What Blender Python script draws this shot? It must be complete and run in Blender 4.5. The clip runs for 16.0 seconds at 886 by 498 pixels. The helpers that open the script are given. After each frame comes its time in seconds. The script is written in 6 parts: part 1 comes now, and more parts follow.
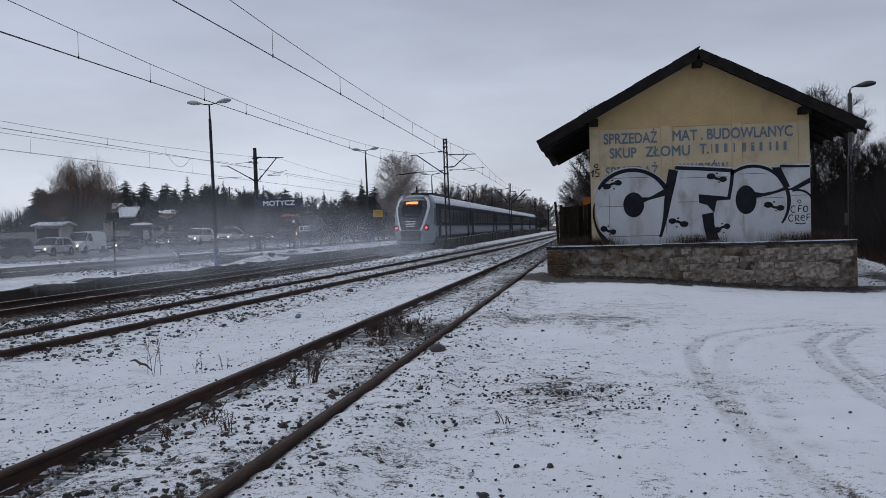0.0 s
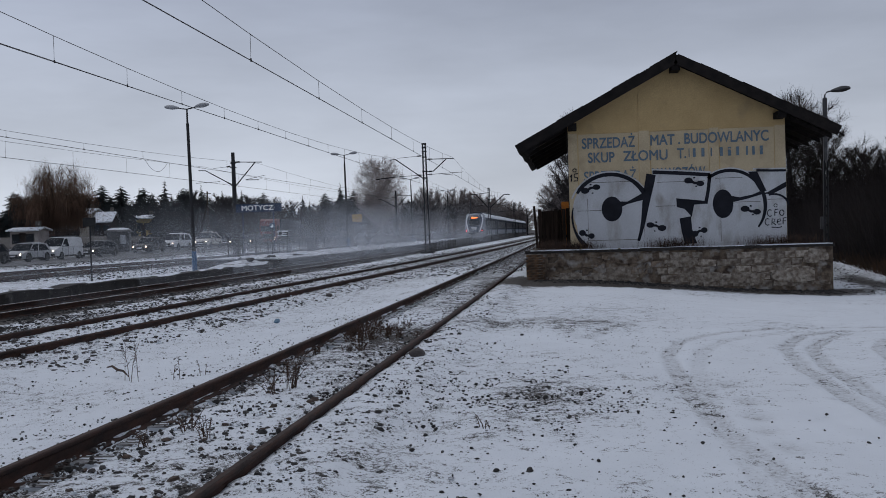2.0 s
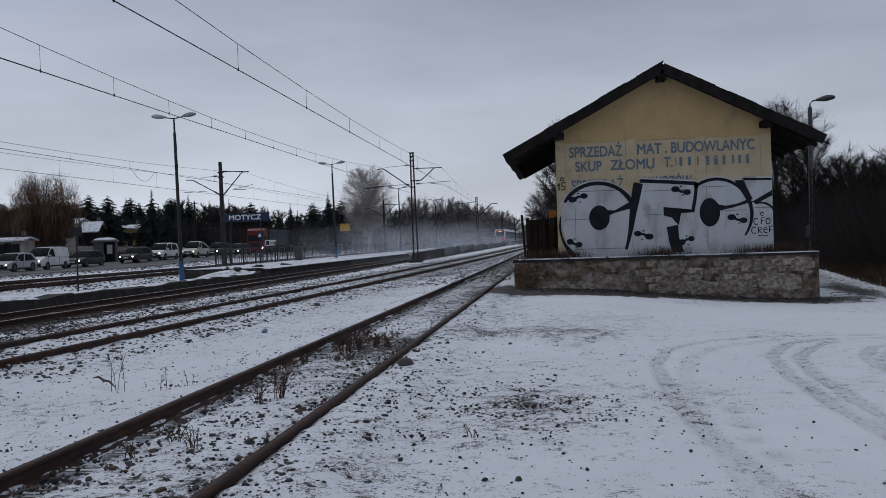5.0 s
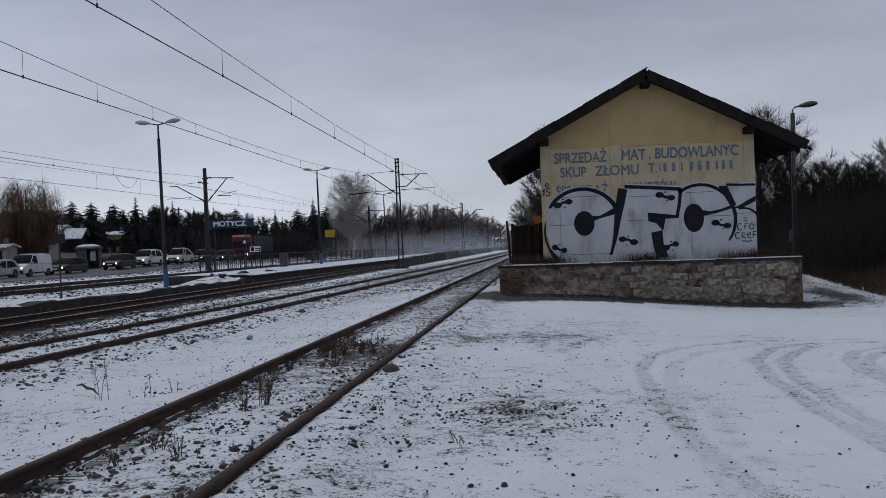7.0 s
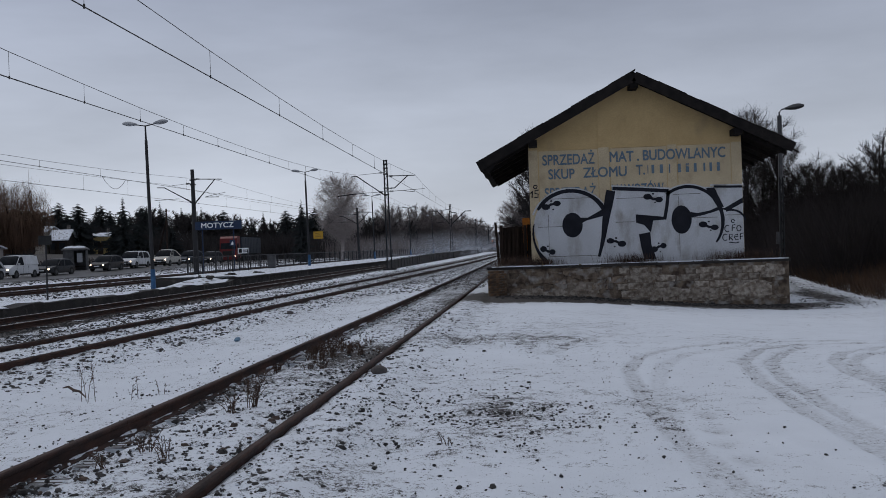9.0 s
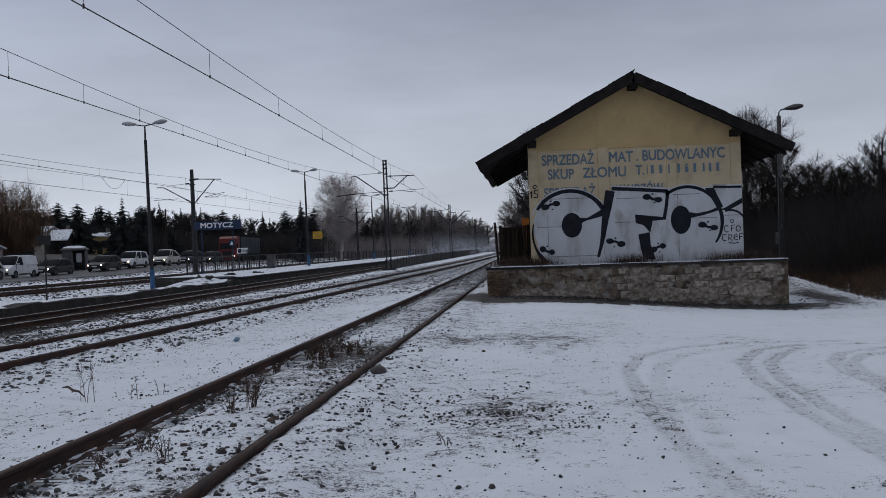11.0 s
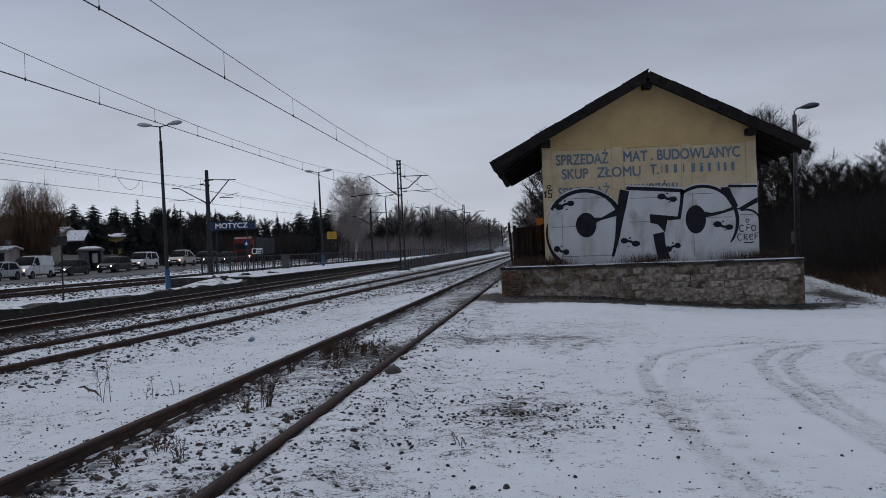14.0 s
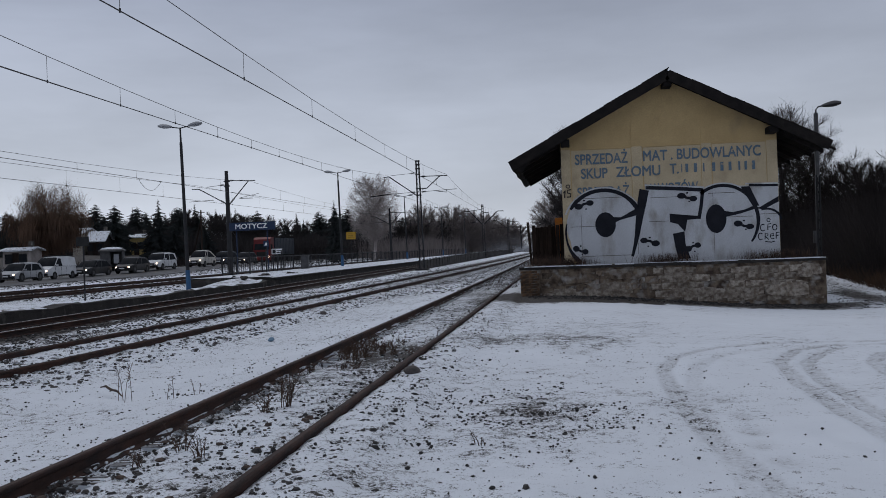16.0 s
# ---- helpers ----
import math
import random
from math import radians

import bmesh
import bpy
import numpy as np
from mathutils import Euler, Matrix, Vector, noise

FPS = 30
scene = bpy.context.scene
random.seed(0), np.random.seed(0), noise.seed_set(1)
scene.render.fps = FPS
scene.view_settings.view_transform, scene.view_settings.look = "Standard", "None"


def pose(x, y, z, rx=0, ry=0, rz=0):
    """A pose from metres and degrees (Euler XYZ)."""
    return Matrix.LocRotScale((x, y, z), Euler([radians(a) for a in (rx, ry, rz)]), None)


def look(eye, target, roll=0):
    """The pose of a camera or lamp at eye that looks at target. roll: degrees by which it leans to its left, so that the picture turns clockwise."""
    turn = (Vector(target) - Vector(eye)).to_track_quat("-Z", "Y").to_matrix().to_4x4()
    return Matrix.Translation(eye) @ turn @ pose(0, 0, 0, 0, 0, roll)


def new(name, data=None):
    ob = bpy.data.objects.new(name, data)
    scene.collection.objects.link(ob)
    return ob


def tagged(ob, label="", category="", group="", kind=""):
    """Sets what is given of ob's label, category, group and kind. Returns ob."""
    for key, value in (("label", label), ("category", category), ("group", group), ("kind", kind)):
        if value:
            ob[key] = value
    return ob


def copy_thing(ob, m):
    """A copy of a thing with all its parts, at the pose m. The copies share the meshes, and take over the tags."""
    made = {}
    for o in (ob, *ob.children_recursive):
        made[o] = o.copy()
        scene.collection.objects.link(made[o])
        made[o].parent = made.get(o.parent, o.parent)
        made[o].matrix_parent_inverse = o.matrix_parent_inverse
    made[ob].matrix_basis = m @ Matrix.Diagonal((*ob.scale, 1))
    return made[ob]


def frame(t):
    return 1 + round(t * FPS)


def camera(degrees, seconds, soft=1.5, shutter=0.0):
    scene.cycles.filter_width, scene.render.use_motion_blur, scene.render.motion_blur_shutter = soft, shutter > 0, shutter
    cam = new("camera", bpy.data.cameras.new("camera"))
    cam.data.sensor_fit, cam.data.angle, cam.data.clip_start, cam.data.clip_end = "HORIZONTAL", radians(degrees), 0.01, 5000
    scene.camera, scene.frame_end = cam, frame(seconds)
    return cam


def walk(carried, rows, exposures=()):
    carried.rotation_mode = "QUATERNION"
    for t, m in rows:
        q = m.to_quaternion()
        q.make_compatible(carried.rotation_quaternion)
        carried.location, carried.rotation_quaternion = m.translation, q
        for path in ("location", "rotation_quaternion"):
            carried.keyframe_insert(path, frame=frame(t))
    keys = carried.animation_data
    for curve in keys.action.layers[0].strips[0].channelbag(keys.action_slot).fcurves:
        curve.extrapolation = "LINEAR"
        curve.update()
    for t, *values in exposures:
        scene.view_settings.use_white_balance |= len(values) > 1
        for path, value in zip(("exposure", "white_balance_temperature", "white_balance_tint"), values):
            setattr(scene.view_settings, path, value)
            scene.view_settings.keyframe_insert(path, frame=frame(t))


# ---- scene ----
EYE = (0.0, 0.0, 1.411)
# seconds, turn to the right, tilt up, roll, in degrees: a camera held by hand on one spot
PATH = [
    (0.0, -9.158, -1.229, -1.569), (0.5, -8.704, -1.183, -1.542), (1.0, -8.329, -1.109, -1.589),
    (1.5, -8.062, -1.059, -1.627), (2.0, -7.895, -0.997, -1.695), (2.5, -7.831, -0.934, -1.734),
    (3.0, -7.843, -0.872, -1.728), (3.5, -7.749, -0.784, -1.761), (4.0, -7.581, -0.681, -1.783),
    (6.5, -6.462, -0.206, -1.937), (7.0, -6.257, -0.143, -1.958), (7.5, -6.042, -0.103, -1.946),
    (8.0, -5.837, -0.079, -1.956), (8.5, -5.671, -0.064, -1.959), (9.0, -5.555, -0.07, -1.948),
    (11.5, -5.518, -0.06, -1.924), (12.0, -5.615, -0.053, -1.906), (12.5, -5.772, -0.052, -1.931),
    (13.0, -5.964, -0.051, -1.948), (13.5, -6.163, -0.036, -1.997), (14.0, -6.364, -0.034, -2.004),
    (14.5, -6.565, -0.029, -2.04), (15.0, -6.771, -0.022, -2.054), (15.5, -7.082, -0.017, -2.082),
    (16.0, -7.505, 0.01, -2.119)]


def aim(turn, tilt, roll):
    a, b = radians(turn), radians(tilt)
    way = Vector((math.sin(a) * math.cos(b), math.cos(a) * math.cos(b), math.sin(b)))
    return look(EYE, Vector(EYE) + 10 * way, roll)


cam = camera(50, 16.0, soft=0.9)
walk(cam, [(t, aim(a, b, c)) for t, a, b, c in PATH], exposures=[(0.0, 0.13), (0.5, -0.01), (1.0, -0.02), (1.6, -0.04), (16.0, -0.06)])

# ---- sky and light: a grey winter overcast ----
world = bpy.data.worlds.new("overcast_sky")
scene.world = world
world.use_nodes = True
wt = world.node_tree
wt.nodes.clear()


def wnode(kind, **inputs):
    n = wt.nodes.new(kind)
    for key, value in inputs.items():
        n.inputs[key].default_value = value
    return n


w_out = wnode("ShaderNodeOutputWorld")
w_bg = wnode("ShaderNodeBackground", Strength=1.0)
w_sky = wnode("ShaderNodeTexSky")
w_sky.sky_type = "NISHITA"
w_sky.sun_disc = False
w_sky.sun_elevation, w_sky.sun_rotation = radians(55), radians(-40)
w_dim = wnode("ShaderNodeVectorMath")
w_dim.operation = "SCALE"
w_dim.inputs["Scale"].default_value = 0.06
w_co = wnode("ShaderNodeTexCoord")
w_sep = wnode("ShaderNodeSeparateXYZ")
w_ramp = wnode("ShaderNodeValToRGB")
w_ramp.color_ramp.elements[0].position, w_ramp.color_ramp.elements[0].color = 0.0, (0.63, 0.68, 0.775, 1)
w_ramp.color_ramp.elements[1].position, w_ramp.color_ramp.elements[1].color = 1.0, (0.47, 0.51, 0.60, 1)
mid_sky = w_ramp.color_ramp.elements.new(0.26)
mid_sky.color = (0.35, 0.388, 0.487, 1)
w_map = wnode("ShaderNodeMapping")
w_map.inputs["Scale"].default_value = (1.2, 1.2, 5.0)
w_noise = wnode("ShaderNodeTexNoise", Scale=2.2, Detail=5.0, Roughness=0.55)
w_cloud = wnode("ShaderNodeMapRange")
w_cloud.inputs["From Min"].default_value, w_cloud.inputs["From Max"].default_value = 0.3, 0.7
w_cloud.inputs["To Min"].default_value, w_cloud.inputs["To Max"].default_value = 0.86, 1.14
w_mul = wnode("ShaderNodeVectorMath")
w_mul.operation = "SCALE"
w_mix = wnode("ShaderNodeMix", Factor=0.92)
w_mix.data_type = "RGBA"
link = wt.links.new
link(w_co.outputs["Generated"], w_sep.inputs[0])
link(w_sep.outputs["Z"], w_ramp.inputs[0])
link(w_co.outputs["Generated"], w_map.inputs[0])
link(w_map.outputs[0], w_noise.inputs["Vector"])
link(w_noise.outputs[0], w_cloud.inputs["Value"])
link(w_ramp.outputs[0], w_mul.inputs[0])
w_side = wnode("ShaderNodeMapRange")
for key, value in (("From Min", -0.5), ("From Max", 0.5), ("To Min", 1.05), ("To Max", 0.87)):
    w_side.inputs[key].default_value = value
w_both = wnode("ShaderNodeMath")
w_both.operation = "MULTIPLY"
link(w_sep.outputs["X"], w_side.inputs["Value"])
link(w_cloud.outputs[0], w_both.inputs[0])
link(w_side.outputs[0], w_both.inputs[1])
link(w_both.outputs[0], w_mul.inputs["Scale"])
link(w_sky.outputs[0], w_dim.inputs[0])
link(w_dim.outputs[0], w_mix.inputs["A"])
link(w_mul.outputs[0], w_mix.inputs["B"])
link(w_mix.outputs["Result"], w_bg.inputs[0])
link(w_bg.outputs[0], w_out.inputs[0])

sun = new("sun", bpy.data.lights.new("sun", "SUN"))
sun.data.energy, sun.data.angle, sun.data.color = 0.5, radians(40), (1.0, 0.98, 0.96)
sun.matrix_world = look((-30, 60, 90), (0, 22, 0))

# ---- materials ----
def mat(name, c1, c2, scale=6.0, rough=0.8, bump=0.25, metal=0.0, fine=60.0, spots=None, spot_scale=3.0, spot_edge=(0.55, 0.68), spec=0.35, stretch=(1, 1, 1), per_piece=0.0):
    """Two tones mixed by coarse and fine noise, an optional third tone in patches, and a fine relief."""
    m = bpy.data.materials.new(name)
    m.use_nodes = True
    nt = m.node_tree
    b = nt.nodes["Principled BSDF"]
    b.inputs["Roughness"].default_value, b.inputs["Metallic"].default_value = rough, metal
    b.inputs["Specular IOR Level"].default_value = spec
    co = nt.nodes.new("ShaderNodeTexCoord")
    mp = nt.nodes.new("ShaderNodeMapping")
    mp.inputs["Scale"].default_value = stretch
    nt.links.new(co.outputs["Object"], mp.inputs[0])

    def tex(s, d=6.0):
        n = nt.nodes.new("ShaderNodeTexNoise")
        n.inputs["Scale"].default_value, n.inputs["Detail"].default_value = s, d
        nt.links.new(mp.outputs[0], n.inputs["Vector"])
        return n.outputs[0]

    def blend(a, c, fac):
        n = nt.nodes.new("ShaderNodeMix")
        n.data_type = "RGBA"
        for key, value in (("A", a), ("B", c), ("Factor", fac)):
            if isinstance(value, (tuple, float, int)):
                n.inputs[key].default_value = (*value, 1) if isinstance(value, tuple) else value
            else:
                nt.links.new(value, n.inputs[key])
        return n.outputs["Result"]

    def span(v, lo, hi, a=0.0, c=1.0):
        n = nt.nodes.new("ShaderNodeMapRange")
        for key, value in (("From Min", lo), ("From Max", hi), ("To Min", a), ("To Max", c)):
            n.inputs[key].default_value = value
        nt.links.new(v, n.inputs["Value"])
        return n.outputs[0]

    coarse, small = tex(scale), tex(fine, 3.0)
    col = blend(c1, c2, span(coarse, 0.35, 0.65))
    hsv = nt.nodes.new("ShaderNodeHueSaturation")
    nt.links.new(col, hsv.inputs["Color"])
    value = span(small, 0.25, 0.75, 0.82, 1.18)
    if per_piece:
        info = nt.nodes.new("ShaderNodeObjectInfo")
        mul = nt.nodes.new("ShaderNodeMath")
        mul.operation = "MULTIPLY"
        nt.links.new(value, mul.inputs[0])
        nt.links.new(span(info.outputs["Random"], 0, 1, 1 - per_piece, 1 + per_piece), mul.inputs[1])
        value = mul.outputs[0]
    nt.links.new(value, hsv.inputs["Value"])
    col = hsv.outputs[0]
    if spots:
        col = blend(col, spots, span(tex(spot_scale, 8.0), *spot_edge))
    nt.links.new(col, b.inputs["Base Color"])
    bp = nt.nodes.new("ShaderNodeBump")
    bp.inputs["Strength"].default_value, bp.inputs["Distance"].default_value = bump, 0.02
    nt.links.new(small, bp.inputs["Height"])
    nt.links.new(bp.outputs[0], b.inputs["Normal"])
    return m


def glow(name, colour, strength):
    m = bpy.data.materials.new(name)
    m.use_nodes = True
    b = m.node_tree.nodes["Principled BSDF"]
    b.inputs["Base Color"].default_value = (*colour, 1)
    b.inputs["Emission Color"].default_value = (*colour, 1)
    b.inputs["Emission Strength"].default_value = strength
    return m


SNOW = (0.80, 0.835, 0.885)


def ground_material(name, dark1, dark2, snow_scale=1.0):
    """Thin snow with gravel and earth showing where the attribute 'bare' is high."""
    m = bpy.data.materials.new(name)
    m.use_nodes = True
    nt = m.node_tree
    b = nt.nodes["Principled BSDF"]
    b.inputs["Specular IOR Level"].default_value = 0.25
    co = nt.nodes.new("ShaderNodeTexCoord")

    def tex(s, d, r=0.6):
        n = nt.nodes.new("ShaderNodeTexNoise")
        n.inputs["Scale"].default_value, n.inputs["Detail"].default_value, n.inputs["Roughness"].default_value = s, d, r
        nt.links.new(co.outputs["Object"], n.inputs["Vector"])
        return n.outputs[0]

    def maths(op, a, c):
        n = nt.nodes.new("ShaderNodeMath")
        n.operation = op
        for i, v in enumerate((a, c)):
            if isinstance(v, (int, float)):
                n.inputs[i].default_value = v
            else:
                nt.links.new(v, n.inputs[i])
        return n.outputs[0]

    def blend(a, c, fac):
        n = nt.nodes.new("ShaderNodeMix")
        n.data_type = "RGBA"
        for key, value in (("A", a), ("B", c), ("Factor", fac)):
            if isinstance(value, tuple):
                n.inputs[key].default_value = (*value, 1)
            else:
                nt.links.new(value, n.inputs[key])
        return n.outputs["Result"]

    bare = nt.nodes.new("ShaderNodeAttribute")
    bare.attribute_name = "bare"
    big, mid, tiny = tex(0.35, 3), tex(5.0 * snow_scale, 5, 0.65), tex(26.0 * snow_scale, 4, 0.7)
    speck = tex(95.0, 2, 0.5)
    field = maths("ADD", maths("ADD", maths("MULTIPLY", mid, 0.36), maths("MULTIPLY", speck, 0.28)), maths("ADD", maths("MULTIPLY", tiny, 0.36), maths("MULTIPLY", big, 0.08)))
    # the more bare, the lower the level above which earth shows
    level = maths("SUBTRACT", 0.78, maths("MULTIPLY", bare.outputs["Fac"], 0.5))
    edge = nt.nodes.new("ShaderNodeMapRange")
    edge.inputs["From Min"].default_value, edge.inputs["From Max"].default_value = -0.03, 0.03
    nt.links.new(maths("SUBTRACT", field, level), edge.inputs["Value"])
    stone = blend(dark1, dark2, tex(60.0, 3))
    white = blend(SNOW, (0.66, 0.69, 0.735), tex(1.3, 6))
    thin = nt.nodes.new("ShaderNodeMapRange")
    thin.inputs["From Min"].default_value, thin.inputs["From Max"].default_value = 0.25, 0.95
    thin.inputs["To Max"].default_value = 0.28
    nt.links.new(bare.outputs["Fac"], thin.inputs["Value"])
    white = blend(white, (0.33, 0.32, 0.33), thin.outputs[0])
    worn = nt.nodes.new("ShaderNodeAttribute")
    worn.attribute_name = "worn"
    tread = nt.nodes.new("ShaderNodeMapRange")
    tread.inputs["From Min"].default_value, tread.inputs["From Max"].default_value = 0.32, 0.6
    nt.links.new(tiny, tread.inputs["Value"])
    white = blend(white, (0.30, 0.295, 0.30), maths("MULTIPLY", maths("MULTIPLY", worn.outputs["Fac"], tread.outputs[0]), 0.6))
    nt.links.new(blend(white, stone, edge.outputs[0]), b.inputs["Base Color"])
    b.inputs["Roughness"].default_value = 0.75
    bp = nt.nodes.new("ShaderNodeBump")
    bp.inputs["Strength"].default_value, bp.inputs["Distance"].default_value = 0.95, 0.038
    nt.links.new(field, bp.inputs["Height"])
    nt.links.new(bp.outputs[0], b.inputs["Normal"])
    return m


M_GROUND = ground_material("snowy_gravel_ground", (0.028, 0.025, 0.024), (0.085, 0.074, 0.066))
M_SNOW = mat("settled_snow", (0.74, 0.77, 0.82), (0.60, 0.63, 0.68), 2.5, 0.75, 0.5, spots=(0.16, 0.145, 0.135), spot_scale=3.0, spot_edge=(0.56, 0.66))
M_RUST = mat("rusted_rail_steel", (0.060, 0.026, 0.017), (0.022, 0.013, 0.011), 9, 0.75, 0.3, 0.1, stretch=(1, 0.3, 1))
M_RAILTOP = mat("dull_rail_head", (0.066, 0.040, 0.032), (0.032, 0.020, 0.017), 7, 0.75, 0.3, 0.1, stretch=(1, 0.25, 1), spec=0.2)
M_MAINTOP = mat("dark_main_rail_head", (0.045, 0.027, 0.022), (0.022, 0.015, 0.013), 7, 0.75, 0.3, 0.1, stretch=(1, 0.25, 1), spec=0.2)
M_SHINY = mat("polished_rail_head", (0.45, 0.43, 0.41), (0.30, 0.28, 0.26), 5, 0.35, 0.05, 0.7)
M_SLEEPER = mat("weathered_oak_sleeper", (0.07, 0.055, 0.045), (0.035, 0.03, 0.028), 8, 0.9, 0.5, stretch=(0.3, 4, 4), spots=(0.6, 0.63, 0.67), spot_scale=5, spot_edge=(0.45, 0.55))
M_STONE = mat("ballast_stone", (0.085, 0.078, 0.074), (0.04, 0.037, 0.036), 4, 0.85, 0.5, spots=(0.62, 0.65, 0.69), spot_scale=9, spot_edge=(0.52, 0.58))
M_COBBLE = mat("brown_fieldstone", (0.10, 0.07, 0.055), (0.05, 0.038, 0.033), 9, 0.9, 0.4, spots=(0.6, 0.63, 0.67), spot_scale=7, spot_edge=(0.62, 0.68))
M_PLASTER = mat("ochre_plaster", (0.475, 0.345, 0.172), (0.41, 0.293, 0.142), 1.2, 0.9, 0.3, fine=45, spots=(0.27, 0.205, 0.125), spot_scale=1.1, spot_edge=(0.60, 0.82))
M_PLASTER_LIGHT = mat("pale_painted_plaster_band", (0.50, 0.41, 0.27), (0.43, 0.35, 0.23), 1.5, 0.9, 0.3, fine=45, spots=(0.33, 0.26, 0.17), spot_scale=2.0, spot_edge=(0.58, 0.8))
M_WHITE_SPRAY = mat("white_spray_paint", (0.50, 0.515, 0.54), (0.42, 0.43, 0.45), 1.1, 0.7, 0.2, fine=30, spots=(0.21, 0.185, 0.155), spot_scale=1.7, spot_edge=(0.52, 0.80), stretch=(1.6, 1, 0.7))
M_BLACK_SPRAY = mat("black_spray_paint", (0.009, 0.010, 0.015), (0.016, 0.017, 0.024), 3, 0.7, 0.15, spec=0.15)
M_BLUE_LETTER = mat("faded_blue_lettering", (0.085, 0.14, 0.20), (0.12, 0.17, 0.215), 4, 0.8, 0.15, spots=(0.36, 0.29, 0.2), spot_scale=7.0, spot_edge=(0.63, 0.70))
M_ROOF = mat("tarred_roof_boards", (0.012, 0.011, 0.011), (0.021, 0.018, 0.017), 4, 0.95, 0.4, spec=0.1, stretch=(1, 0.3, 1))
M_STONEWALL = mat("patched_ramp_masonry", (0.25, 0.195, 0.145), (0.065, 0.044, 0.032), 8.0, 0.92, 1.0, fine=35, spots=(0.36, 0.345, 0.325), spot_scale=4.5, spot_edge=(0.52, 0.70), per_piece=0.6)
M_RENDER = mat("crumbling_ramp_render", (0.20, 0.155, 0.115), (0.05, 0.035, 0.026), 5.0, 0.92, 1.0, fine=30, spots=(0.34, 0.325, 0.305), spot_scale=3.4, spot_edge=(0.51, 0.70))
M_PALESTONE = mat("pale_lime_washed_stone", (0.385, 0.345, 0.295), (0.17, 0.135, 0.105), 7.0, 0.92, 1.0, fine=38, spots=(0.10, 0.076, 0.06), spot_scale=8.5, spot_edge=(0.47, 0.72), per_piece=0.3)
M_BRICK = mat("weathered_brown_brick", (0.17, 0.095, 0.05), (0.09, 0.06, 0.04), 6.0, 0.92, 0.8, fine=40, spots=(0.05, 0.04, 0.033), spot_scale=3.0, per_piece=0.4)
M_CONCRETE = mat("stained_concrete", (0.15, 0.14, 0.125), (0.085, 0.077, 0.068), 2, 0.9, 0.5, spots=(0.24, 0.23, 0.21), spot_scale=3)
M_DARKCONC = mat("sooty_concrete", (0.042, 0.037, 0.034), (0.022, 0.020, 0.019), 1.5, 0.9, 0.5, spots=(0.075, 0.068, 0.062), spot_scale=2.5)
M_STEEL = mat("weathered_grey_steel", (0.10, 0.10, 0.105), (0.06, 0.06, 0.062), 3, 0.65, 0.15, 0.3)
M_MAST = mat("dark_galvanised_mast", (0.034, 0.034, 0.037), (0.022, 0.022, 0.024), 3, 0.7, 0.2, 0.2)
M_WIRE = mat("copper_wire_dulled", (0.06, 0.055, 0.055), (0.04, 0.038, 0.038), 3, 0.6, 0.0)
M_LAMP = mat("grey_lamp_housing", (0.34, 0.35, 0.37), (0.26, 0.27, 0.29), 3, 0.5, 0.1)
M_BLUEPOST = mat("blue_painted_post", (0.03, 0.10, 0.21), (0.02, 0.07, 0.16), 3, 0.6, 0.2)
M_SIGNBLUE = mat("blue_sign_enamel", (0.009, 0.026, 0.07), (0.007, 0.021, 0.06), 2, 0.45, 0.05)
M_SIGNWHITE = mat("white_sign_paint", (0.75, 0.76, 0.78), (0.68, 0.69, 0.71), 3, 0.5, 0.05)
M_YELLOW = mat("yellow_sign_paint", (0.50, 0.28, 0.02), (0.42, 0.24, 0.02), 3, 0.5, 0.05)
M_BLACK = mat("black_paint", (0.02, 0.02, 0.022), (0.03, 0.03, 0.03), 4, 0.6, 0.05, spec=0.12)
M_GLASS = mat("dark_tinted_glass", (0.012, 0.014, 0.018), (0.018, 0.021, 0.026), 2, 0.3, 0.0, spec=0.06)
M_CARGLASS = mat("car_window_glass", (0.012, 0.014, 0.017), (0.02, 0.022, 0.026), 2, 0.5, 0.0, spec=0.02)
M_RUBBER = mat("tyre_rubber", (0.02, 0.02, 0.02), (0.03, 0.03, 0.03), 9, 0.85, 0.2)
M_BARK = mat("winter_bark", (0.030, 0.025, 0.023), (0.019, 0.016, 0.015), 6, 0.95, 0.5)
M_TWIG = mat("bare_twigs", (0.030, 0.023, 0.021), (0.018, 0.014, 0.014), 1, 0.95, 0.0)
# far twigs: distance haze is mixed into the colour, paler than the bare twigs
M_FARTWIG = mat("haze_paled_far_twigs", (0.23, 0.195, 0.185), (0.15, 0.13, 0.125), 1, 0.95, 0.0)
M_BELT = mat("dark_belt_twigs", (0.045, 0.038, 0.037), (0.028, 0.025, 0.025), 1, 0.95, 0.0)
M_BIRCH = mat("pale_birch_twigs", (0.42, 0.37, 0.35), (0.30, 0.26, 0.25), 1, 0.9, 0.0)
M_WILLOW = mat("russet_willow_twigs", (0.15, 0.09, 0.06), (0.09, 0.056, 0.04), 0.5, 0.9, 0.0)
M_NEEDLE = mat("dark_conifer_needles", (0.036, 0.043, 0.043), (0.024, 0.029, 0.030), 0.8, 0.9, 0.0)
M_WEED = mat("dry_weed_stems", (0.10, 0.060, 0.042), (0.045, 0.031, 0.026), 5, 0.95, 0.0)
M_REED = mat("rust_brown_dead_grass", (0.095, 0.052, 0.028), (0.04, 0.026, 0.018), 1.5, 0.95, 0.0)
M_ASPHALT = mat("wet_winter_asphalt", (0.035, 0.035, 0.038), (0.05, 0.05, 0.052), 0.7, 0.6, 0.2, spots=(0.11, 0.11, 0.115), spot_scale=0.5, spot_edge=(0.55, 0.75))
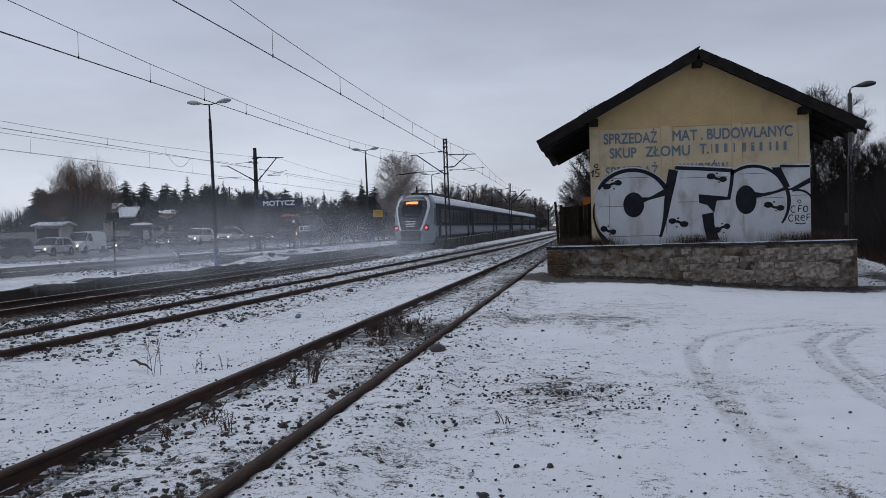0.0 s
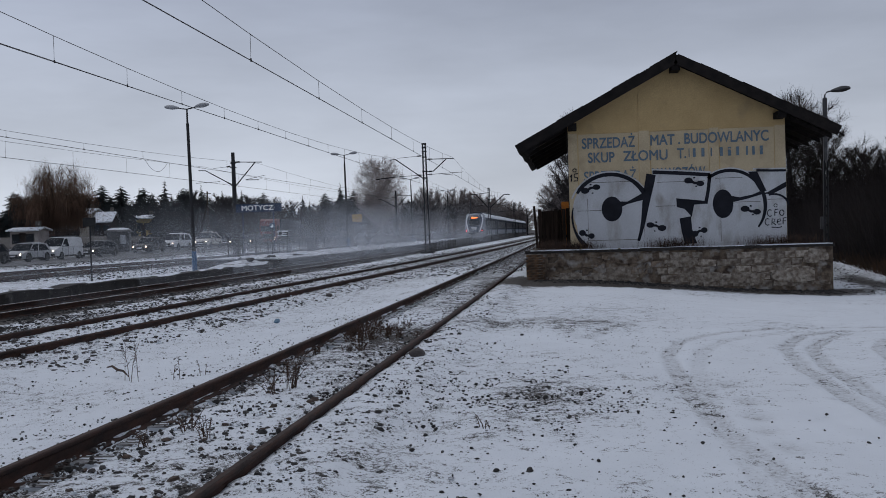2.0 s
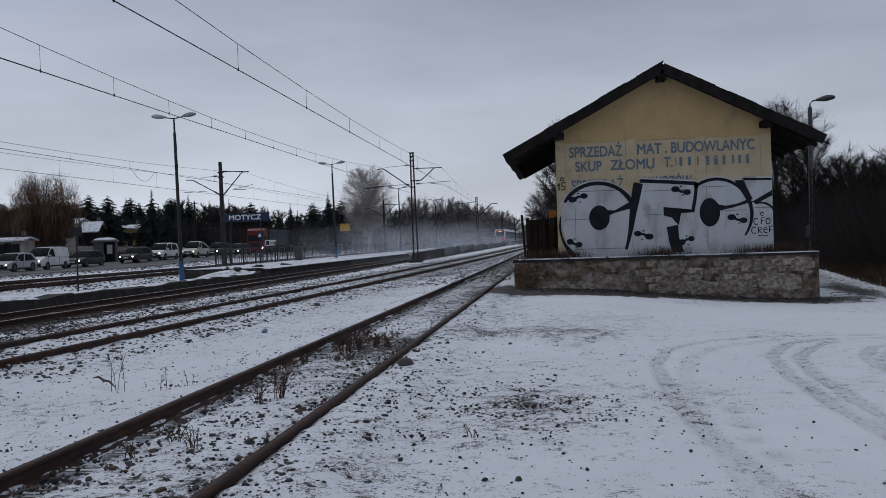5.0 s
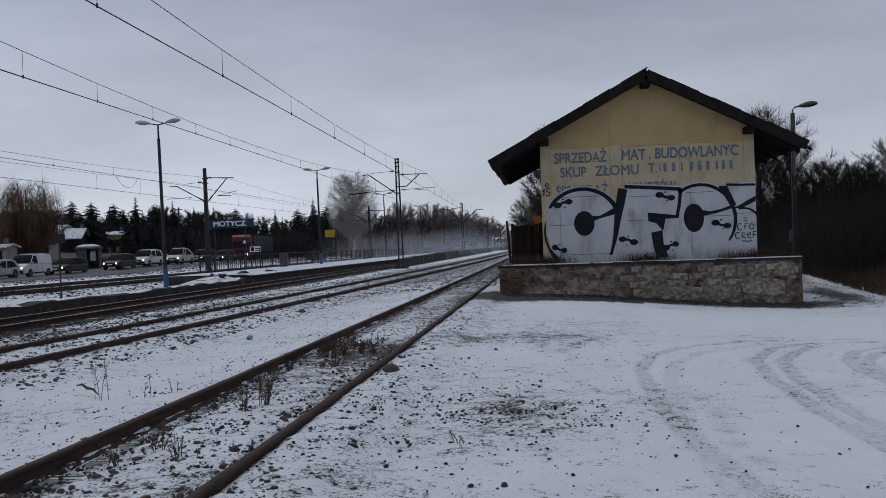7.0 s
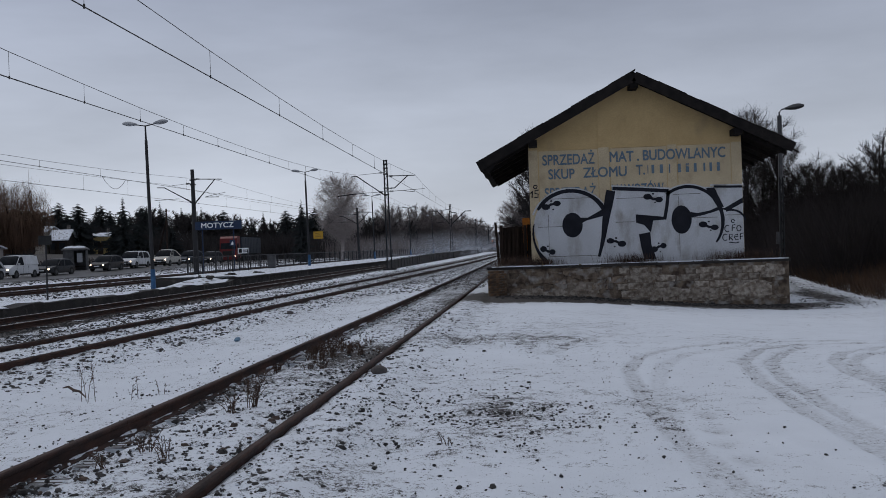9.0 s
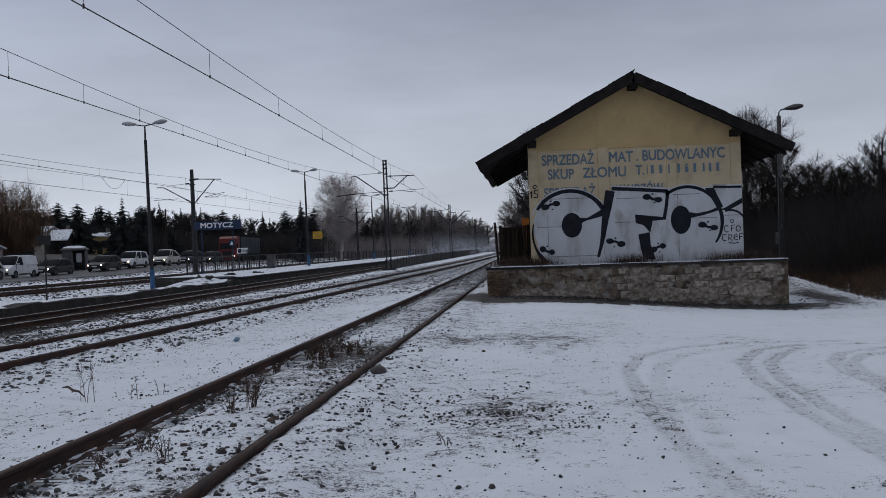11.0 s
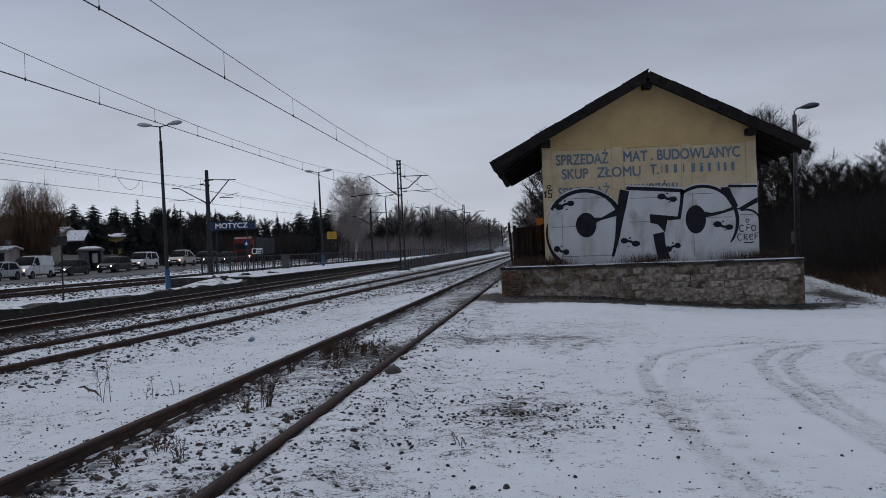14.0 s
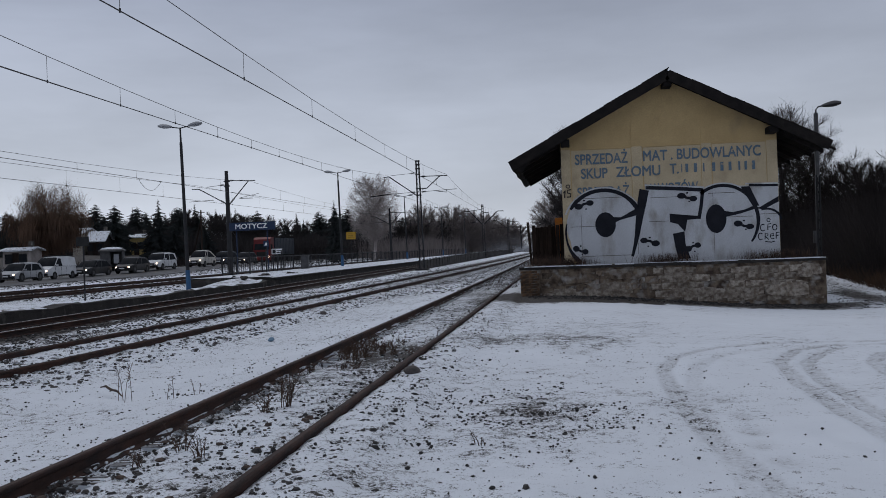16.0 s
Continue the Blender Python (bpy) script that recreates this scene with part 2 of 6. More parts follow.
M_WOOD = mat("blackened_boards", (0.040, 0.029, 0.025), (0.020, 0.016, 0.014), 5, 0.95, 0.4, stretch=(4, 4, 0.4), per_piece=0.4, spec=0.1)
M_TRAIN = mat("silver_grey_train_paint", (0.21, 0.235, 0.28), (0.16, 0.18, 0.22), 0.6, 0.4, 0.03)
M_TRAIN_LOW = mat("pale_blue_train_skirt", (0.12, 0.15, 0.21), (0.10, 0.125, 0.18), 0.8, 0.4, 0.05)
M_TRAIN_BAND = mat("glossy_black_window_band", (0.02, 0.023, 0.03), (0.03, 0.034, 0.042), 1.2, 0.6, 0.02, spec=0.03)
# near-white, so that the colour itself gives the sky's reflection on the roof edge
M_TRAIN_ROOF = mat("sky_sheen_train_roof", (0.74, 0.76, 0.80), (0.60, 0.62, 0.66), 1.5, 0.6, 0.1)
M_UNDER = mat("train_underframe", (0.025, 0.025, 0.027), (0.04, 0.038, 0.037), 3, 0.8, 0.2)
M_REDGLOW = glow("red_tail_light", (1.0, 0.03, 0.035), 5.0)
M_DARKSTONE = mat("sooty_ballast_stone", (0.045, 0.041, 0.039), (0.022, 0.021, 0.021), 4, 0.8, 0.5)
M_MASK = mat("slate_face_paint", (0.03, 0.04, 0.065), (0.024, 0.032, 0.052), 2, 0.35, 0.0)
M_AMBER = glow("amber_destination_display", (1.0, 0.19, 0.04), 2.2)
M_HEAD = glow("warm_headlight", (1.0, 0.74, 0.52), 6.0)


def dust_material(name, peak):
    """Fine airborne snow: thickest low down in the middle of its billow, gone at the rim."""
    m = bpy.data.materials.new(name)
    m.use_nodes = True
    nt = m.node_tree
    nt.nodes.clear()
    out, mix = nt.nodes.new("ShaderNodeOutputMaterial"), nt.nodes.new("ShaderNodeMixShader")
    white, clear = nt.nodes.new("ShaderNodeBsdfDiffuse"), nt.nodes.new("ShaderNodeBsdfTransparent")
    white.inputs[0].default_value = (0.78, 0.81, 0.86, 1)
    co, sep = nt.nodes.new("ShaderNodeTexCoord"), nt.nodes.new("ShaderNodeSeparateXYZ")
    nt.links.new(co.outputs["Generated"], sep.inputs[0])

    def maths(op, a, b):
        n = nt.nodes.new("ShaderNodeMath")
        n.operation = op
        n.use_clamp = op == "MULTIPLY"
        for i, v in enumerate((a, b)):
            if isinstance(v, (int, float)):
                n.inputs[i].default_value = v
            else:
                nt.links.new(v, n.inputs[i])
        return n.outputs[0]

    x = maths("SUBTRACT", maths("MULTIPLY", sep.outputs["X"], 1.0), 0.5)
    across = maths("MAXIMUM", maths("SUBTRACT", 1.0, maths("POWER", maths("ABSOLUTE", maths("ADD", x, x), 0), 2)), 0)
    upward = maths("POWER", maths("MAXIMUM", maths("SUBTRACT", 1.0, sep.outputs["Z"]), 0), 1.6)
    upward = maths("MULTIPLY", upward, maths("MULTIPLY", sep.outputs["Z"], 4.5))
    tex = nt.nodes.new("ShaderNodeTexNoise")
    tex.inputs["Scale"].default_value, tex.inputs["Detail"].default_value = 0.3, 3.0
    nt.links.new(co.outputs["Object"], tex.inputs["Vector"])
    lumps = nt.nodes.new("ShaderNodeMapRange")
    lumps.inputs["From Min"].default_value, lumps.inputs["From Max"].default_value = 0.3, 0.7
    nt.links.new(tex.outputs[0], lumps.inputs["Value"])
    thick = maths("MULTIPLY", maths("MULTIPLY", across, upward), maths("MULTIPLY", lumps.outputs[0], peak))
    nt.links.new(thick, mix.inputs[0])
    nt.links.new(clear.outputs[0], mix.inputs[1])
    nt.links.new(white.outputs[0], mix.inputs[2])
    nt.links.new(mix.outputs[0], out.inputs[0])
    return m


M_DUST = dust_material("airborne_snow", 0.72)
M_DUST_THICK = dust_material("dense_airborne_snow", 0.88)


# ---- mesh helpers ----
class Shape:
    """Gathers corners and faces of one mesh."""

    def __init__(self):
        self.v, self.f = [], []

    def add(self, verts, faces):
        k = len(self.v)
        self.v.extend([tuple(p) for p in verts])
        self.f.extend([tuple(i + k for i in face) for face in faces])
        return self

    def box(self, x0, x1, y0, y1, z0, z1, m=None, c=0.0):
        """A box, its upright edges cut by c."""
        if c:
            ring = [(x0 + c, y0), (x1 - c, y0), (x1, y0 + c), (x1, y1 - c), (x1 - c, y1), (x0 + c, y1), (x0, y1 - c), (x0, y0 + c)]
        else:
            ring = [(x0, y0), (x1, y0), (x1, y1), (x0, y1)]
        n = len(ring)
        verts = [Vector((x, y, z)) for z in (z0, z1) for x, y in ring]
        if m is not None:
            verts = [m @ p for p in verts]
        return self.add(verts, [tuple(range(n - 1, -1, -1)), tuple(range(n, 2 * n))] + [(i, (i + 1) % n, n + (i + 1) % n, n + i) for i in range(n)])

    def tube(self, points, radii, n=6, caps=True):
        """A round bar along points."""
        points = [Vector(p) for p in points]
        if isinstance(radii, (int, float)):
            radii = [radii] * len(points)
        verts, faces = [], []
        for i, p in enumerate(points):
            d = (points[min(i + 1, len(points) - 1)] - points[max(i - 1, 0)]).normalized()
            a = d.cross(Vector((0, 0, 1)) if abs(d.z) < 0.9 else Vector((1, 0, 0))).normalized()
            b = a.cross(d)
            for j in range(n):
                w = 2 * math.pi * j / n
                verts.append(p + radii[i] * (a * math.cos(w) + b * math.sin(w)))
        for i in range(len(points) - 1):
            for j in range(n):
                faces.append((i * n + j, i * n + (j + 1) % n, (i + 1) * n + (j + 1) % n, (i + 1) * n + j))
        if caps:
            faces += [tuple(range(n - 1, -1, -1)), tuple(range((len(points) - 1) * n, len(points) * n))]
        return self.add(verts, faces)

    def loft(self, rings, caps=True):
        """Skin over rings of equal length."""
        n = len(rings[0])
        verts = [p for ring in rings for p in ring]
        faces = [(i * n + j, i * n + (j + 1) % n, (i + 1) * n + (j + 1) % n, (i + 1) * n + j) for i in range(len(rings) - 1) for j in range(n)]
        if caps:
            faces += [tuple(range(n - 1, -1, -1)), tuple(range((len(rings) - 1) * n, len(rings) * n))]
        return self.add(verts, faces)

    def slab(self, ring, depth):
        """A flat outline given depth along the vector."""
        return self.loft([ring, [Vector(p) + Vector(depth) for p in ring]])

    def stone(self, x, y, z, r, squash=0.7):
        """A small faceted pebble with a flattened, tilted top."""
        a, long = random.random() * 6.3, random.uniform(0.75, 1.25)
        dirs = [(math.cos(a + i * 1.2566), math.sin(a + i * 1.2566), random.uniform(0.75, 1.1)) for i in range(5)]
        tx, ty = random.uniform(-0.25, 0.25), random.uniform(-0.25, 0.25)
        low = [(x + r * k * long * p, y + r * k * q, z + r * squash * random.uniform(-0.1, 0.25)) for p, q, k in dirs]
        top = [(x + r * long * (0.58 * k * p + tx), y + r * (0.58 * k * q + ty), z + r * squash * random.uniform(0.75, 1.0)) for p, q, k in dirs]
        return self.add(low + top + [(x, y, z - r * 0.6)], [(5, 6, 7, 8, 9)] + [(i, (i + 1) % 5, 5 + (i + 1) % 5, 5 + i) for i in range(5)] + [(10, (i + 1) % 5, i) for i in range(5)])

    def mesh(self, name, material, smooth=False):
        me = bpy.data.meshes.new(name)
        me.from_pydata(self.v, [], self.f)
        me.materials.append(material)
        if smooth:
            me.polygons.foreach_set("use_smooth", [True] * len(me.polygons))
        me.update()
        return me


def part(name, shape, material, parent=None, label="", smooth=False):
    ob = new(name, shape.mesh(name, material, smooth))
    if smooth:
        ob.data.set_sharp_from_angle(angle=radians(40))
    if parent:
        ob.parent = parent
    return tagged(ob, label)


def thing(name, m, label, category, group="", kind=""):
    ob = new(name)
    ob.empty_display_size = 0.3
    ob.matrix_world = m
    return tagged(ob, label, category, group, kind)


def lettering(name, words, material, parent, m, height, width, depth=0.006):
    """Words as thin solid letters, fitted to a width, on a parent; m puts them upright."""
    cu = bpy.data.curves.new(name, "FONT")
    cu.body, cu.size, cu.extrude, cu.bevel_depth, cu.bevel_resolution = words, 1.0, 0.004, 0.018, 0
    tmp = bpy.data.objects.new(name, cu)
    scene.collection.objects.link(tmp)
    me = bpy.data.meshes.new_from_object(tmp.evaluated_get(bpy.context.evaluated_depsgraph_get()))
    bpy.data.objects.remove(tmp)
    co = np.empty(len(me.vertices) * 3)
    me.vertices.foreach_get("co", co)
    co = co.reshape(-1, 3)
    co[:, 0] = (co[:, 0] - co[:, 0].min()) / max(np.ptp(co[:, 0]), 1e-6) * width
    co[:, 1] = co[:, 1] / 0.70 * height
    co[:, 2] = co[:, 2] / max(np.abs(co[:, 2]).max(), 1e-6) * depth / 2
    me.vertices.foreach_set("co", co.ravel())
    me.materials.clear()
    me.materials.append(material)
    me.update()
    ob = new(name, me)
    ob.parent = parent
    ob.matrix_local = m
    return ob


# ---- the plan: centre lines of the tracks, levels ----
def ss(t):
    t = np.clip(t, 0.0, 1.0)
    return t * t * (3 - 2 * t)


def siding(y):
    return -2.87 - 0.00005 * y * y


def near_line(y):
    return -8.6 + 0.0278 * y - 0.000095 * y * y


def far_line(y):
    return -12.5 - 0.0105 * y


def loop_a(y):
    return -24.8 + 0.02 * y - 0.0001 * y * y


def loop_b(y):
    return -29.4 + 0.02 * y - 0.0001 * y * y


def road_x(y):
    return -44.9 + 0.05 * (y - 80)


def level(x, y):
    """Height of the ground; the heads of the rails are at 0."""
    x, y = np.asarray(x, float), np.asarray(y, float)
    z = -0.10 + 0 * x
    z = z - 0.47 * ss((x + 1.0) / 8.0) * ss((y - 4.0) / 24.0)
    z = z + 0.75 * ss((x - 10.0) / 5.0) * ss((y - 20) / 14) * (1 - ss((y - 60) / 40))
    z = z - 0.10 * np.exp(-((x + 5.6) / 1.2) ** 2) - 0.05 * np.exp(-((x - far_line(y)) / 2.3) ** 4) + 0.008 * np.exp(-((x - near_line(y)) / 1.9) ** 4)
    z = z + 0.072 * np.exp(-((x - siding(y) - 1.11) / 0.34) ** 6) + 0.05 * np.exp(-((x - siding(y) + 1.11) / 0.34) ** 6)
    left = ss((-x - 33.0) / 6.0)
    z = z + left * (0.02 + 0.42 * ss((y - 82.0) / 22.0))
    return z + 2.3 * ss((-x - 52.0) / 30.0) * ss((y - 78.0) / 60.0)


# ---- ground: one sheet to the horizon ----
RUTS = [
    [(1.30, 5.2), (1.18, 6.2), (1.04, 7.4), (1.0, 9.3), (1.06, 11.5), (1.37, 13.0), (2.04, 14.2), (3.02, 15.1), (4.2, 15.6), (5.6, 15.9), (9.0, 15.6)],
    [(1.05, 5.2), (1.08, 6.6), (1.11, 8.4), (1.25, 10.3), (1.47, 11.7), (2.02, 13.3), (3.0, 14.4), (4.2, 15.0)],
    [(2.45, 5.0), (2.37, 6.9), (2.30, 8.3), (2.37, 10.4), (2.56, 12.3), (3.15, 14.0), (4.03, 15.0), (6.5, 15.4)],
    [(2.5, 5.0), (2.52, 7.2), (2.57, 8.8), (2.66, 10.7), (2.89, 12.3), (3.43, 13.7), (4.08, 14.6)],
    [(3.3, 7.5), (3.49, 10.0), (3.5, 11.0), (3.68, 12.3), (4.13, 13.5), (5.14, 14.7)],
    [(3.6, 8.2), (3.67, 10.5), (3.74, 11.4), (3.9, 12.3), (4.31, 13.2), (4.9, 13.9)],
    [(-0.5, 16.6), (-0.1, 13.8), (0.1, 13.2), (0.6, 15.0), (1.3, 16.4)]]


def ruts(x, y):
    """How far wheels have worn the snow at x, y."""
    worn = np.zeros_like(x)
    for n, rut in enumerate(RUTS):
        best = np.full_like(x, 9.0)
        for (ax, ay), (bx, by) in zip(rut[:-1], rut[1:]):
            dx, dy = bx - ax, by - ay
            t = np.clip(((x - ax) * dx + (y - ay) * dy) / (dx * dx + dy * dy), 0, 1)
            best = np.minimum(best, np.hypot(x - ax - t * dx, y - ay - t * dy))
        worn = np.maximum(worn, (0.62 * np.exp(-(best / 0.085) ** 6) + 0.38 * np.exp(-((best - 0.07) / 0.025) ** 2)) * (0.5 if n in (1, 6) else 1.0))
    for px, py in ((1.39, 7.73), (1.35, 7.18), (1.39, 6.62), (1.4, 9.3), (1.42, 8.4)):
        worn = np.maximum(worn, 0.8 * np.exp(-((x - px) / 0.10) ** 2 - ((y - py) / 0.17) ** 2))
    return worn


def build_ground():
    def steps(marks):
        out = []
        for a, b, d in marks:
            out += list(np.arange(a, b - 1e-6, d))
        return np.array(out + [marks[-1][1]])

    xs = steps([(-900, -200, 50), (-200, -60, 5), (-60, -20, 1.2), (-20, -9, 0.35), (-9, 0.4, 0.10), (0.4, 5.6, 0.05), (5.6, 8, 0.10), (8, 20, 0.5), (20, 60, 4), (60, 200, 20), (200, 900, 70)])
    ys = steps([(-120, -10, 10), (-10, 2, 1), (2, 5, 0.09), (5, 16.4, 0.07), (16.4, 32, 0.32), (32, 60, 0.7), (60, 160, 2.5), (160, 300, 10), (300, 1500, 80)])
    X, Y = np.meshgrid(xs, ys)
    Z = level(X, Y)
    near = (np.abs(X) < 30) & (Y < 70)
    bumps = np.zeros_like(Z)
    for i, j in zip(*np.nonzero(near)):
        x, y = X[i, j], Y[i, j]
        bumps[i, j] = 0.022 * noise.noise((x * 1.1, y * 1.1, 3.0)) + 0.026 * noise.noise((x * 3.9, y * 3.9, 1.0))
    worn = ruts(X, Y)
    Z = Z + bumps - 0.025 * worn
    # keep the flangeways clear beside the siding's rails
    for s in (-0.75, 0.75):
        Z = np.where(np.abs(X - siding(Y) - s + 0.05) < 0.08, np.minimum(Z, -0.06), Z)
    gap = np.exp(-((X - siding(Y) + 0.60) / 0.10) ** 2) + np.exp(-((X - siding(Y) - 0.60) / 0.10) ** 2)
    Z = Z - 0.035 * gap - 0.045 * np.exp(-((X - siding(Y) + 0.58) / 0.13) ** 2)
    inner = np.exp(-((X - siding(Y)) / 0.85) ** 6)
    shoulder = np.exp(-((X - siding(Y) - 1.35) / 0.55) ** 2)
    patchy = np.array([[noise.noise((x * 0.45, y * 0.45, 7.0)) for x in xs] if y < 70 else [0.0] * len(xs) for y in ys])
    bare = 0.29 + 0.12 * patchy + (0.10 + 0.10 * ss((Y - 15) / 12)) * inner + 0.10 * shoulder * (Y < 26)
    bare = bare + 0.12 * gap + 0.05 * ((X < siding(Y) - 1.0) & (X > -8)) * (1 - ss((Y - 8) / 4)) + 0.07 * np.exp(-((X - near_line(Y)) / 2.3) ** 4) + 0.13 * np.exp(-((X - near_line(Y) + 2.2) / 0.9) ** 2) + 0.10 * ss((Y - 32) / 20) * ((X < siding(Y) + 1.2) & (X > -9)) + 0.05 * ss((Y - 10) / 20) * ((X < siding(Y) - 1.2) & (X > -9))
    bare = bare + 0.95 * np.exp(-((X - far_line(Y)) / 1.45) ** 6) + 0.09 * ss((-X - 14.5) / 1.0) * ss((X + 34) / 2)
    bare = bare + 0.14 * np.exp(-((X - loop_a(Y)) / 1.5) ** 4) + 0.14 * np.exp(-((X - loop_b(Y)) / 1.5) ** 4) + 0.13 * ss((-X - 33) / 3) * ss((X + 52) / 3)
    bare = bare + 0.19 * np.exp(-(((X + 0.4) / 0.6) ** 2 + ((Y - 8.7) / 1.1) ** 2)) + 0.22 * np.exp(-(((X + 2.7) / 0.7) ** 2 + ((Y - 13.6) / 1.6) ** 2))
    bare = bare + (0.46 + 0.22 * (X < 2.5)) * np.exp(-(((X - 3.0) / 4.9) ** 8 + ((Y - 27.4) / (1.2 + 0.5 * (X < 2.5))) ** 4)) + 0.35 * np.exp(-(((X - 3.0) / 4.9) ** 8 + ((Y - 28.2) / 0.8) ** 4)) + 0.4 * np.exp(-(((X + 1.1) / 0.9) ** 2 + ((Y - 27.5) / 2.2) ** 2)) + 0.3 * np.exp(-(((X - 9.2) / 0.6) ** 2 + ((Y - 31) / 3.5) ** 2)) + 0.22 * np.exp(-(((X + 0.2) / 1.2) ** 2 + ((Y - 16) / 1.6) ** 2))
    bare = bare + 0.10 * worn + 0.04 * np.exp(-((X - 0.3) / 1.2) ** 2) * (Y < 12)
    bare = bare + 0.85 * ss((X - 11.0 - 0.1 * (Y - 28)) / 1.2) * (Y > 18) + 0.17 * np.exp(-((X - 8.6 - 0.16 * (Y - 29)) / 0.6) ** 2) * ss((Y - 27) / 2) + 0.55 * ss((Y - 230) / 60) + 0.75 * ss((-X - 51) / 2) + 0.15 * ss((-X - 34) / 6)
    nx, ny = len(xs), len(ys)
    idx = np.arange(nx * ny).reshape(ny, nx)
    quads = np.stack([idx[:-1, :-1], idx[:-1, 1:], idx[1:, 1:], idx[1:, :-1]], -1).reshape(-1, 4)
    me = bpy.data.meshes.new("ground")
    me.from_pydata(np.stack([X, Y, Z], -1).reshape(-1, 3).tolist(), [], quads.tolist())
    me.attributes.new("worn", "FLOAT", "POINT").data.foreach_set("value", worn.ravel().astype(np.float32))
    me.attributes.new("bare", "FLOAT", "POINT").data.foreach_set("value", np.clip(bare, 0, 1.2).ravel().astype(np.float32))
    me.polygons.foreach_set("use_smooth", [True] * len(me.polygons))
    me.materials.append(M_GROUND)
    tagged(new("ground", me), "snow-dusted gravel yard with wheel ruts", "ground", kind="structure")


build_ground()

RAIL_PROFILE = [(-0.07, -0.15), (0.07, -0.15), (0.07, -0.13), (0.012, -0.115), (0.012, -0.045), (0.032, -0.03), (0.033, -0.008), (0.026, 0.0), (-0.026, 0.0), (-0.033, -0.008), (-0.032, -0.03), (-0.012, -0.045), (-0.012, -0.115), (-0.07, -0.13)]


def build_track(line, name, label, y0, y1, head, lift=0.0, sleepers=None, step=2.0):
    track = thing(name, pose(0, 0, 0), label, "railway track", kind="structure")
    ys = np.arange(y0, y1 + 0.1, step)
    for s in (-0.75, 0.75):
        rings = [[(line(y) + s + p, y, q + lift) for p, q in RAIL_PROFILE] for y in ys]
        part("rail", Shape().loft(rings), M_RUST, track, "rust-brown steel rail")
        top = [[(line(y) + s + p, y, q + lift) for p, q in ((-0.027, -0.004), (0.027, -0.004), (0.021, 0.003), (-0.021, 0.003))] for y in ys]
        part("rail_head", Shape().loft(top), head, track)
    if sleepers:
        a, b, z = sleepers
        base = Shape().box(-1.25, 1.25, -0.12, 0.12, -0.14, 0.0, c=0.015).mesh("sleeper", M_SLEEPER)
        y = a
        while y < b:
            ob = new("sleeper", base)
            ob.parent = track
            ob.matrix_local = pose(line(y) + random.uniform(-0.03, 0.03), y, z + random.uniform(-0.012, 0.008), 0, 0, random.uniform(-1.5, 1.5))
            y += 0.62
    return track


build_track(siding, "siding_track", "disused siding with rusty rails sunk in snow", -8, 120, M_RAILTOP, 0.0, (2.0, 40, -0.137), 1.0)
build_track(near_line, "main_track", "rusty-sided main track on snowy ballast", -6, 230, M_MAINTOP, 0.0, (8, 70, -0.16), 2.0)
build_track(far_line, "main_track", "main track with polished rails on dark bare ballast", -6, 420, M_SHINY, 0.0, (8, 80, -0.15), 3.0)
build_track(loop_a, "loop_track", "loop track half hidden in snow beyond the platform", 10, 160, M_RUST, 0.02, None, 4.0)
build_track(loop_b, "loop_track", "loop track half hidden in snow beside the road", 10, 160, M_RUST, 0.02, None, 4.0)


def scatter(name, label, count, place, size, sink=0.3, category="ballast", material=None):
    sh = Shape()
    for _ in range(count):
        x, y = place()
        r = random.uniform(*size) * (1.0 if random.random() < 0.85 else 1.6)
        sh.stone(x, y, float(level(x, y)) - r * sink + 0.004, r, random.uniform(0.35, 0.9))
    tagged(part(name, sh, material or M_STONE), label, category, kind="stuff")


def near_y(a, b):
    """A distance between a and b, more often a near one."""
    return a * (b / a) ** random.random()


def in_siding():
    y = near_y(3.2, 26)
    return siding(y) + random.uniform(-0.68, 0.68), y


def on_shoulder():
    y = near_y(3.2, 22)
    return siding(y) + 0.85 + abs(random.gauss(0, 0.55)), y


def on_yard():
    y = near_y(3.5, 20)
    return random.uniform(-2, 1.2) + random.gauss(0, 0.9), y


def left_of_siding():
    y = near_y(4.5, 30)
    return siding(y) - 0.9 - random.random() ** 1.5 * 4.0, y


def dark_patch():
    return random.gauss(-0.4, 0.45), random.gauss(8.6, 0.8)


def on_near_line():
    y = near_y(11, 80)
    return near_line(y) + random.uniform(-2.2, 1.9), y


def on_strip():
    y = near_y(33, 105)
    return random.uniform(near_line(y) + 1.3, siding(y) + 1.1), y


def ramp_foot():
    return random.uniform(-1.2, 7.4), 28.42 - random.random() ** 2 * 1.5


def on_far_line():
    y = near_y(16, 80)
    return far_line(y) + random.uniform(-0.9, 1.5), y


scatter("siding_gravel", "loose gravel showing through snow between the rails", 3000, in_siding, (0.006, 0.020))
scatter("siding_stones", "larger stones lying between the siding rails", 620, in_siding, (0.012, 0.030), 0.3, "ballast", M_DARKSTONE)
scatter("siding_cobbles", "brown fist-sized stones between the siding rails", 42, lambda: (lambda y: (siding(y) + random.uniform(-0.6, 0.6), y))(near_y(3.6, 9.5)), (0.024, 0.042), 0.3, "stones", M_COBBLE)
scatter("shoulder_stones", "larger stones lying beside the siding", 330, on_shoulder, (0.012, 0.028), 0.3, "ballast", M_DARKSTONE)
scatter("shoulder_gravel", "loose gravel beside the siding rail", 1700, on_shoulder, (0.004, 0.017))
scatter("yard_pebbles", "scattered pebbles on the snowy yard", 1500, on_yard, (0.003, 0.013), 0.3, "pebbles", M_DARKSTONE)
scatter("verge_gravel", "pebbles on the snowy strip between the tracks", 2300, left_of_siding, (0.005, 0.016), 0.3, "ballast", M_DARKSTONE)
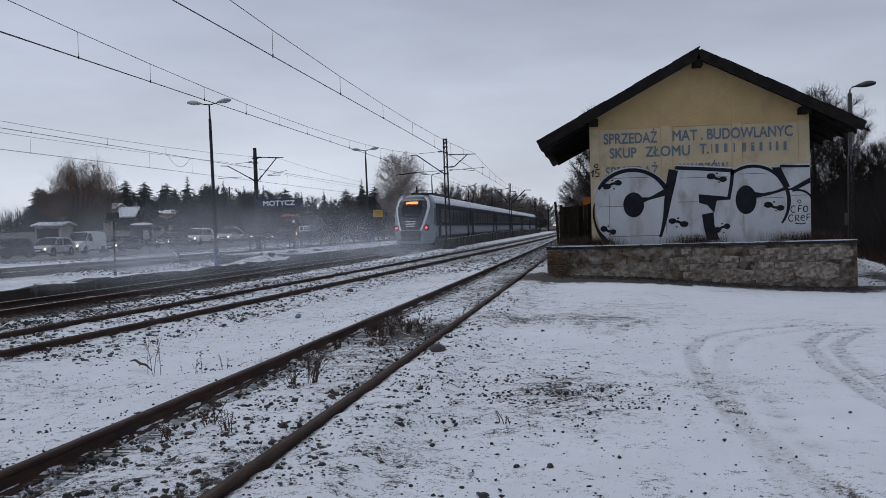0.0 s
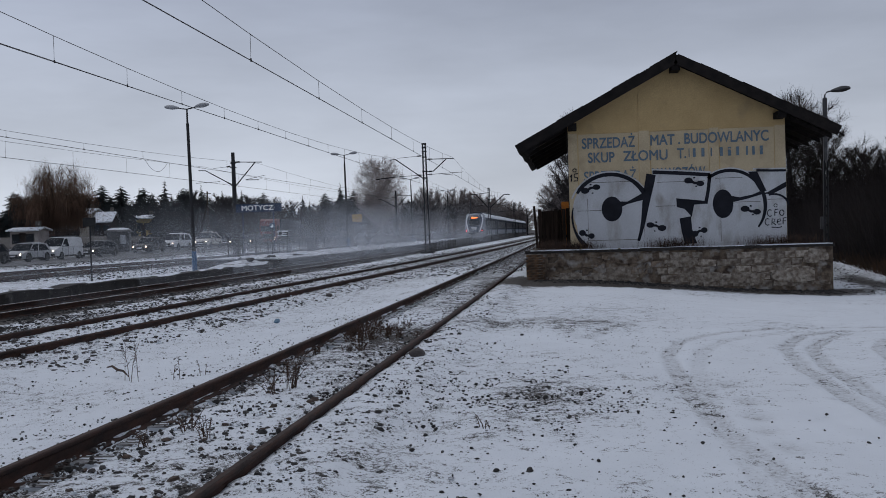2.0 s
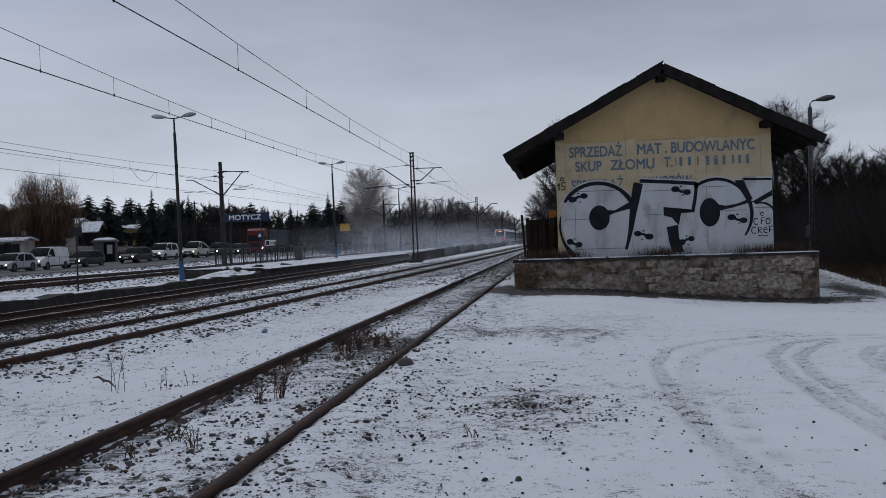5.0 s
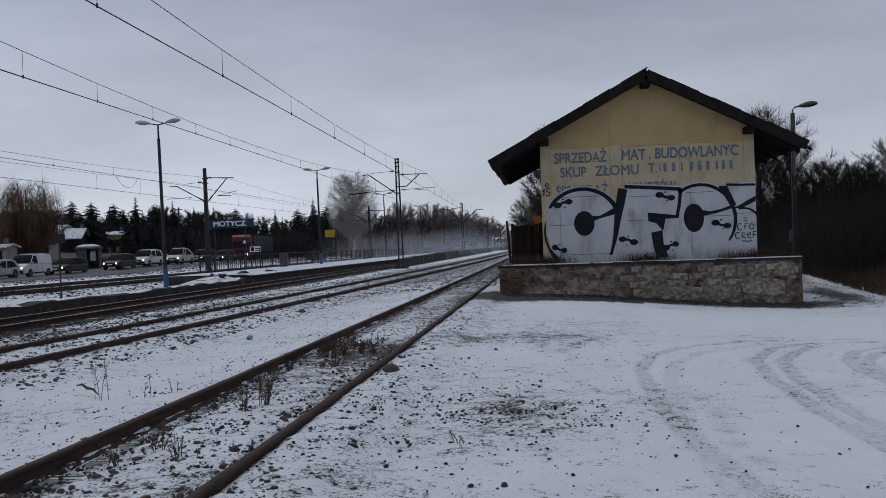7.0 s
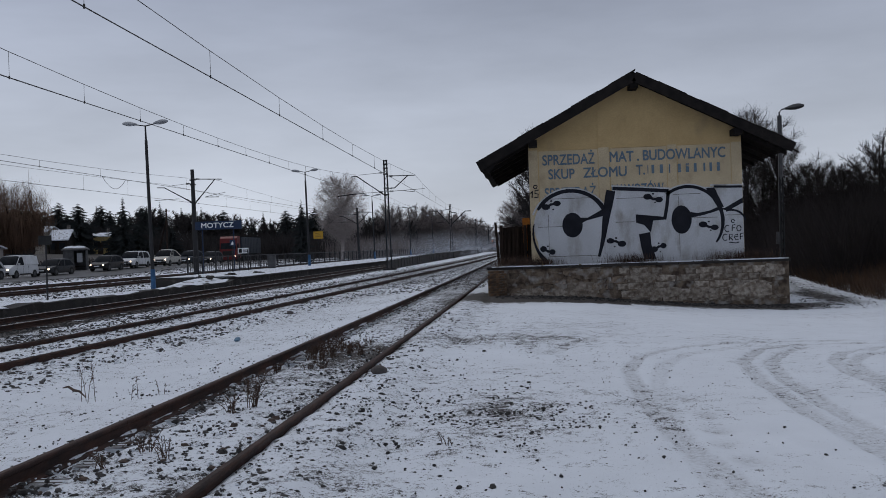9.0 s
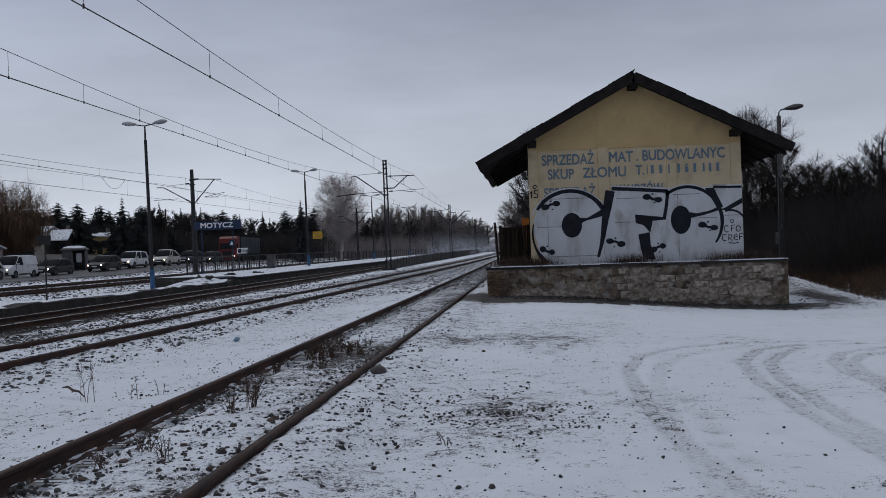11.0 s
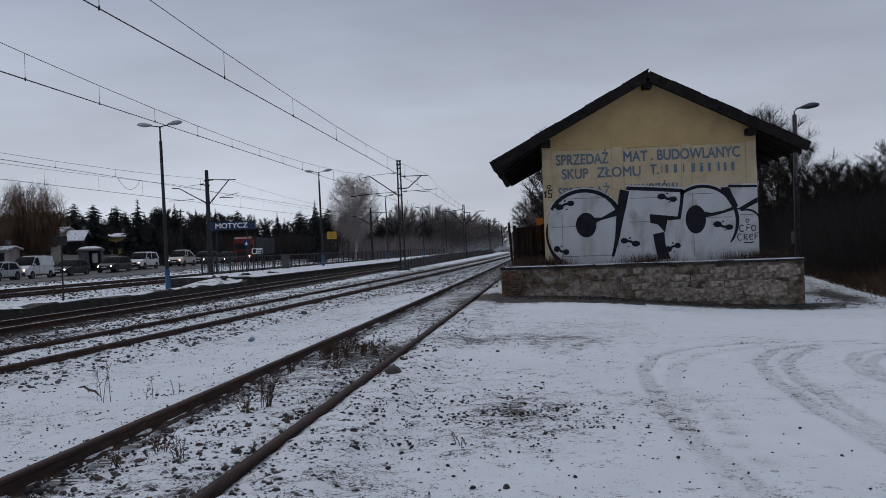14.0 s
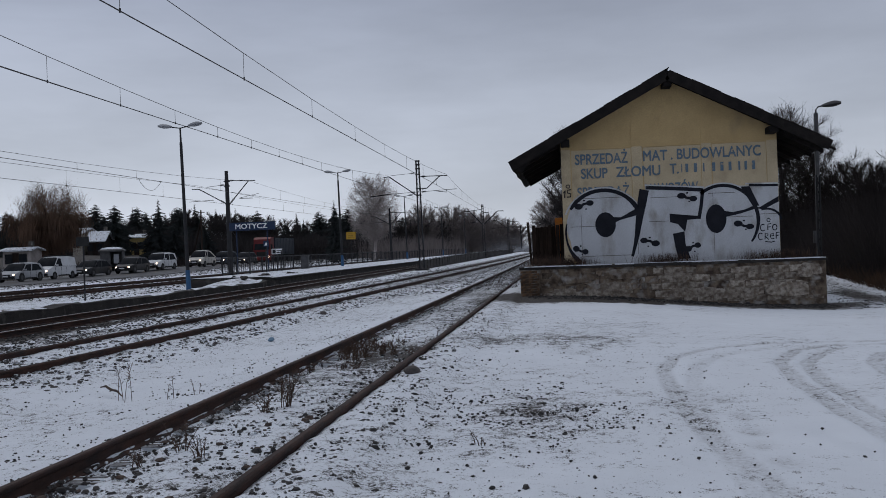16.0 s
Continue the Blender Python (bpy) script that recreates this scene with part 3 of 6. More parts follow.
scatter("patch_gravel", "patch of churned gravel in the snow", 600, dark_patch, (0.006, 0.019), 0.35, "ballast", M_DARKSTONE)
scatter("ramp_rubble", "rubble and dirt fallen along the foot of the ramp", 1300, ramp_foot, (0.015, 0.05), 0.25, "rubble", M_DARKSTONE)
scatter("strip_ballast", "coarse snow-dusted ballast between siding and main track", 3600, on_strip, (0.03, 0.06), 0.3)
scatter("track_ballast", "snow-dusted ballast stones under the main track", 6500, on_near_line, (0.02, 0.042), 0.25)
scatter("wet_ballast", "dark bare ballast stones under the main track", 4200, on_far_line, (0.022, 0.045), 0.2, "ballast", M_DARKSTONE)
scatter("loop_ballast", "dark stones showing through snow beside the loop tracks", 4500, lambda: (lambda y: (random.uniform(-31.5, -18.8), y))(near_y(36, 120)), (0.03, 0.075), 0.25, "ballast", M_DARKSTONE)
scatter("gap_ballast", "dark stones showing through snow between the main tracks", 3000, lambda: (lambda y: (near_line(y) - 1.0 - random.random() * (near_line(y) - far_line(y) - 2.4), y))(near_y(13, 90)), (0.018, 0.045), 0.25, "ballast", M_DARKSTONE)
scatter("verge_stones", "dark clods on the snowy road verge", 1600, lambda: (random.uniform(-39.5, -33), random.uniform(55, 150)), (0.05, 0.12), 0.3, "clods", M_DARKSTONE)
scatter("path_stones", "dirt and stones on the path beside the ramp", 700, lambda: (lambda y: (8.6 + 0.16 * (y - 29) + random.gauss(0, 0.8), y))(random.uniform(26, 42)), (0.012, 0.04), 0.3, "gravel", M_DARKSTONE)


# ---- platform, fences, road ----
def build_platform():
    pf = thing("platform", pose(0, 0, 0), "low platform with dark concrete edge and snow on top", "platform", kind="structure")
    ys = np.arange(46, 215, 3.0)
    edge = lambda y: far_line(y) - 1.65
    part("platform_body", Shape().loft([[(edge(y), y, -0.3), (edge(y), y, 0.22), (edge(y) + 0.06, y, 0.23), (edge(y) + 0.06, y, 0.30), (edge(y) - 4.6, y, 0.32), (edge(y) - 4.6, y, -0.3)] for y in ys]), M_DARKCONC, pf)
    part("snow_cover", Shape().loft([[(edge(y) - 0.05 - 0.1 * random.random(), y, 0.303), (edge(y) - 0.3, y, 0.36), (edge(y) - 4.4, y, 0.38), (edge(y) - 4.6, y, 0.325)] for y in ys], caps=False), M_SNOW, pf, "trodden snow on the platform", True)
    # the worn-down near end
    ys = np.arange(14, 47, 1.0)
    rough = [random.uniform(-0.05, 0.05) for _ in ys]
    part("broken_edge", Shape().loft([[(edge(y), y, -0.3), (edge(y), y, 0.17 + r), (edge(y) - 0.5, y, 0.19 + r), (edge(y) - 0.9, y, -0.1)] for y, r in zip(ys, rough)]), M_DARKCONC, pf, "crumbling low concrete edge")
    ledges = [[[(edge(y) - 0.12 - 3 * max(r, 0), y, 0.17 + r), (edge(y) - 0.3, y, 0.215 + r), (edge(y) - 0.55, y, 0.19 + r), (edge(y) - 0.85, y, -0.1)] for y, r in zip(ys, rough)]]
    for i in range(len(ys) - 1):
        if noise.noise((ys[i] * 0.45, 2.0, 0.0)) > -0.05:
            part("snow_ledge", Shape().loft(ledges[0][i:i + 2], caps=False), M_SNOW, pf, "snow lying on the broken edge", True)


build_platform()


def snow_heap(x, y, rx, ry, h):
    rings = []
    for k in range(7):
        f = k / 6
        rings.append([(x + rx * math.cos(a) * (1 - f) * (1 + 0.25 * noise.noise((math.cos(a) * 2 + x, math.sin(a) * 2, f))), y + ry * math.sin(a) * (1 - f), -0.12 + (h + 0.12) * math.sin(f * math.pi / 2)) for a in np.linspace(0, 2 * math.pi, 18, endpoint=False)])
    tagged(part("snow_heap", Shape().loft(rings), M_SNOW, None, "", True), "low heap of cleared snow and rubble on the platform end", "snow heap", "snow heaps")


for x, y, rx, ry, h in ((-16.2, 45, 1.4, 5.0, 0.34), (-16.8, 50, 1.8, 3.5, 0.42)):
    snow_heap(x, y, rx, ry, h)


def build_road():
    ys = np.arange(-60, 420, 6.0)
    ring = lambda y: [(road_x(y) + d, y, float(level(road_x(y) + d, y)) + e) for d, e in ((-5.2, -0.2), (-5.0, 0.05), (0, 0.09), (6.4, 0.05), (6.7, -0.2))]
    tagged(part("road", Shape().loft([ring(y) for y in ys]), M_ASPHALT), "wet grey asphalt road with slush", "road", kind="structure")


build_road()


def lay(x, y):
    """Level of the road's surface."""
    return float(level(x, y)) + 0.085


# ---- the goods shed on its loading ramp ----
def wall_poly(points, y, depth=0.004):
    """A flat patch on the gable, from points across and up; its front stands at y."""
    return [Vector((x, y, z)) for x, z in points], (0, depth, 0)


def stroke(points, widths):
    """Outline of a brush stroke through points with a width at each."""
    left, right = [], []
    for i, (x, z) in enumerate(points):
        a, b = points[max(i - 1, 0)], points[min(i + 1, len(points) - 1)]
        dx, dz = b[0] - a[0], b[1] - a[1]
        d = math.hypot(dx, dz) or 1
        w = widths[i] / 2 if not isinstance(widths, (int, float)) else widths / 2
        left.append((x - dz / d * w, z + dx / d * w))
        right.append((x + dz / d * w, z - dx / d * w))
    return left, right


def arc(cx, cz, rx, rz, a0, a1, n=14):
    return [(cx + rx * math.cos(radians(a)), cz + rz * math.sin(radians(a))) for a in np.linspace(a0, a1, n)]


def ribbon(sh, points, widths, y, depth=0.004):
    left, right = stroke(points, widths)
    sh.loft([[Vector((a[0], y, a[1])), Vector((b[0], y, b[1])), Vector((b[0], y + depth, b[1])), Vector((a[0], y + depth, a[1]))] for a, b in zip(left, right)])


class Ink:
    """Each patch or stroke of one paint becomes a part of the wall."""

    def __init__(self, name, material, parent, label):
        self.made = lambda sh: part(name, sh, material, parent, label)

    def slab(self, ring, depth):
        return self.made(Shape().slab(ring, depth))

    def loft(self, rings):
        return self.made(Shape().loft(rings))


def build_shed():
    shed = thing("goods_shed", pose(0, 0, 0), "ochre plaster goods shed with dark gabled roof and graffiti", "shed")
    x0, x1, y0, y1 = -0.12, 6.25, 29.3, 38.4
    roof = lambda x: 6.28 - 0.528 * (3.07 - x) if x < 3.07 else 6.28 - 0.508 * (x - 3.07)
    ring = [(x0, 0.72), (x1, 0.72), (x1, roof(x1) - 0.02), (3.07, roof(3.07) - 0.02), (x0, roof(x0) - 0.02)]
    part("gable_wall", Shape().slab([Vector((x, y0, z)) for x, z in ring], (0, 0.38, 0)), M_PLASTER, shed, "ochre plaster gable wall, stained")
    part("rear_wall", Shape().slab([Vector((x, y1 - 0.38, z)) for x, z in ring], (0, 0.38, 0)), M_PLASTER, shed)
    for a, b in ((x0, x0 + 0.38), (x1 - 0.38, x1)):
        part("side_wall", Shape().box(a, b, y0 + 0.38, y1 - 0.38, 0.72, min(roof(a), roof(b)) - 0.04), M_PLASTER, shed)
    f = y0 - 0.02
    for a, b, top in ((x0, x0 + 0.28, 4.4), (2.0, 2.32, 5.45), (4.06, 4.34, 5.3), (x1 - 0.3, x1, 4.45)):
        part("pilaster", Shape().box(a, b, f, y0, 0.74, 4.3), M_PLASTER_LIGHT, shed, "pale plaster pilaster strip")
        part("upper_pilaster", Shape().box(a, b, f, y0, 4.3, top), M_PLASTER, shed)
    for a, b in ((x0 + 0.28, 2.0), (2.32, 4.06), (4.34, x1 - 0.3)):
        part("painted_panel", Shape().box(a + 0.03, b - 0.02, y0 - 0.008, y0, 2.7, 4.26), M_PLASTER_LIGHT, shed, "pale painted sign panel")
        part("lintel_band", Shape().box(a, b, y0 - 0.03, y0, 4.275, 4.33), M_PLASTER, shed)
    # roof: two boarded slopes with bargeboards, rafters and a torn eave
    r0, r1 = 28.6, 38.9
    for name, xa, za, xb, zb in (("roof_slope", -1.62, 3.80, 3.07, 6.28), ("roof_slope", 3.07, 6.28, 7.60, 3.98)):
        ys = [r0, 30, 31.5, 33, 34.5, 36, 37.5, r1]
        rings = []
        for y in ys:
            e = 0.05 * noise.noise((y * 1.7, xa, 0))
            xa2, za2, xb2, zb2 = (xa + e, za + e * 0.5, xb, zb) if xa < 0 else (xa, za, xb + e, zb - e * 0.5)
            rings.append([(xa2, y, za2), (xb2, y, zb2), (xb2, y, zb2 + 0.15), (xa2, y, za2 + 0.15)])
        part(name, Shape().loft(rings), M_ROOF, shed, "tar-blackened boarded roof slope")
        d = Vector((xb - xa, 0, zb - za)).normalized()
        up = Vector((-d.z, 0, d.x))
        a, b = Vector((xa, r0 - 0.035, za)), Vector((xb, r0 - 0.035, zb))
        part("bargeboard", Shape().slab([a - up * 0.13, b - up * 0.13, b + up * 0.17, a + up * 0.17], (0, 0.033, 0)), M_ROOF, shed, "dark bargeboard")
        for k in (0.27, 0.62, 0.86) if xa < 0 else (0.14, 0.4, 0.75):
            c = a.lerp(b, k)
            part("lath_step", Shape().slab([c + up * 0.17, c + d * 0.9 + up * 0.17, c + d * 0.9 + up * 0.185, c + up * 0.185], (0, 0.5, 0)), M_ROOF, shed)
    part("torn_eave_board", Shape().slab([Vector((-1.66, 28.62, 3.86)), Vector((-1.5, 28.62, 3.72)), Vector((-1.3, 28.62, 3.62)), Vector((-1.05, 28.62, 3.94))], (0, 0.06, 0)), M_ROOF, shed)
    part("loose_eave_lath", Shape().tube([(7.4, 28.62, 4.06), (7.74, 28.62, 3.86)], 0.03, 5), M_ROOF, shed)
    for x in (0.02, 3.07, 6.05):
        z = roof(x) - 0.16
        part("purlin_end", Shape().box(x - 0.13, x + 0.13, r0 + 0.05, y0, z - 0.14, z + 0.04, c=0.02), M_ROOF, shed, "blackened purlin end")
    for x, n in ((-0.8, 7), (6.95, 7)):
        for k in range(n):
            y = 29.2 + k * 1.4
            z = roof(x) - 0.10
            s = 0.52 if x < 3 else -0.51
            part("rafter", Shape().slab([Vector((x - 0.6, y, z - 0.6 * s - 0.07)), Vector((x + 0.6, y, z + 0.6 * s - 0.07)), Vector((x + 0.6, y, z + 0.6 * s + 0.05)), Vector((x - 0.6, y, z - 0.6 * s + 0.05))], (0, 0.1, 0)), M_ROOF, shed)
    # painted adverts; the telephone number stays as bars
    up = lambda x, z: pose(x, f - 0.006, z, 90)
    lettering("painted_word", "SPRZEDA\u017b", M_BLUE_LETTER, shed, up(0.30, 3.83), 0.31, 1.58)
    lettering("painted_word", "MAT", M_BLUE_LETTER, shed, up(2.34, 3.85), 0.31, 0.72)
    lettering("painted_word", ". BUDOWLANYC", M_BLUE_LETTER, shed, up(3.16, 3.86), 0.31, 2.62)
    lettering("painted_word", "SKUP", M_BLUE_LETTER, shed, up(0.47, 3.40), 0.30, 0.80)
    lettering("painted_word", "Z\u0141OMU", M_BLUE_LETTER, shed, up(1.52, 3.41), 0.30, 1.32)
    lettering("painted_word", "T.", M_BLUE_LETTER, shed, up(3.12, 3.43), 0.30, 0.26)
    lettering("painted_word", "SPRZEDA\u017b", M_BLUE_LETTER, shed, up(0.34, 2.83), 0.30, 1.55)
    lettering("painted_word", "NAWOZ\u00d3W", M_BLUE_LETTER, shed, up(2.38, 2.86), 0.30, 1.55)
    for x, w in ((3.46, 0.05), (3.58, 0.18), (3.83, 0.2), (4.1, 0.08), (4.36, 0.2), (4.6, 0.2), (4.84, 0.18), (5.12, 0.12), (5.3, 0.16), (5.52, 0.18)):
        part("number_bar", Shape().box(x, x + w * 0.45, f - 0.009, f - 0.003, 3.45, 3.71), M_BLUE_LETTER, shed)
    # graffiti: white fill, black outlines
    g = Ink("white_fill", M_WHITE_SPRAY, shed, "white spray-painted letter fill")
    wy = f - 0.014
    g.slab(*wall_poly(arc(1.1, 1.95, 1.12, 1.08, 20, 205, 22) + [(0.12, 1.2), (0.35, 0.78), (2.3, 0.78), (2.3, 2.3)], wy))
    g.slab(*wall_poly([(1.9, 0.78), (3.9, 0.78), (4.1, 2.95), (2.45, 3.08), (2.0, 2.4)], wy - 0.0005))
    g.slab(*wall_poly(arc(4.62, 1.95, 1.02, 1.07, 0, 180, 20) + [(3.6, 0.78), (5.66, 0.78)], wy - 0.001))
    g.slab(*wall_poly([(5.2, 0.78), (6.24, 0.78), (6.24, 2.95), (5.1, 2.98)], wy - 0.0015))
    for rim, wide in ((arc(1.1, 1.92, 1.215, 1.175, 28, 160, 18), 0.05), ([(2.36, 3.115), (3.2, 3.05), (4.1, 2.975)], 0.05), (arc(4.62, 1.95, 1.085, 1.125, 118, 42, 12), 0.045), ([(5.3, 3.03), (5.8, 3.015), (6.24, 3.005)], 0.05)):
        ribbon(g, rim, wide, wy - 0.002)
    b = Ink("black_stroke", M_BLACK_SPRAY, shed, "black spray-painted stroke")
    by = f - 0.021
    put = lambda pts, w: ribbon(b, pts, w, by)
    put(arc(1.1, 1.92, 1.14, 1.10, 28, 150, 16), [0.14, 0.14, 0.13] + [0.115] * 10 + [0.12, 0.11, 0.08])
    put(arc(1.05, 1.75, 1.1, 1.15, 165, 232, 10), [0.03, 0.05, 0.06, 0.06, 0.06, 0.07, 0.09, 0.12, 0.14, 0.1])
    b.slab(*wall_poly(arc(1.15, 1.97, 0.31, 0.38, 0, 345, 20), by))
    b.slab(*wall_poly([(1.2, 2.2), (1.62, 2.18), (2.12, 2.45), (2.24, 2.40), (2.1, 2.22), (1.6, 2.10), (1.4, 2.0)], by - 0.0005))
    put([(2.34, 2.98), (2.26, 2.6), (2.16, 2.1), (2.08, 1.6), (2.0, 1.25), (1.92, 0.98)], [0.28, 0.27, 0.21, 0.14, 0.10, 0.08])
    put([(2.40, 3.04), (3.2, 2.98), (4.06, 2.90)], 0.11)
    put([(4.06, 2.92), (4.0, 2.45), (3.92, 2.04)], 0.10)
    b.slab(*wall_poly([(3.06, 2.23), (3.94, 2.12), (3.94, 2.04), (3.58, 2.02), (3.5, 1.66), (3.3, 1.9), (3.07, 1.97)], by - 0.0008))
    b.slab(*wall_poly([(3.14, 1.62), (3.48, 1.68), (3.5, 1.3), (3.64, 0.86), (3.28, 0.86), (3.2, 1.2)], by))
    put(arc(4.62, 1.95, 1.02, 1.06, 128, -38, 22), [0.095] * 12 + [0.11] * 5 + [0.10, 0.09, 0.08, 0.07, 0.05])
    b.slab(*wall_poly(arc(4.42, 2.02, 0.30, 0.43, 0, 345, 20), by - 0.001))
    b.slab(*wall_poly([(4.5, 2.28), (4.9, 2.2), (5.25, 2.26), (5.6, 2.4), (5.6, 2.28), (5.1, 2.14), (4.7, 2.06)], by - 0.0012))
    b.slab(*wall_poly([(5.16, 2.95), (5.42, 2.95), (5.68, 2.36), (5.5, 2.34)], by - 0.0014))
    put([(5.4, 2.98), (5.8, 2.96), (6.24, 2.95)], 0.07)
    b.slab(*wall_poly([(5.52, 2.3), (5.7, 2.32), (6.24, 2.62), (6.24, 2.46), (5.8, 2.24)], by - 0.0016))
    put(arc(5.88, 1.9, 0.42, 0.36, 110, 5, 8), 0.06)
    for x, z, s, t in ((0.53, 2.60, 1, -1), (3.60, 2.70, 1, 1), (2.45, 1.40, -1, -1), (5.22, 1.80, 1, 1), (3.72, 1.20, 0.8, -1), (0.38, 1.22, 0.8, 1)):
        for dx, dz, r in ((-0.17, 0.05 * t, 0.13), (0.17, -0.05 * t, 0.12), (0.0, 0.13, 0.035), (0.05, -0.13, 0.03)):
            b.slab(*wall_poly(arc(x + dx * s, z + dz, r * abs(s), r * 0.72, 0, 330, 10), by - 0.002))
        put([(x - 0.14 * s, z + 0.05 * t), (x, z - 0.03 * t), (x + 0.14 * s, z - 0.04 * t)], 0.075)
    for x, z in ((5.76, 1.70), (5.69, 1.44)):
        put(arc(x, z, 0.075, 0.10, 50, 310, 8), 0.028)
    put(arc(6.10, 1.70, 0.065, 0.085, 0, 350, 10), 0.028)
    for x, z in ((5.90, 1.62), (6.13, 1.36)):
        put([(x, z), (x, z + 0.09), (x + 0.01, z + 0.18), (x + 0.1, z + 0.19)], 0.028)
        put([(x, z + 0.09), (x + 0.08, z + 0.10)], 0.026)
    put([(5.81, 1.35), (5.82, 1.53), (5.90, 1.51), (5.89, 1.45), (5.82, 1.44), (5.92, 1.34)], 0.027)
    put([(5.97, 1.44), (6.07, 1.46), (6.05, 1.52), (5.98, 1.50), (5.96, 1.42), (6.0, 1.36), (6.08, 1.37)], 0.026)
    put([(5.8, 1.28), (6.0, 1.26), (6.1, 1.29)], 0.03)
    put(arc(5.93, 1.92, 0.05, 0.05, 0, 330, 8), 0.025)
    put([(-0.09, 2.98), (-0.03, 3.06), (-0.05, 2.84)], 0.035)
    put([(0.16, 3.08), (0.05, 3.07), (0.04, 2.98), (0.14, 2.96), (0.13, 2.86), (0.02, 2.86)], 0.035)
    put(arc(0.06, 3.18, 0.06, 0.05, 0, 330, 8), 0.03)
    for xa, xb, z in ((0.1, 0.86, 1.93), (2.45, 3.02, 2.0), (4.75, 5.5, 2.05), (2.5, 3.9, 2.72), (0.5, 1.7, 2.78), (4.2, 5.0, 2.78), (0.4, 2.0, 1.02), (5.7, 6.2, 2.1)):
        part("wall_joint", Shape().box(xa, xb, f - 0.017, f - 0.012, z, z + 0.016), M_CONCRETE, shed)
    for x, za, zb in ((0.42, 1.05, 2.3), (2.1, 1.05, 1.8), (4.34, 2.15, 2.8), (4.34, 0.9, 1.6)):
        part("wall_joint", Shape().box(x, x + 0.012, f - 0.017, f - 0.012, za, zb), M_CONCRETE, shed)
    return shed


build_shed()


def build_ramp():
    ramp = thing("loading_ramp", pose(0, 0, 0), "crumbling masonry loading ramp with snow-edged coping", "loading ramp", kind="structure")
    x0, x1, y0, y1, top = -1.42, 7.32, 28.5, 41.0, 0.72
    part("ramp_body", Shape().box(x0, x1, y0, y1, -0.9, top - 0.02), M_RENDER, ramp, "crumbling grey-brown render over rubble")
    x = x0 - 0.06
    while x < x1:
        w = random.uniform(0.9, 1.4)
        e = min(x + w, x1 + 0.06)
        part("coping_slab", Shape().box(x, e - 0.012, y0 - 0.06 + random.uniform(-0.02, 0.015), y0 + 0.5, top - 0.03, top + 0.055 + random.uniform(-0.008, 0.008), c=0.012), M_DARKCONC, ramp)
        x = e
    sn = Shape()
    for k in range(46):
        a = x0 + (x1 - 0.6 - x0) * random.random() ** 0.7
        w = random.uniform(0.2, 1.1)
        sn.box(a, min(a + w, x1), y0 - 0.075 + random.uniform(0, 0.03), y0 + random.uniform(0.1, 0.4), top + 0.045, top + 0.062 + random.uniform(0, 0.012), c=0.02)
    part("snow_edge", sn, M_SNOW, ramp, "snow on the coping")
    part("ramp_floor", Shape().box(x0, x1, y0 + 0.45, y1, top - 0.02, top + 0.03), M_CONCRETE, ramp)
    part("concrete_corner", Shape().box(x0 - 0.03, x0 + 0.42, y0 - 0.03, y0 + 0.5, -0.5, top - 0.03, c=0.03), M_RENDER, ramp, "worn corner block")
    # squared blocks where the render has come off; a few have fallen out
    sizes = [(w, 0.185) for w in (0.28, 0.36, 0.45, 0.55, 0.66)] + [(w, 0.12) for w in (0.16, 0.22, 0.3)]
    pale, brown = [], []
    for w, h in sizes:
        for stock, material in ((pale, M_PALESTONE), (brown, M_STONEWALL)):
            c = [Vector((p + random.uniform(-0.02, 0.02), q + random.uniform(-0.012, 0.012), r + random.uniform(-0.012, 0.012))) for p in (-w / 2, w / 2) for q in (-0.05, 0.05) for r in (-h / 2, h / 2)]
            stock.append((w, h, Shape().add(c, [(0, 1, 3, 2), (4, 6, 7, 5), (0, 4, 5, 1), (2, 3, 7, 6), (0, 2, 6, 4), (1, 5, 7, 3)]).mesh("stone", material)))
    for row in range(5):
        z = -0.31 + row * 0.205
        x = x0 + 0.55 + random.uniform(0, 0.3)
        while x < x1 - 0.12:
            right = x > 2.5 + 0.5 * noise.noise((0.3, z * 2, 1.0))
            w, h, me = random.choice((pale if right else brown)[:5] if right or random.random() < 0.4 else brown[5:])
            if x + w > x1 - 0.04:
                break
            if (right and random.random() < 0.93) or (not right and noise.noise((x * 1.1, z * 1.6, 4.2)) > -0.02 and (z > 0.0 or x > 1.7)):
                ob = new("stone", me)
                ob.parent = ramp
                ob.matrix_local = pose(x + w / 2, y0 + 0.044 - random.uniform(0, 0.02), z + random.uniform(-0.03, 0.03), random.uniform(-1, 1.5), random.uniform(-2.5, 2.5), random.choice((0, 180)))
            x += w + (random.uniform(0.008, 0.022) if random.random() < 0.85 else 0.10)
    # the brick pier at the corner
    brick = Shape().box(-0.12, 0.12, -0.05, 0.05, -0.031, 0.031, c=0.008).mesh("brick", M_BRICK)
    for k in range(15):
        for i in range(2):
            ob = new("brick", brick)
            ob.parent = ramp
            ob.matrix_local = pose(x0 + 0.10 + i * 0.25 + 0.06 * (k % 2), y0 - 0.022 + random.uniform(-0.008, 0.008), -0.42 + k * 0.075, 0, 0, random.uniform(-2, 2))

    def ragged(x, z, w, h, material, label, proud):
        pts = []
        for a in np.linspace(0, 2 * math.pi, 30, endpoint=False):
            r = 1 + 0.30 * noise.noise((math.cos(a) * 1.6 + x, math.sin(a) * 1.6 + z, 2.0)) + 0.16 * noise.noise((math.cos(a) * 6 + x, math.sin(a) * 6, 5.0))
            pts.append(Vector((min(x + w / 2 * r * math.copysign(abs(math.cos(a)) ** 0.7, math.cos(a)), x1 - 0.01), y0 - proud, min(z + h / 2 * r * math.copysign(abs(math.sin(a)) ** 0.7, math.sin(a)), 0.68))))
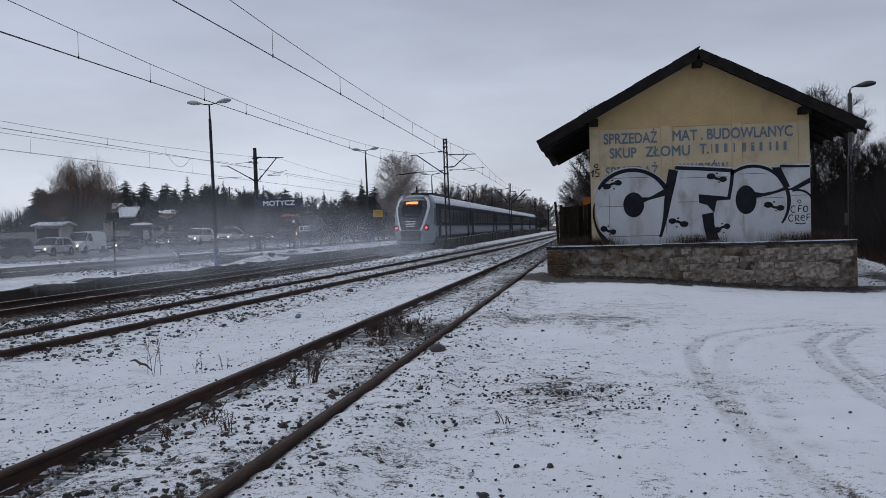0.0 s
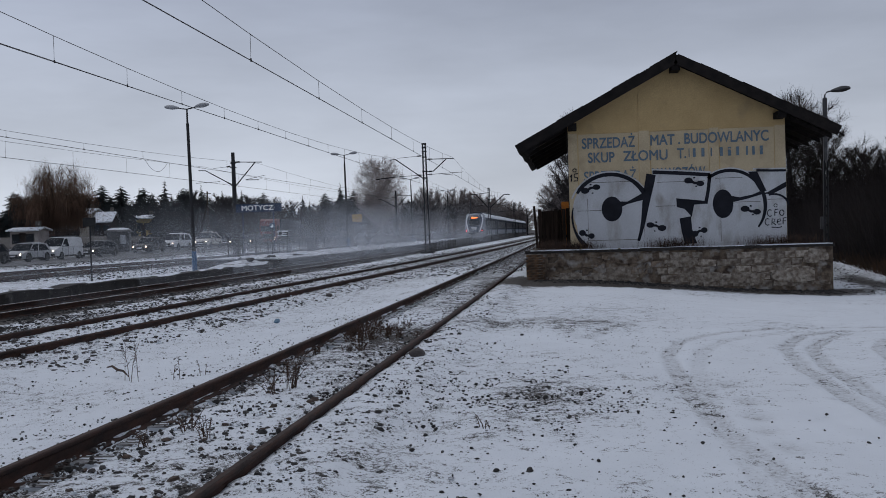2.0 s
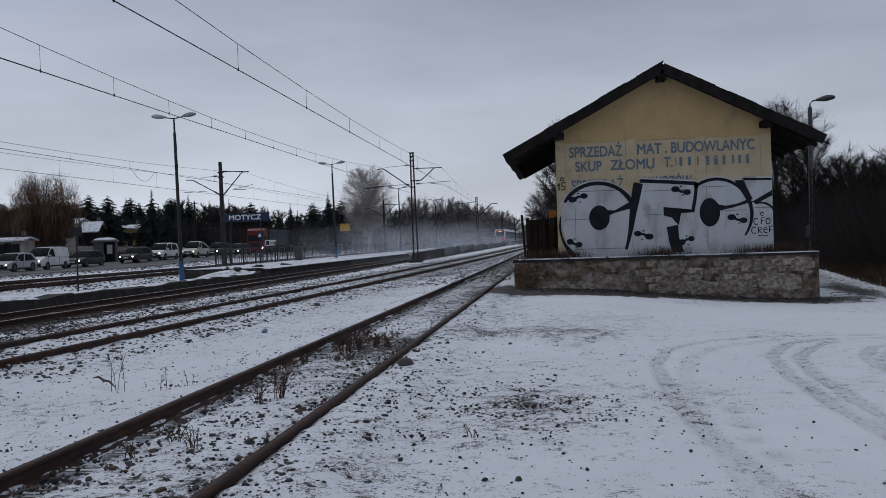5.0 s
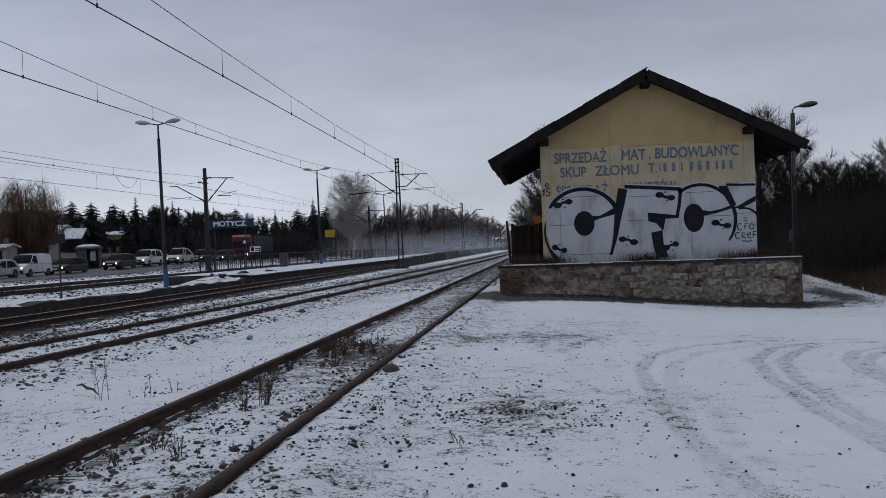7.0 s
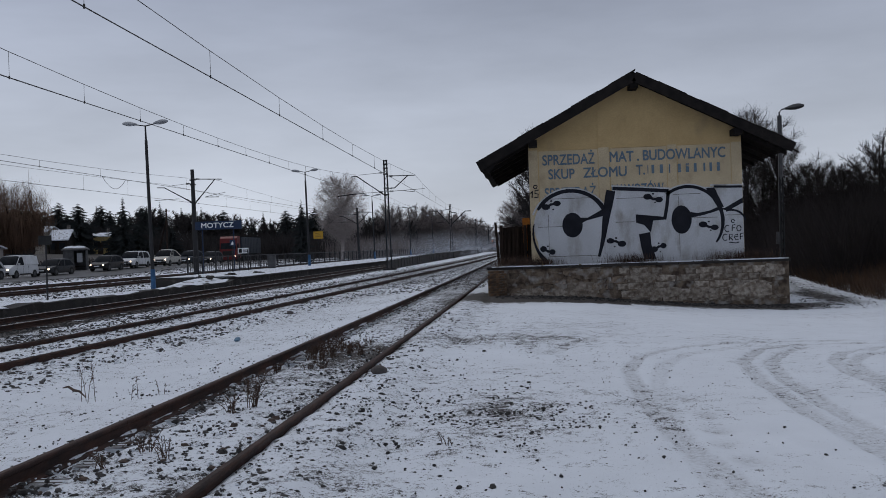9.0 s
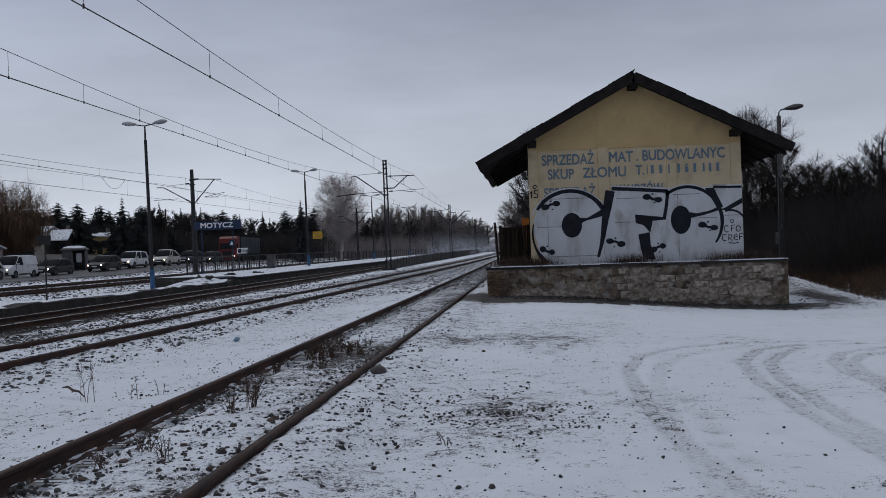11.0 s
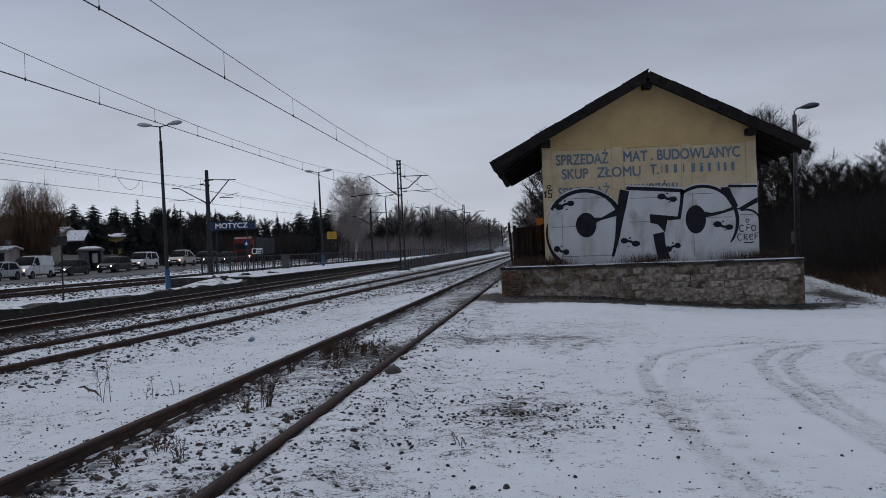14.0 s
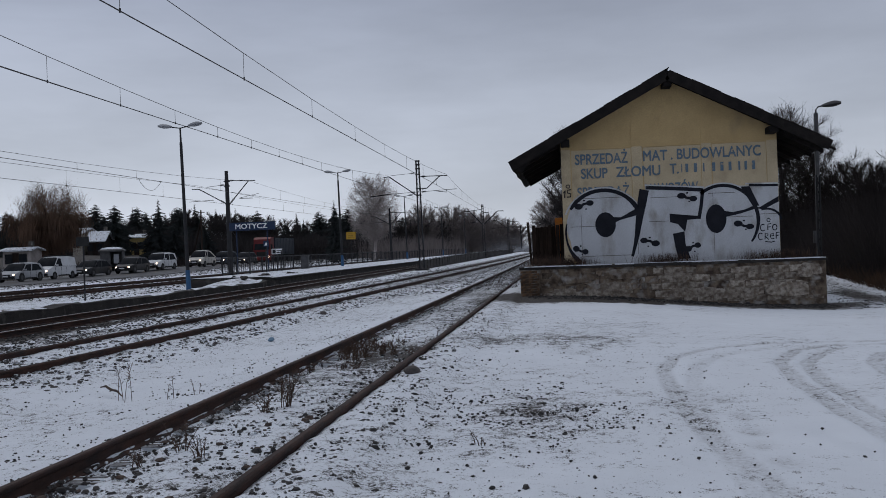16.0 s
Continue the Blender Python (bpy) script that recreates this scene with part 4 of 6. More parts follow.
        part("render_patch", Shape().slab(pts, (0, 0.05, 0)), material, ramp, label)

    proud = 0.020
    for x, z, w, h in ((0.35, -0.08, 2.2, 0.34), (1.35, 0.05, 1.0, 0.42), (3.6, -0.12, 1.3, 0.3), (4.9, -0.16, 1.2, 0.34), (6.3, -0.1, 1.3, 0.42), (6.85, 0.42, 0.62, 0.4), (3.1, 0.33, 0.9, 0.3), (5.6, 0.5, 0.8, 0.22)):
        proud += 0.0022
        ragged(x, z, w, h, M_PALESTONE, "pale lime render, cracked and stained", proud)
    for x, z, w, h in ((0.1, 0.42, 1.3, 0.36), (1.6, 0.48, 1.2, 0.3), (7.05, -0.05, 0.44, 0.6)):
        proud += 0.0022
        ragged(x, z, w, h, M_RENDER, "brown crumbling render", proud)


build_ramp()


def build_board_screen():
    screen = thing("board_screen", pose(-0.75, 33.8, 0.75), "blackened board screen leaning beside the shed", "fence")
    for k in range(8):
        x = -0.5 + k * 0.14
        part("board", Shape().box(x, x + 0.12, -0.02 + 0.03 * (k % 2), 0.01 + 0.03 * (k % 2), 0.0, 1.36 + random.uniform(-0.07, 0.05)), M_WOOD, screen)
    part("backing_sheet", Shape().box(-0.5, 0.62, 0.11, 0.13, 0.0, 1.3), M_WOOD, screen)
    for z in (0.35, 1.05):
        part("rail", Shape().box(-0.52, 0.62, 0.04, 0.1, z, z + 0.1), M_WOOD, screen)
    part("corner_post", Shape().tube([(-0.55, 0, 0), (-0.64, 0, 1.5)], 0.05, 6), M_WOOD, screen)
    box = thing("orange_bin", pose(-0.30, 33.95, 0.75), "orange plastic bin standing behind the board screen", "bin")
    part("bin_body", Shape().loft([[(a * s, b * s, z) for a, b in ((-1, -1), (1, -1), (1, 1), (-1, 1))] for s, z in ((0.10, 0), (0.125, 1.45), (0.14, 1.5), (0.12, 1.62))]), mat("orange_plastic", (0.55, 0.20, 0.02), (0.45, 0.15, 0.02), 4, 0.5, 0.05), box)


build_board_screen()


# ---- lamps, masts and wires ----
def lamp_head(x, tilt):
    """A flat cobra lamp head pointing along x, from its neck at the origin."""
    rings = []
    for k, (w, h) in enumerate(((0.06, 0.05), (0.12, 0.09), (0.16, 0.12), (0.17, 0.13), (0.16, 0.11), (0.09, 0.06))):
        d = k * 0.13
        rings.append([(x * d, w * math.cos(a), 0.02 + x * 0 + abs(d) * tilt + h * math.sin(a) * (0.7 if math.sin(a) < 0 else 1)) for a in np.linspace(0, 2 * math.pi, 10, endpoint=False)])
    return Shape().loft(rings)


def build_platform_lamp(x, y, z, height, label):
    lamp = thing("platform_lamp", pose(x, y, z, 0, -1.0), label, "street lamp", "platform lamps")
    part("post", Shape().tube([(0, 0, 0.9), (0, 0, height - 0.7), (0, 0, height - 0.65), (0, 0, height)], [0.085, 0.066, 0.045, 0.035], 10), M_MAST, lamp, smooth=True)
    part("post_base", Shape().tube([(0, 0, -0.3), (0, 0, 0.9)], [0.12, 0.105], 10), M_BLUEPOST, lamp, "blue painted post base", True)
    for s in (-1, 1):
        part("arm", Shape().tube([(0, 0, height - 0.03), (s * 0.5, 0, height + 0.06)], 0.028, 6), M_MAST, lamp)
        head = part("lamp_head", lamp_head(s, 0.10), M_LAMP, lamp, "grey lamp head", True)
        head.matrix_local = pose(s * 0.40, 0, height + 0.04)
    return lamp


build_platform_lamp(-17.45, 42, -0.02, 7.5, "double-headed platform lamp on a dark post with blue base")
build_platform_lamp(-17.62, 73, 0.33, 7.4, "double-headed platform lamp beside the platform railing")
build_platform_lamp(-18.9, 111, 0.33, 7.5, "double-headed platform lamp beside the platform railing")
build_platform_lamp(-19.6, 149, 0.33, 7.6, "distant double-headed platform lamp")
build_platform_lamp(-20.4, 190, 0.33, 7.6, "distant double-headed platform lamp")


def build_yard_lamp():
    z = float(level(9.0, 36)) - 0.2
    lamp = thing("yard_lamp", pose(9.02, 36, z, 0, 0.6), "single lamp on a slotted concrete post behind the shed", "street lamp")
    h = 5.85 - z
    for s in (-0.055, 0.055):
        part("post_leg", Shape().box(s - 0.025, s + 0.025, -0.1, 0.1, 0, h * 0.66, c=0.012), M_MAST, lamp)
    for k in range(12):
        part("web", Shape().box(-0.045, 0.045, -0.06, 0.06, 0.3 + k * 0.34, 0.38 + k * 0.34), M_MAST, lamp)
    part("upper_post", Shape().box(-0.07, 0.07, -0.07, 0.07, h * 0.655, h, c=0.02), M_STEEL, lamp)
    part("switch_box", Shape().box(-0.19, -0.08, -0.09, 0.09, 1.9, 2.35, c=0.01), M_STEEL, lamp, "grey switch box")
    part("arm", Shape().tube([(0, 0, h - 0.05), (0.0, 0, h + 0.12), (0.08, 0, h + 0.22), (0.3, 0, h + 0.27)], 0.03, 6), M_STEEL, lamp)
    head = part("lamp_head", lamp_head(1, 0.12), M_STEEL, lamp, "dark lamp head", True)
    head.matrix_local = pose(0.22, 0, h + 0.23)


build_yard_lamp()


ARMS_LINE = [((-0.12, 5.56), (-2.18, 7.09), 0.04), ((-2.18, 7.09), (-2.62, 7.06), 0.035), ((-2.04, 7.17), (-0.1, 7.27), 0.016), ((-3.7, 5.66), (-2.3, 5.78), 0.035), ((-2.3, 5.78), (-0.1, 5.84), 0.018),
             ((0.1, 6.99), (2.19, 6.95), 0.035), ((1.64, 6.95), (0.6, 6.06), 0.04), ((0.1, 6.06), (0.6, 6.09), 0.03), ((0.1, 5.84), (2.88, 5.92), 0.02), ((1.29, 5.84), (2.12, 5.72), 0.022)]
ARMS_LOOP = [((-0.12, 5.61), (-2.23, 6.82), 0.04), ((-2.23, 6.82), (-2.79, 6.85), 0.035), ((-1.6, 6.96), (-0.1, 7.06), 0.016), ((-3.06, 5.89), (-1.1, 5.93), 0.02),
             ((0.1, 7.37), (2.27, 7.26), 0.035), ((1.72, 7.26), (0.16, 5.57), 0.04), ((0.95, 5.98), (2.5, 6.26), 0.018), ((0.95, 5.96), (2.0, 5.93), 0.03)]
ARMS_VEE = [((-0.12, 4.9), (-1.9, 6.9), 0.06), ((-1.9, 6.9), (-2.6, 6.95), 0.05), ((-1.9, 6.95), (-0.1, 7.1), 0.03), ((0.12, 4.9), (2.2, 6.75), 0.06), ((2.2, 6.75), (3.05, 6.72), 0.05), ((0.1, 6.6), (0.9, 6.6), 0.04), ((-2.0, 5.2), (-0.9, 5.3), 0.03), ((0.9, 5.3), (2.0, 5.4), 0.03)]


def build_mast(x, y, z, h, lattice, label, arms):
    mast = thing("catenary_mast", pose(x, y, z, 0, -0.6), label, "catenary mast", "catenary masts")
    if lattice:
        for s in (-1, 1):
            part("leg", Shape().loft([[(s * w + a, b, q) for a, b in ((-0.045, -0.07), (0.045, -0.07), (0.045, 0.07), (-0.045, 0.07))] for q, w in ((0, 0.17), (h, 0.10))]), M_MAST, mast)
        n = 16
        w = lambda q: 0.17 - 0.07 * q / h
        for k in range(n):
            a, b = 0.2 + k * (h - 0.3) / n, 0.2 + (k + 1) * (h - 0.3) / n
            s = 1 if k % 2 else -1
            part("lacing", Shape().tube([(-s * w(a), 0, a), (s * w(b), 0, b)], 0.014, 4), M_MAST, mast)
        for q in (h - 0.06, h - 0.32, h - 0.62, h - 1.05, 5.6, 6.1):
            part("clamp_band", Shape().box(-w(q) - 0.07, w(q) + 0.07, -0.09, 0.09, q - 0.05, q + 0.05, c=0.02), M_MAST, mast, "dark clamp band")
    else:
        part("leg", Shape().loft([[(a * w, b * w, q) for a, b in ((-1, -0.6), (-0.6, -1), (0.6, -1), (1, -0.6), (1, 0.6), (0.6, 1), (-0.6, 1), (-1, 0.6))] for q, w in ((0, 0.19), (h, 0.115))]), M_MAST, mast, "dark weathered mast")
        for q in (5.6, 6.95, 7.3):
            part("clamp_band", Shape().box(-0.2, 0.2, -0.17, 0.17, q - 0.04, q + 0.04, c=0.03), M_MAST, mast, "dark clamp band")
    part("foundation", Shape().box(-0.5, 0.5, -0.4, 0.4, -0.4, 0.12, c=0.08), M_DARKCONC, mast)
    for (a, b), (c, d), r in arms:
        part("cantilever_tube", Shape().tube([(a, 0, b), (c, 0, d)], r if y < 100 else r * 1.25, 6), M_MAST, mast)
        if min(abs(a), abs(c)) < 0.2:
            e = -1 if a + c < 0 else 1
            g = (d - b) / (c - a)
            at = lambda u: (e * u, 0, b + (e * u - a) * g)
            sh = Shape()
            for q in range(4):
                sh.tube([at(0.28 + q * 0.07), at(0.315 + q * 0.07)], [0.075, 0.05], 8)
            part("insulator", sh, M_MAST, mast, "ribbed insulator")
    return mast


build_mast(-10.83, 70, -0.1, 8.2, True, "dark lattice catenary mast between the main tracks", ARMS_LINE)
build_mast(-12.1, 138, -0.1, 7.8, True, "lattice catenary mast further along the line", ARMS_VEE)
build_mast(-12.83, 208, -0.1, 7.6, True, "distant lattice catenary mast", ARMS_LINE)
build_mast(-13.55, 280, -0.1, 7.6, False, "distant dark catenary mast by the line", ARMS_LINE)
build_mast(-25.65, 70, -0.1, 8.1, False, "concrete catenary mast between the loop tracks", ARMS_LOOP)
build_mast(-26.6, 142, -0.1, 8.0, False, "distant concrete catenary mast", ARMS_LOOP)


def build_wires(name, label, line, z_contact, spans, low_gap, high_gap, steps=10, twin=0.0):
    """A contact wire, its carrier sagging from mast to mast, and the droppers between them."""
    wires = thing(name, pose(0, 0, 0), label, "overhead line")
    low, high = [], []
    for a, b in zip(spans[:-1], spans[1:]):
        for k in range(steps + 1):
            f = k / steps
            y = a + (b - a) * f
            low.append((line(y), y, z_contact))
            high.append((line(y), y, z_contact + low_gap + (high_gap - low_gap) * (2 * f - 1) ** 2))
            if 0 < k < steps and 8 < y < 150:
                part("dropper", Shape().tube([high[-1], low[-1]], 0.006, 4, False), M_WIRE, wires)
                part("clip", Shape().tube([(low[-1][0], y, z_contact - 0.03), (low[-1][0], y, z_contact + 0.05)], 0.02, 5), M_WIRE, wires)
    part("contact_wire", Shape().tube(low, 0.013, 5), M_WIRE, wires)
    part("carrier_wire", Shape().tube(high, 0.009, 5), M_WIRE, wires)
    if twin:
        part("second_contact_wire", Shape().tube([(a - twin * max(0.0, 1 - b / 30), b, c + 0.6 * twin * max(0.0, 1 - b / 30)) for a, b, c in low], 0.011, 5), M_WIRE, wires)
    return wires


build_wires("overhead_line", "contact and carrier wires over the near main track", lambda y: -7.19 - 0.0225 * y if y < 70 else -8.77 - 0.028 * (y - 70) + 0.00003 * (y - 70) ** 2, 5.74, (2, 70, 138, 208, 280, 352), 0.53, 1.22)
build_wires("overhead_line", "contact and carrier wires over the far main track", lambda y: -12.25 - 0.0155 * y, 5.9, (10, 70, 138, 208, 280, 352), 0.33, 1.2, 15, 0.16)
LOOP_WIRES = build_wires("overhead_line", "contact and carrier wires over a loop track", lambda y: loop_a(y) + 0.1, 6.06, (6, 70, 142, 210), 0.28, 1.05)
build_wires("overhead_line", "contact and carrier wires over a loop track", lambda y: loop_b(y) + 0.5, 5.82, (6, 70, 142, 210), 0.8, 1.15)
part("feeder_loop", Shape().tube([(loop_a(51.0 + k * 0.3) + 0.1, 51.0 + k * 0.3, 6.06 - 0.62 * (1 - ((k - 5) / 5) ** 2)) for k in range(11)], 0.011, 5, False), M_WIRE, LOOP_WIRES, "slack feeder cable")


# ---- signs, railings and the low fence between the tracks ----
def build_station_sign():
    sign = thing("station_sign", pose(-22.72, 62.0, 0.3, 0, 0, 0), "blue station name board with white lettering on posts", "sign")
    part("board", Shape().box(0, 3.2, 0, 0.08, 2.86, 3.42, c=0.01), M_SIGNBLUE, sign, "blue enamel board")
    for x in (0.45, 2.6):
        part("post", Shape().tube([(x, 0.12, -0.1), (x, 0.12, 3.4)], 0.038, 8), M_SIGNBLUE, sign)
    lettering("name_letters", "MOTYCZ", M_SIGNWHITE, sign, pose(0.42, -0.006, 2.99, 90), 0.33, 2.25)


build_station_sign()


def build_post_sign(name, x, y, z, height, w, h, material, label, back=None):
    sign = thing(name, pose(x, y, z), label, "sign")
    part("post", Shape().tube([(0, 0.03, -0.2), (0, 0.03, height)], 0.028, 6), M_MAST, sign)
    part("plate", Shape().box(-w / 2, w / 2, -0.02, 0.0, height - h, height, c=0.008), material, sign)
    return sign


ys_sign = build_post_sign("yellow_sign", -21.25, 92, 0.2, 3.25, 0.95, 0.72, M_YELLOW, "yellow notice sign on a steel post")
for k in range(3):
    part("text_bar", Shape().box(-0.3, 0.3 - 0.1 * k, -0.026, -0.021, 2.7 + k * 0.17, 2.76 + k * 0.17), mat("grey_sign_ink", (0.25, 0.16, 0.03), (0.2, 0.13, 0.03)), ys_sign)
w_sign = build_post_sign("direction_sign", -19.14, 61, 0.3, 1.55, 0.72, 0.36, M_SIGNWHITE, "small white direction sign on the platform railing")
part("pictogram", Shape().box(-0.3, -0.08, -0.026, -0.021, 1.24, 1.5), M_BLACK, w_sign)
for k in range(2):
    part("text_bar", Shape().box(-0.02, 0.3, -0.026, -0.021, 1.26 + k * 0.12, 1.32 + k * 0.12), M_BLACK, w_sign)
build_post_sign("track_sign", -16.12, 30.0, -0.1, 2.36, 0.46, 0.30, M_BLACK, "dark square sign board on a thin rusty post")
bus = build_post_sign("bus_stop_sign", -53.2, 108, 0.6, 2.4, 0.5, 0.5, M_SIGNWHITE, "white and blue bus stop sign")
part("pictogram", Shape().box(-0.2, 0.2, -0.027, -0.021, 1.98, 2.2), M_SIGNBLUE, bus)


def build_railing():
    rail = thing("platform_railing", pose(0, 0, 0), "dark steel railing along the back of the platform", "railing", kind="structure")
    x = lambda y: far_line(y) - 6.15
    ys = np.arange(51, 190, 2.4)
    for z in (1.35, 0.5):
        part("rail", Shape().tube([(x(y), y, z) for y in ys], 0.03, 5), M_MAST, rail)
    bar = Shape().box(-0.012, 0.012, -0.012, 0.012, 0.5, 1.35).mesh("bar", M_MAST)
    post = Shape().box(-0.04, 0.04, -0.04, 0.04, 0.0, 1.42).mesh("post", M_MAST)
    for i, y in enumerate(ys):
        p = new("post", post)
        p.parent = rail
        p.matrix_local = pose(x(y), y, 0)
        if i < 34:
            for k in range(1, 6):
                q = new("bar", bar)
                q.parent = rail
                q.matrix_local = pose(x(y + 0.4 * k), y + 0.4 * k, 0)
    for y in (51, 54, 57.2, 60.5):
        part("post", Shape().tube([(x(y) + 0.6, y, -0.1), (x(y) + 0.6, y, 1.75)], 0.04, 6), M_MAST, rail)


build_railing()
cab = thing("relay_cabinet", pose(-18.75, 66.3, 0.3), "grey metal cabinet at the end of the railing", "cabinet")
part("body", Shape().box(-0.27, 0.27, -0.2, 0.2, 0, 0.98, c=0.03), M_STEEL, cab)
part("door", Shape().box(-0.23, 0.23, -0.215, -0.2, 0.08, 0.92), M_STEEL, cab)
part("lid", Shape().box(-0.3, 0.3, -0.24, 0.24, 0.98, 1.03, c=0.03), M_STEEL, cab)


def build_track_fence():
    fence = thing("track_fence", pose(0, 0, 0), "low dark panel fence between the main tracks", "fence", kind="structure")
    x = lambda y: -10.6 - 0.0105 * y
    y = 72.0
    while y < 226:
        h = 0.62 + 0.2 * ss((y - 74) / 40) + random.uniform(-0.03, 0.03)
        d = random.uniform(-0.04, 0.04)
        part("panel", Shape().slab([Vector((x(y) + d, y + 0.06, -0.25)), Vector((x(y + 2), y + 1.94, -0.25)), Vector((x(y + 2), y + 1.94, h)), Vector((x(y) + d, y + 0.06, h))], (0.06, 0, 0)), M_DARKCONC, fence)
        part("post", Shape().box(x(y) - 0.06, x(y) + 0.1, y - 0.07, y + 0.07, -0.3, h + 0.06, c=0.02), M_DARKCONC, fence)
        part("snow_cap", Shape().slab([Vector((x(y) + d - 0.01, y + 0.07, h)), Vector((x(y + 2) - 0.01, y + 1.93, h)), Vector((x(y + 2) + 0.07, y + 1.93, h)), Vector((x(y) + d + 0.07, y + 0.07, h))], (0, 0, 0.025)), M_SNOW, fence)
        y += 2.0


build_track_fence()


# ---- the express train ----
def hull_ring(y, w, z0, z1, r, lean=0.0):
    """A rounded cross-section of the train at y; lean draws the roof in."""
    pts = []
    for cx, cz, a0, k in ((w - r, z0 + r * 0.5, -90, 0.5), (w - r - lean, z1 - r, 0, 1), (-w + r + lean, z1 - r, 90, 1), (-w + r, z0 + r * 0.5, 180, 0.5)):
        for a in np.linspace(a0, a0 + 90, 6):
            pts.append((cx + r * math.cos(radians(a)), y, cz + r * k * math.sin(radians(a))))
    return pts


def build_train():
    train = thing("express_train", pose(0, 0, 0), "silver and blue express train with red tail lights", "train")
    length, gap = 24.6, 0.5
    for c in range(6):
        y0 = c * (length + gap)
        a, b = (3.2 if c == 0 else y0), y0 + length
        coach = part("coach", Shape().loft([hull_ring(a, 1.42, 0.72, 3.95, 0.42, 0.1), hull_ring(b, 1.42, 0.72, 3.95, 0.42, 0.1)]), M_TRAIN, train, "silver grey coach body", True)
        for s in (-1, 1):
            # dark window band, separate panes and the blue stripe under it
            part("window_band", Shape().box(min(s * 1.415, s * 1.432), max(s * 1.415, s * 1.432), a + 0.05, b - 0.05, 1.62, 3.3), M_TRAIN_BAND, coach, "glossy black window band")
            n = 9
            for k in range(n):
                ya = a + 0.7 + k * (b - a - 1.6) / n
                yb = ya + (b - a - 1.6) / n - 0.3
                part("window", Shape().box(min(s * 1.43, s * 1.438), max(s * 1.43, s * 1.438), ya, yb, 1.9, 2.95), M_GLASS, coach)
            part("stripe", Shape().box(min(s * 1.415, s * 1.434), max(s * 1.415, s * 1.434), a, b, 1.46, 1.6), M_TRAIN_LOW, coach, "blue stripe under the windows")
            for yd in (a + 1.0, b - 2.4):
                part("door", Shape().box(min(s * 1.43, s * 1.445), max(s * 1.43, s * 1.445), yd, yd + 1.3, 0.7, 3.05), M_TRAIN_BAND, coach)
            # bright strip along the roof edge: sky reflection painted as a pale colour
            part("roof_edge", Shape().loft([[(s * 1.425, yy, 3.36), (s * 1.36, yy, 3.62), (s * 1.14, yy, 3.90), (s * 1.0, yy, 3.97), (s * 0.98, yy, 3.90), (s * 1.3, yy, 3.40)] for yy in (a - (0.5 if c == 0 else 0), b)]), M_TRAIN_ROOF, coach, "roof shoulder with the sky's sheen in its colour")
        for k in range(4):
            ya = a + 2 + k * (b - a - 4) / 4
            part("roof_unit", Shape().box(-0.85, 0.85, ya, ya + 3.4, 3.93, 4.2, c=0.15), M_UNDER, coach, "dark roof equipment box")
        part("underframe", Shape().box(-1.25, 1.25, a + 0.4, b - 0.3, 0.18, 0.8, c=0.1), M_UNDER, coach)
        for yb in (a + 1.2, b - 3.6):
            bogie = part("bogie", Shape().box(-1.15, 1.15, yb, yb + 2.4, 0.25, 0.62, c=0.12), M_UNDER, train, "dark wheel bogie")
            for yw in (yb + 0.25, yb + 2.15):
                for s in (-0.75, 0.75):
                    part("wheel", Shape().tube([(s - 0.06, yw, 0.42), (s + 0.06, yw, 0.42)], 0.42, 14), M_UNDER, bogie)
        if c < 5:
            part("bellows", Shape().loft([hull_ring(b - 0.05, 1.3, 0.6, 3.8, 0.35), hull_ring(b + gap + 0.05, 1.3, 0.6, 3.8, 0.35)]), M_UNDER, train, "black gangway bellows")
    # the rear cab, whose face leans forward towards the roof
    def nose_y(z):
        return float(np.interp(z, (0.3, 1.2, 1.7, 2.5, 3.15, 3.6, 3.85, 3.97), (0.06, 0.0, 0.12, 0.5, 0.92, 1.4, 1.95, 2.6)))

    rings = []
    for z, w in ((0.33, 1.12), (0.45, 1.26), (0.8, 1.35), (1.2, 1.39), (1.6, 1.41), (2.1, 1.42), (2.6, 1.42), (3.0, 1.40), (3.3, 1.34), (3.55, 1.22), (3.74, 1.04), (3.86, 0.82), (3.94, 0.5), (3.97, 0.2)):
        front = [(w * math.sin(q), z, math.cos(q)) for q in np.linspace(-1.5, 1.5, 15)]
        rings.append([(-w, 3.25, z)] + [(x, min(nose_y(z) + 0.38 * x * x + 0.5 * (abs(x) / w) ** 8, 3.2), z) for x, z, _ in front] + [(w, 3.25, z)])
    cab_end = part("cab", Shape().loft(rings), M_TRAIN, train, "silver grey streamlined cab", True)

    def face(x, z, off=0.03):
        """A point on the leaning, rounded face."""
        return Vector((x, nose_y(z) - off + 0.38 * x * x, z))

    def panel(name, rows, material, label="", off=0.03):
        """A panel that follows the face; rows of height and half width."""
        sh = Shape()
        grid = [[face(w * k / 4, z, off) for k in range(-4, 5)] for z, w in rows]
        back = [[p + Vector((0, 0.10, 0)) for p in g] for g in grid]
        for i in range(len(rows) - 1):
            for k in range(8):
                sh.loft([[grid[i][k], grid[i][k + 1], grid[i + 1][k + 1], grid[i + 1][k]], [back[i][k], back[i][k + 1], back[i + 1][k + 1], back[i + 1][k]]])
        return part(name, sh, material, cab_end, label)

    panel("face_mask", ((1.36, 0.66), (1.8, 0.84), (2.4, 1.0), (3.0, 1.08), (3.45, 0.98), (3.78, 0.72)), M_MASK, "slate blue face mask", 0.05)
    panel("windscreen", ((2.25, 0.62), (2.6, 0.74), (3.0, 0.78), (3.12, 0.76)), M_GLASS, "dark windscreen", 0.075)
    panel("display_frame", ((3.17, 0.72), (3.5, 0.66)), M_BLACK, "", 0.07)
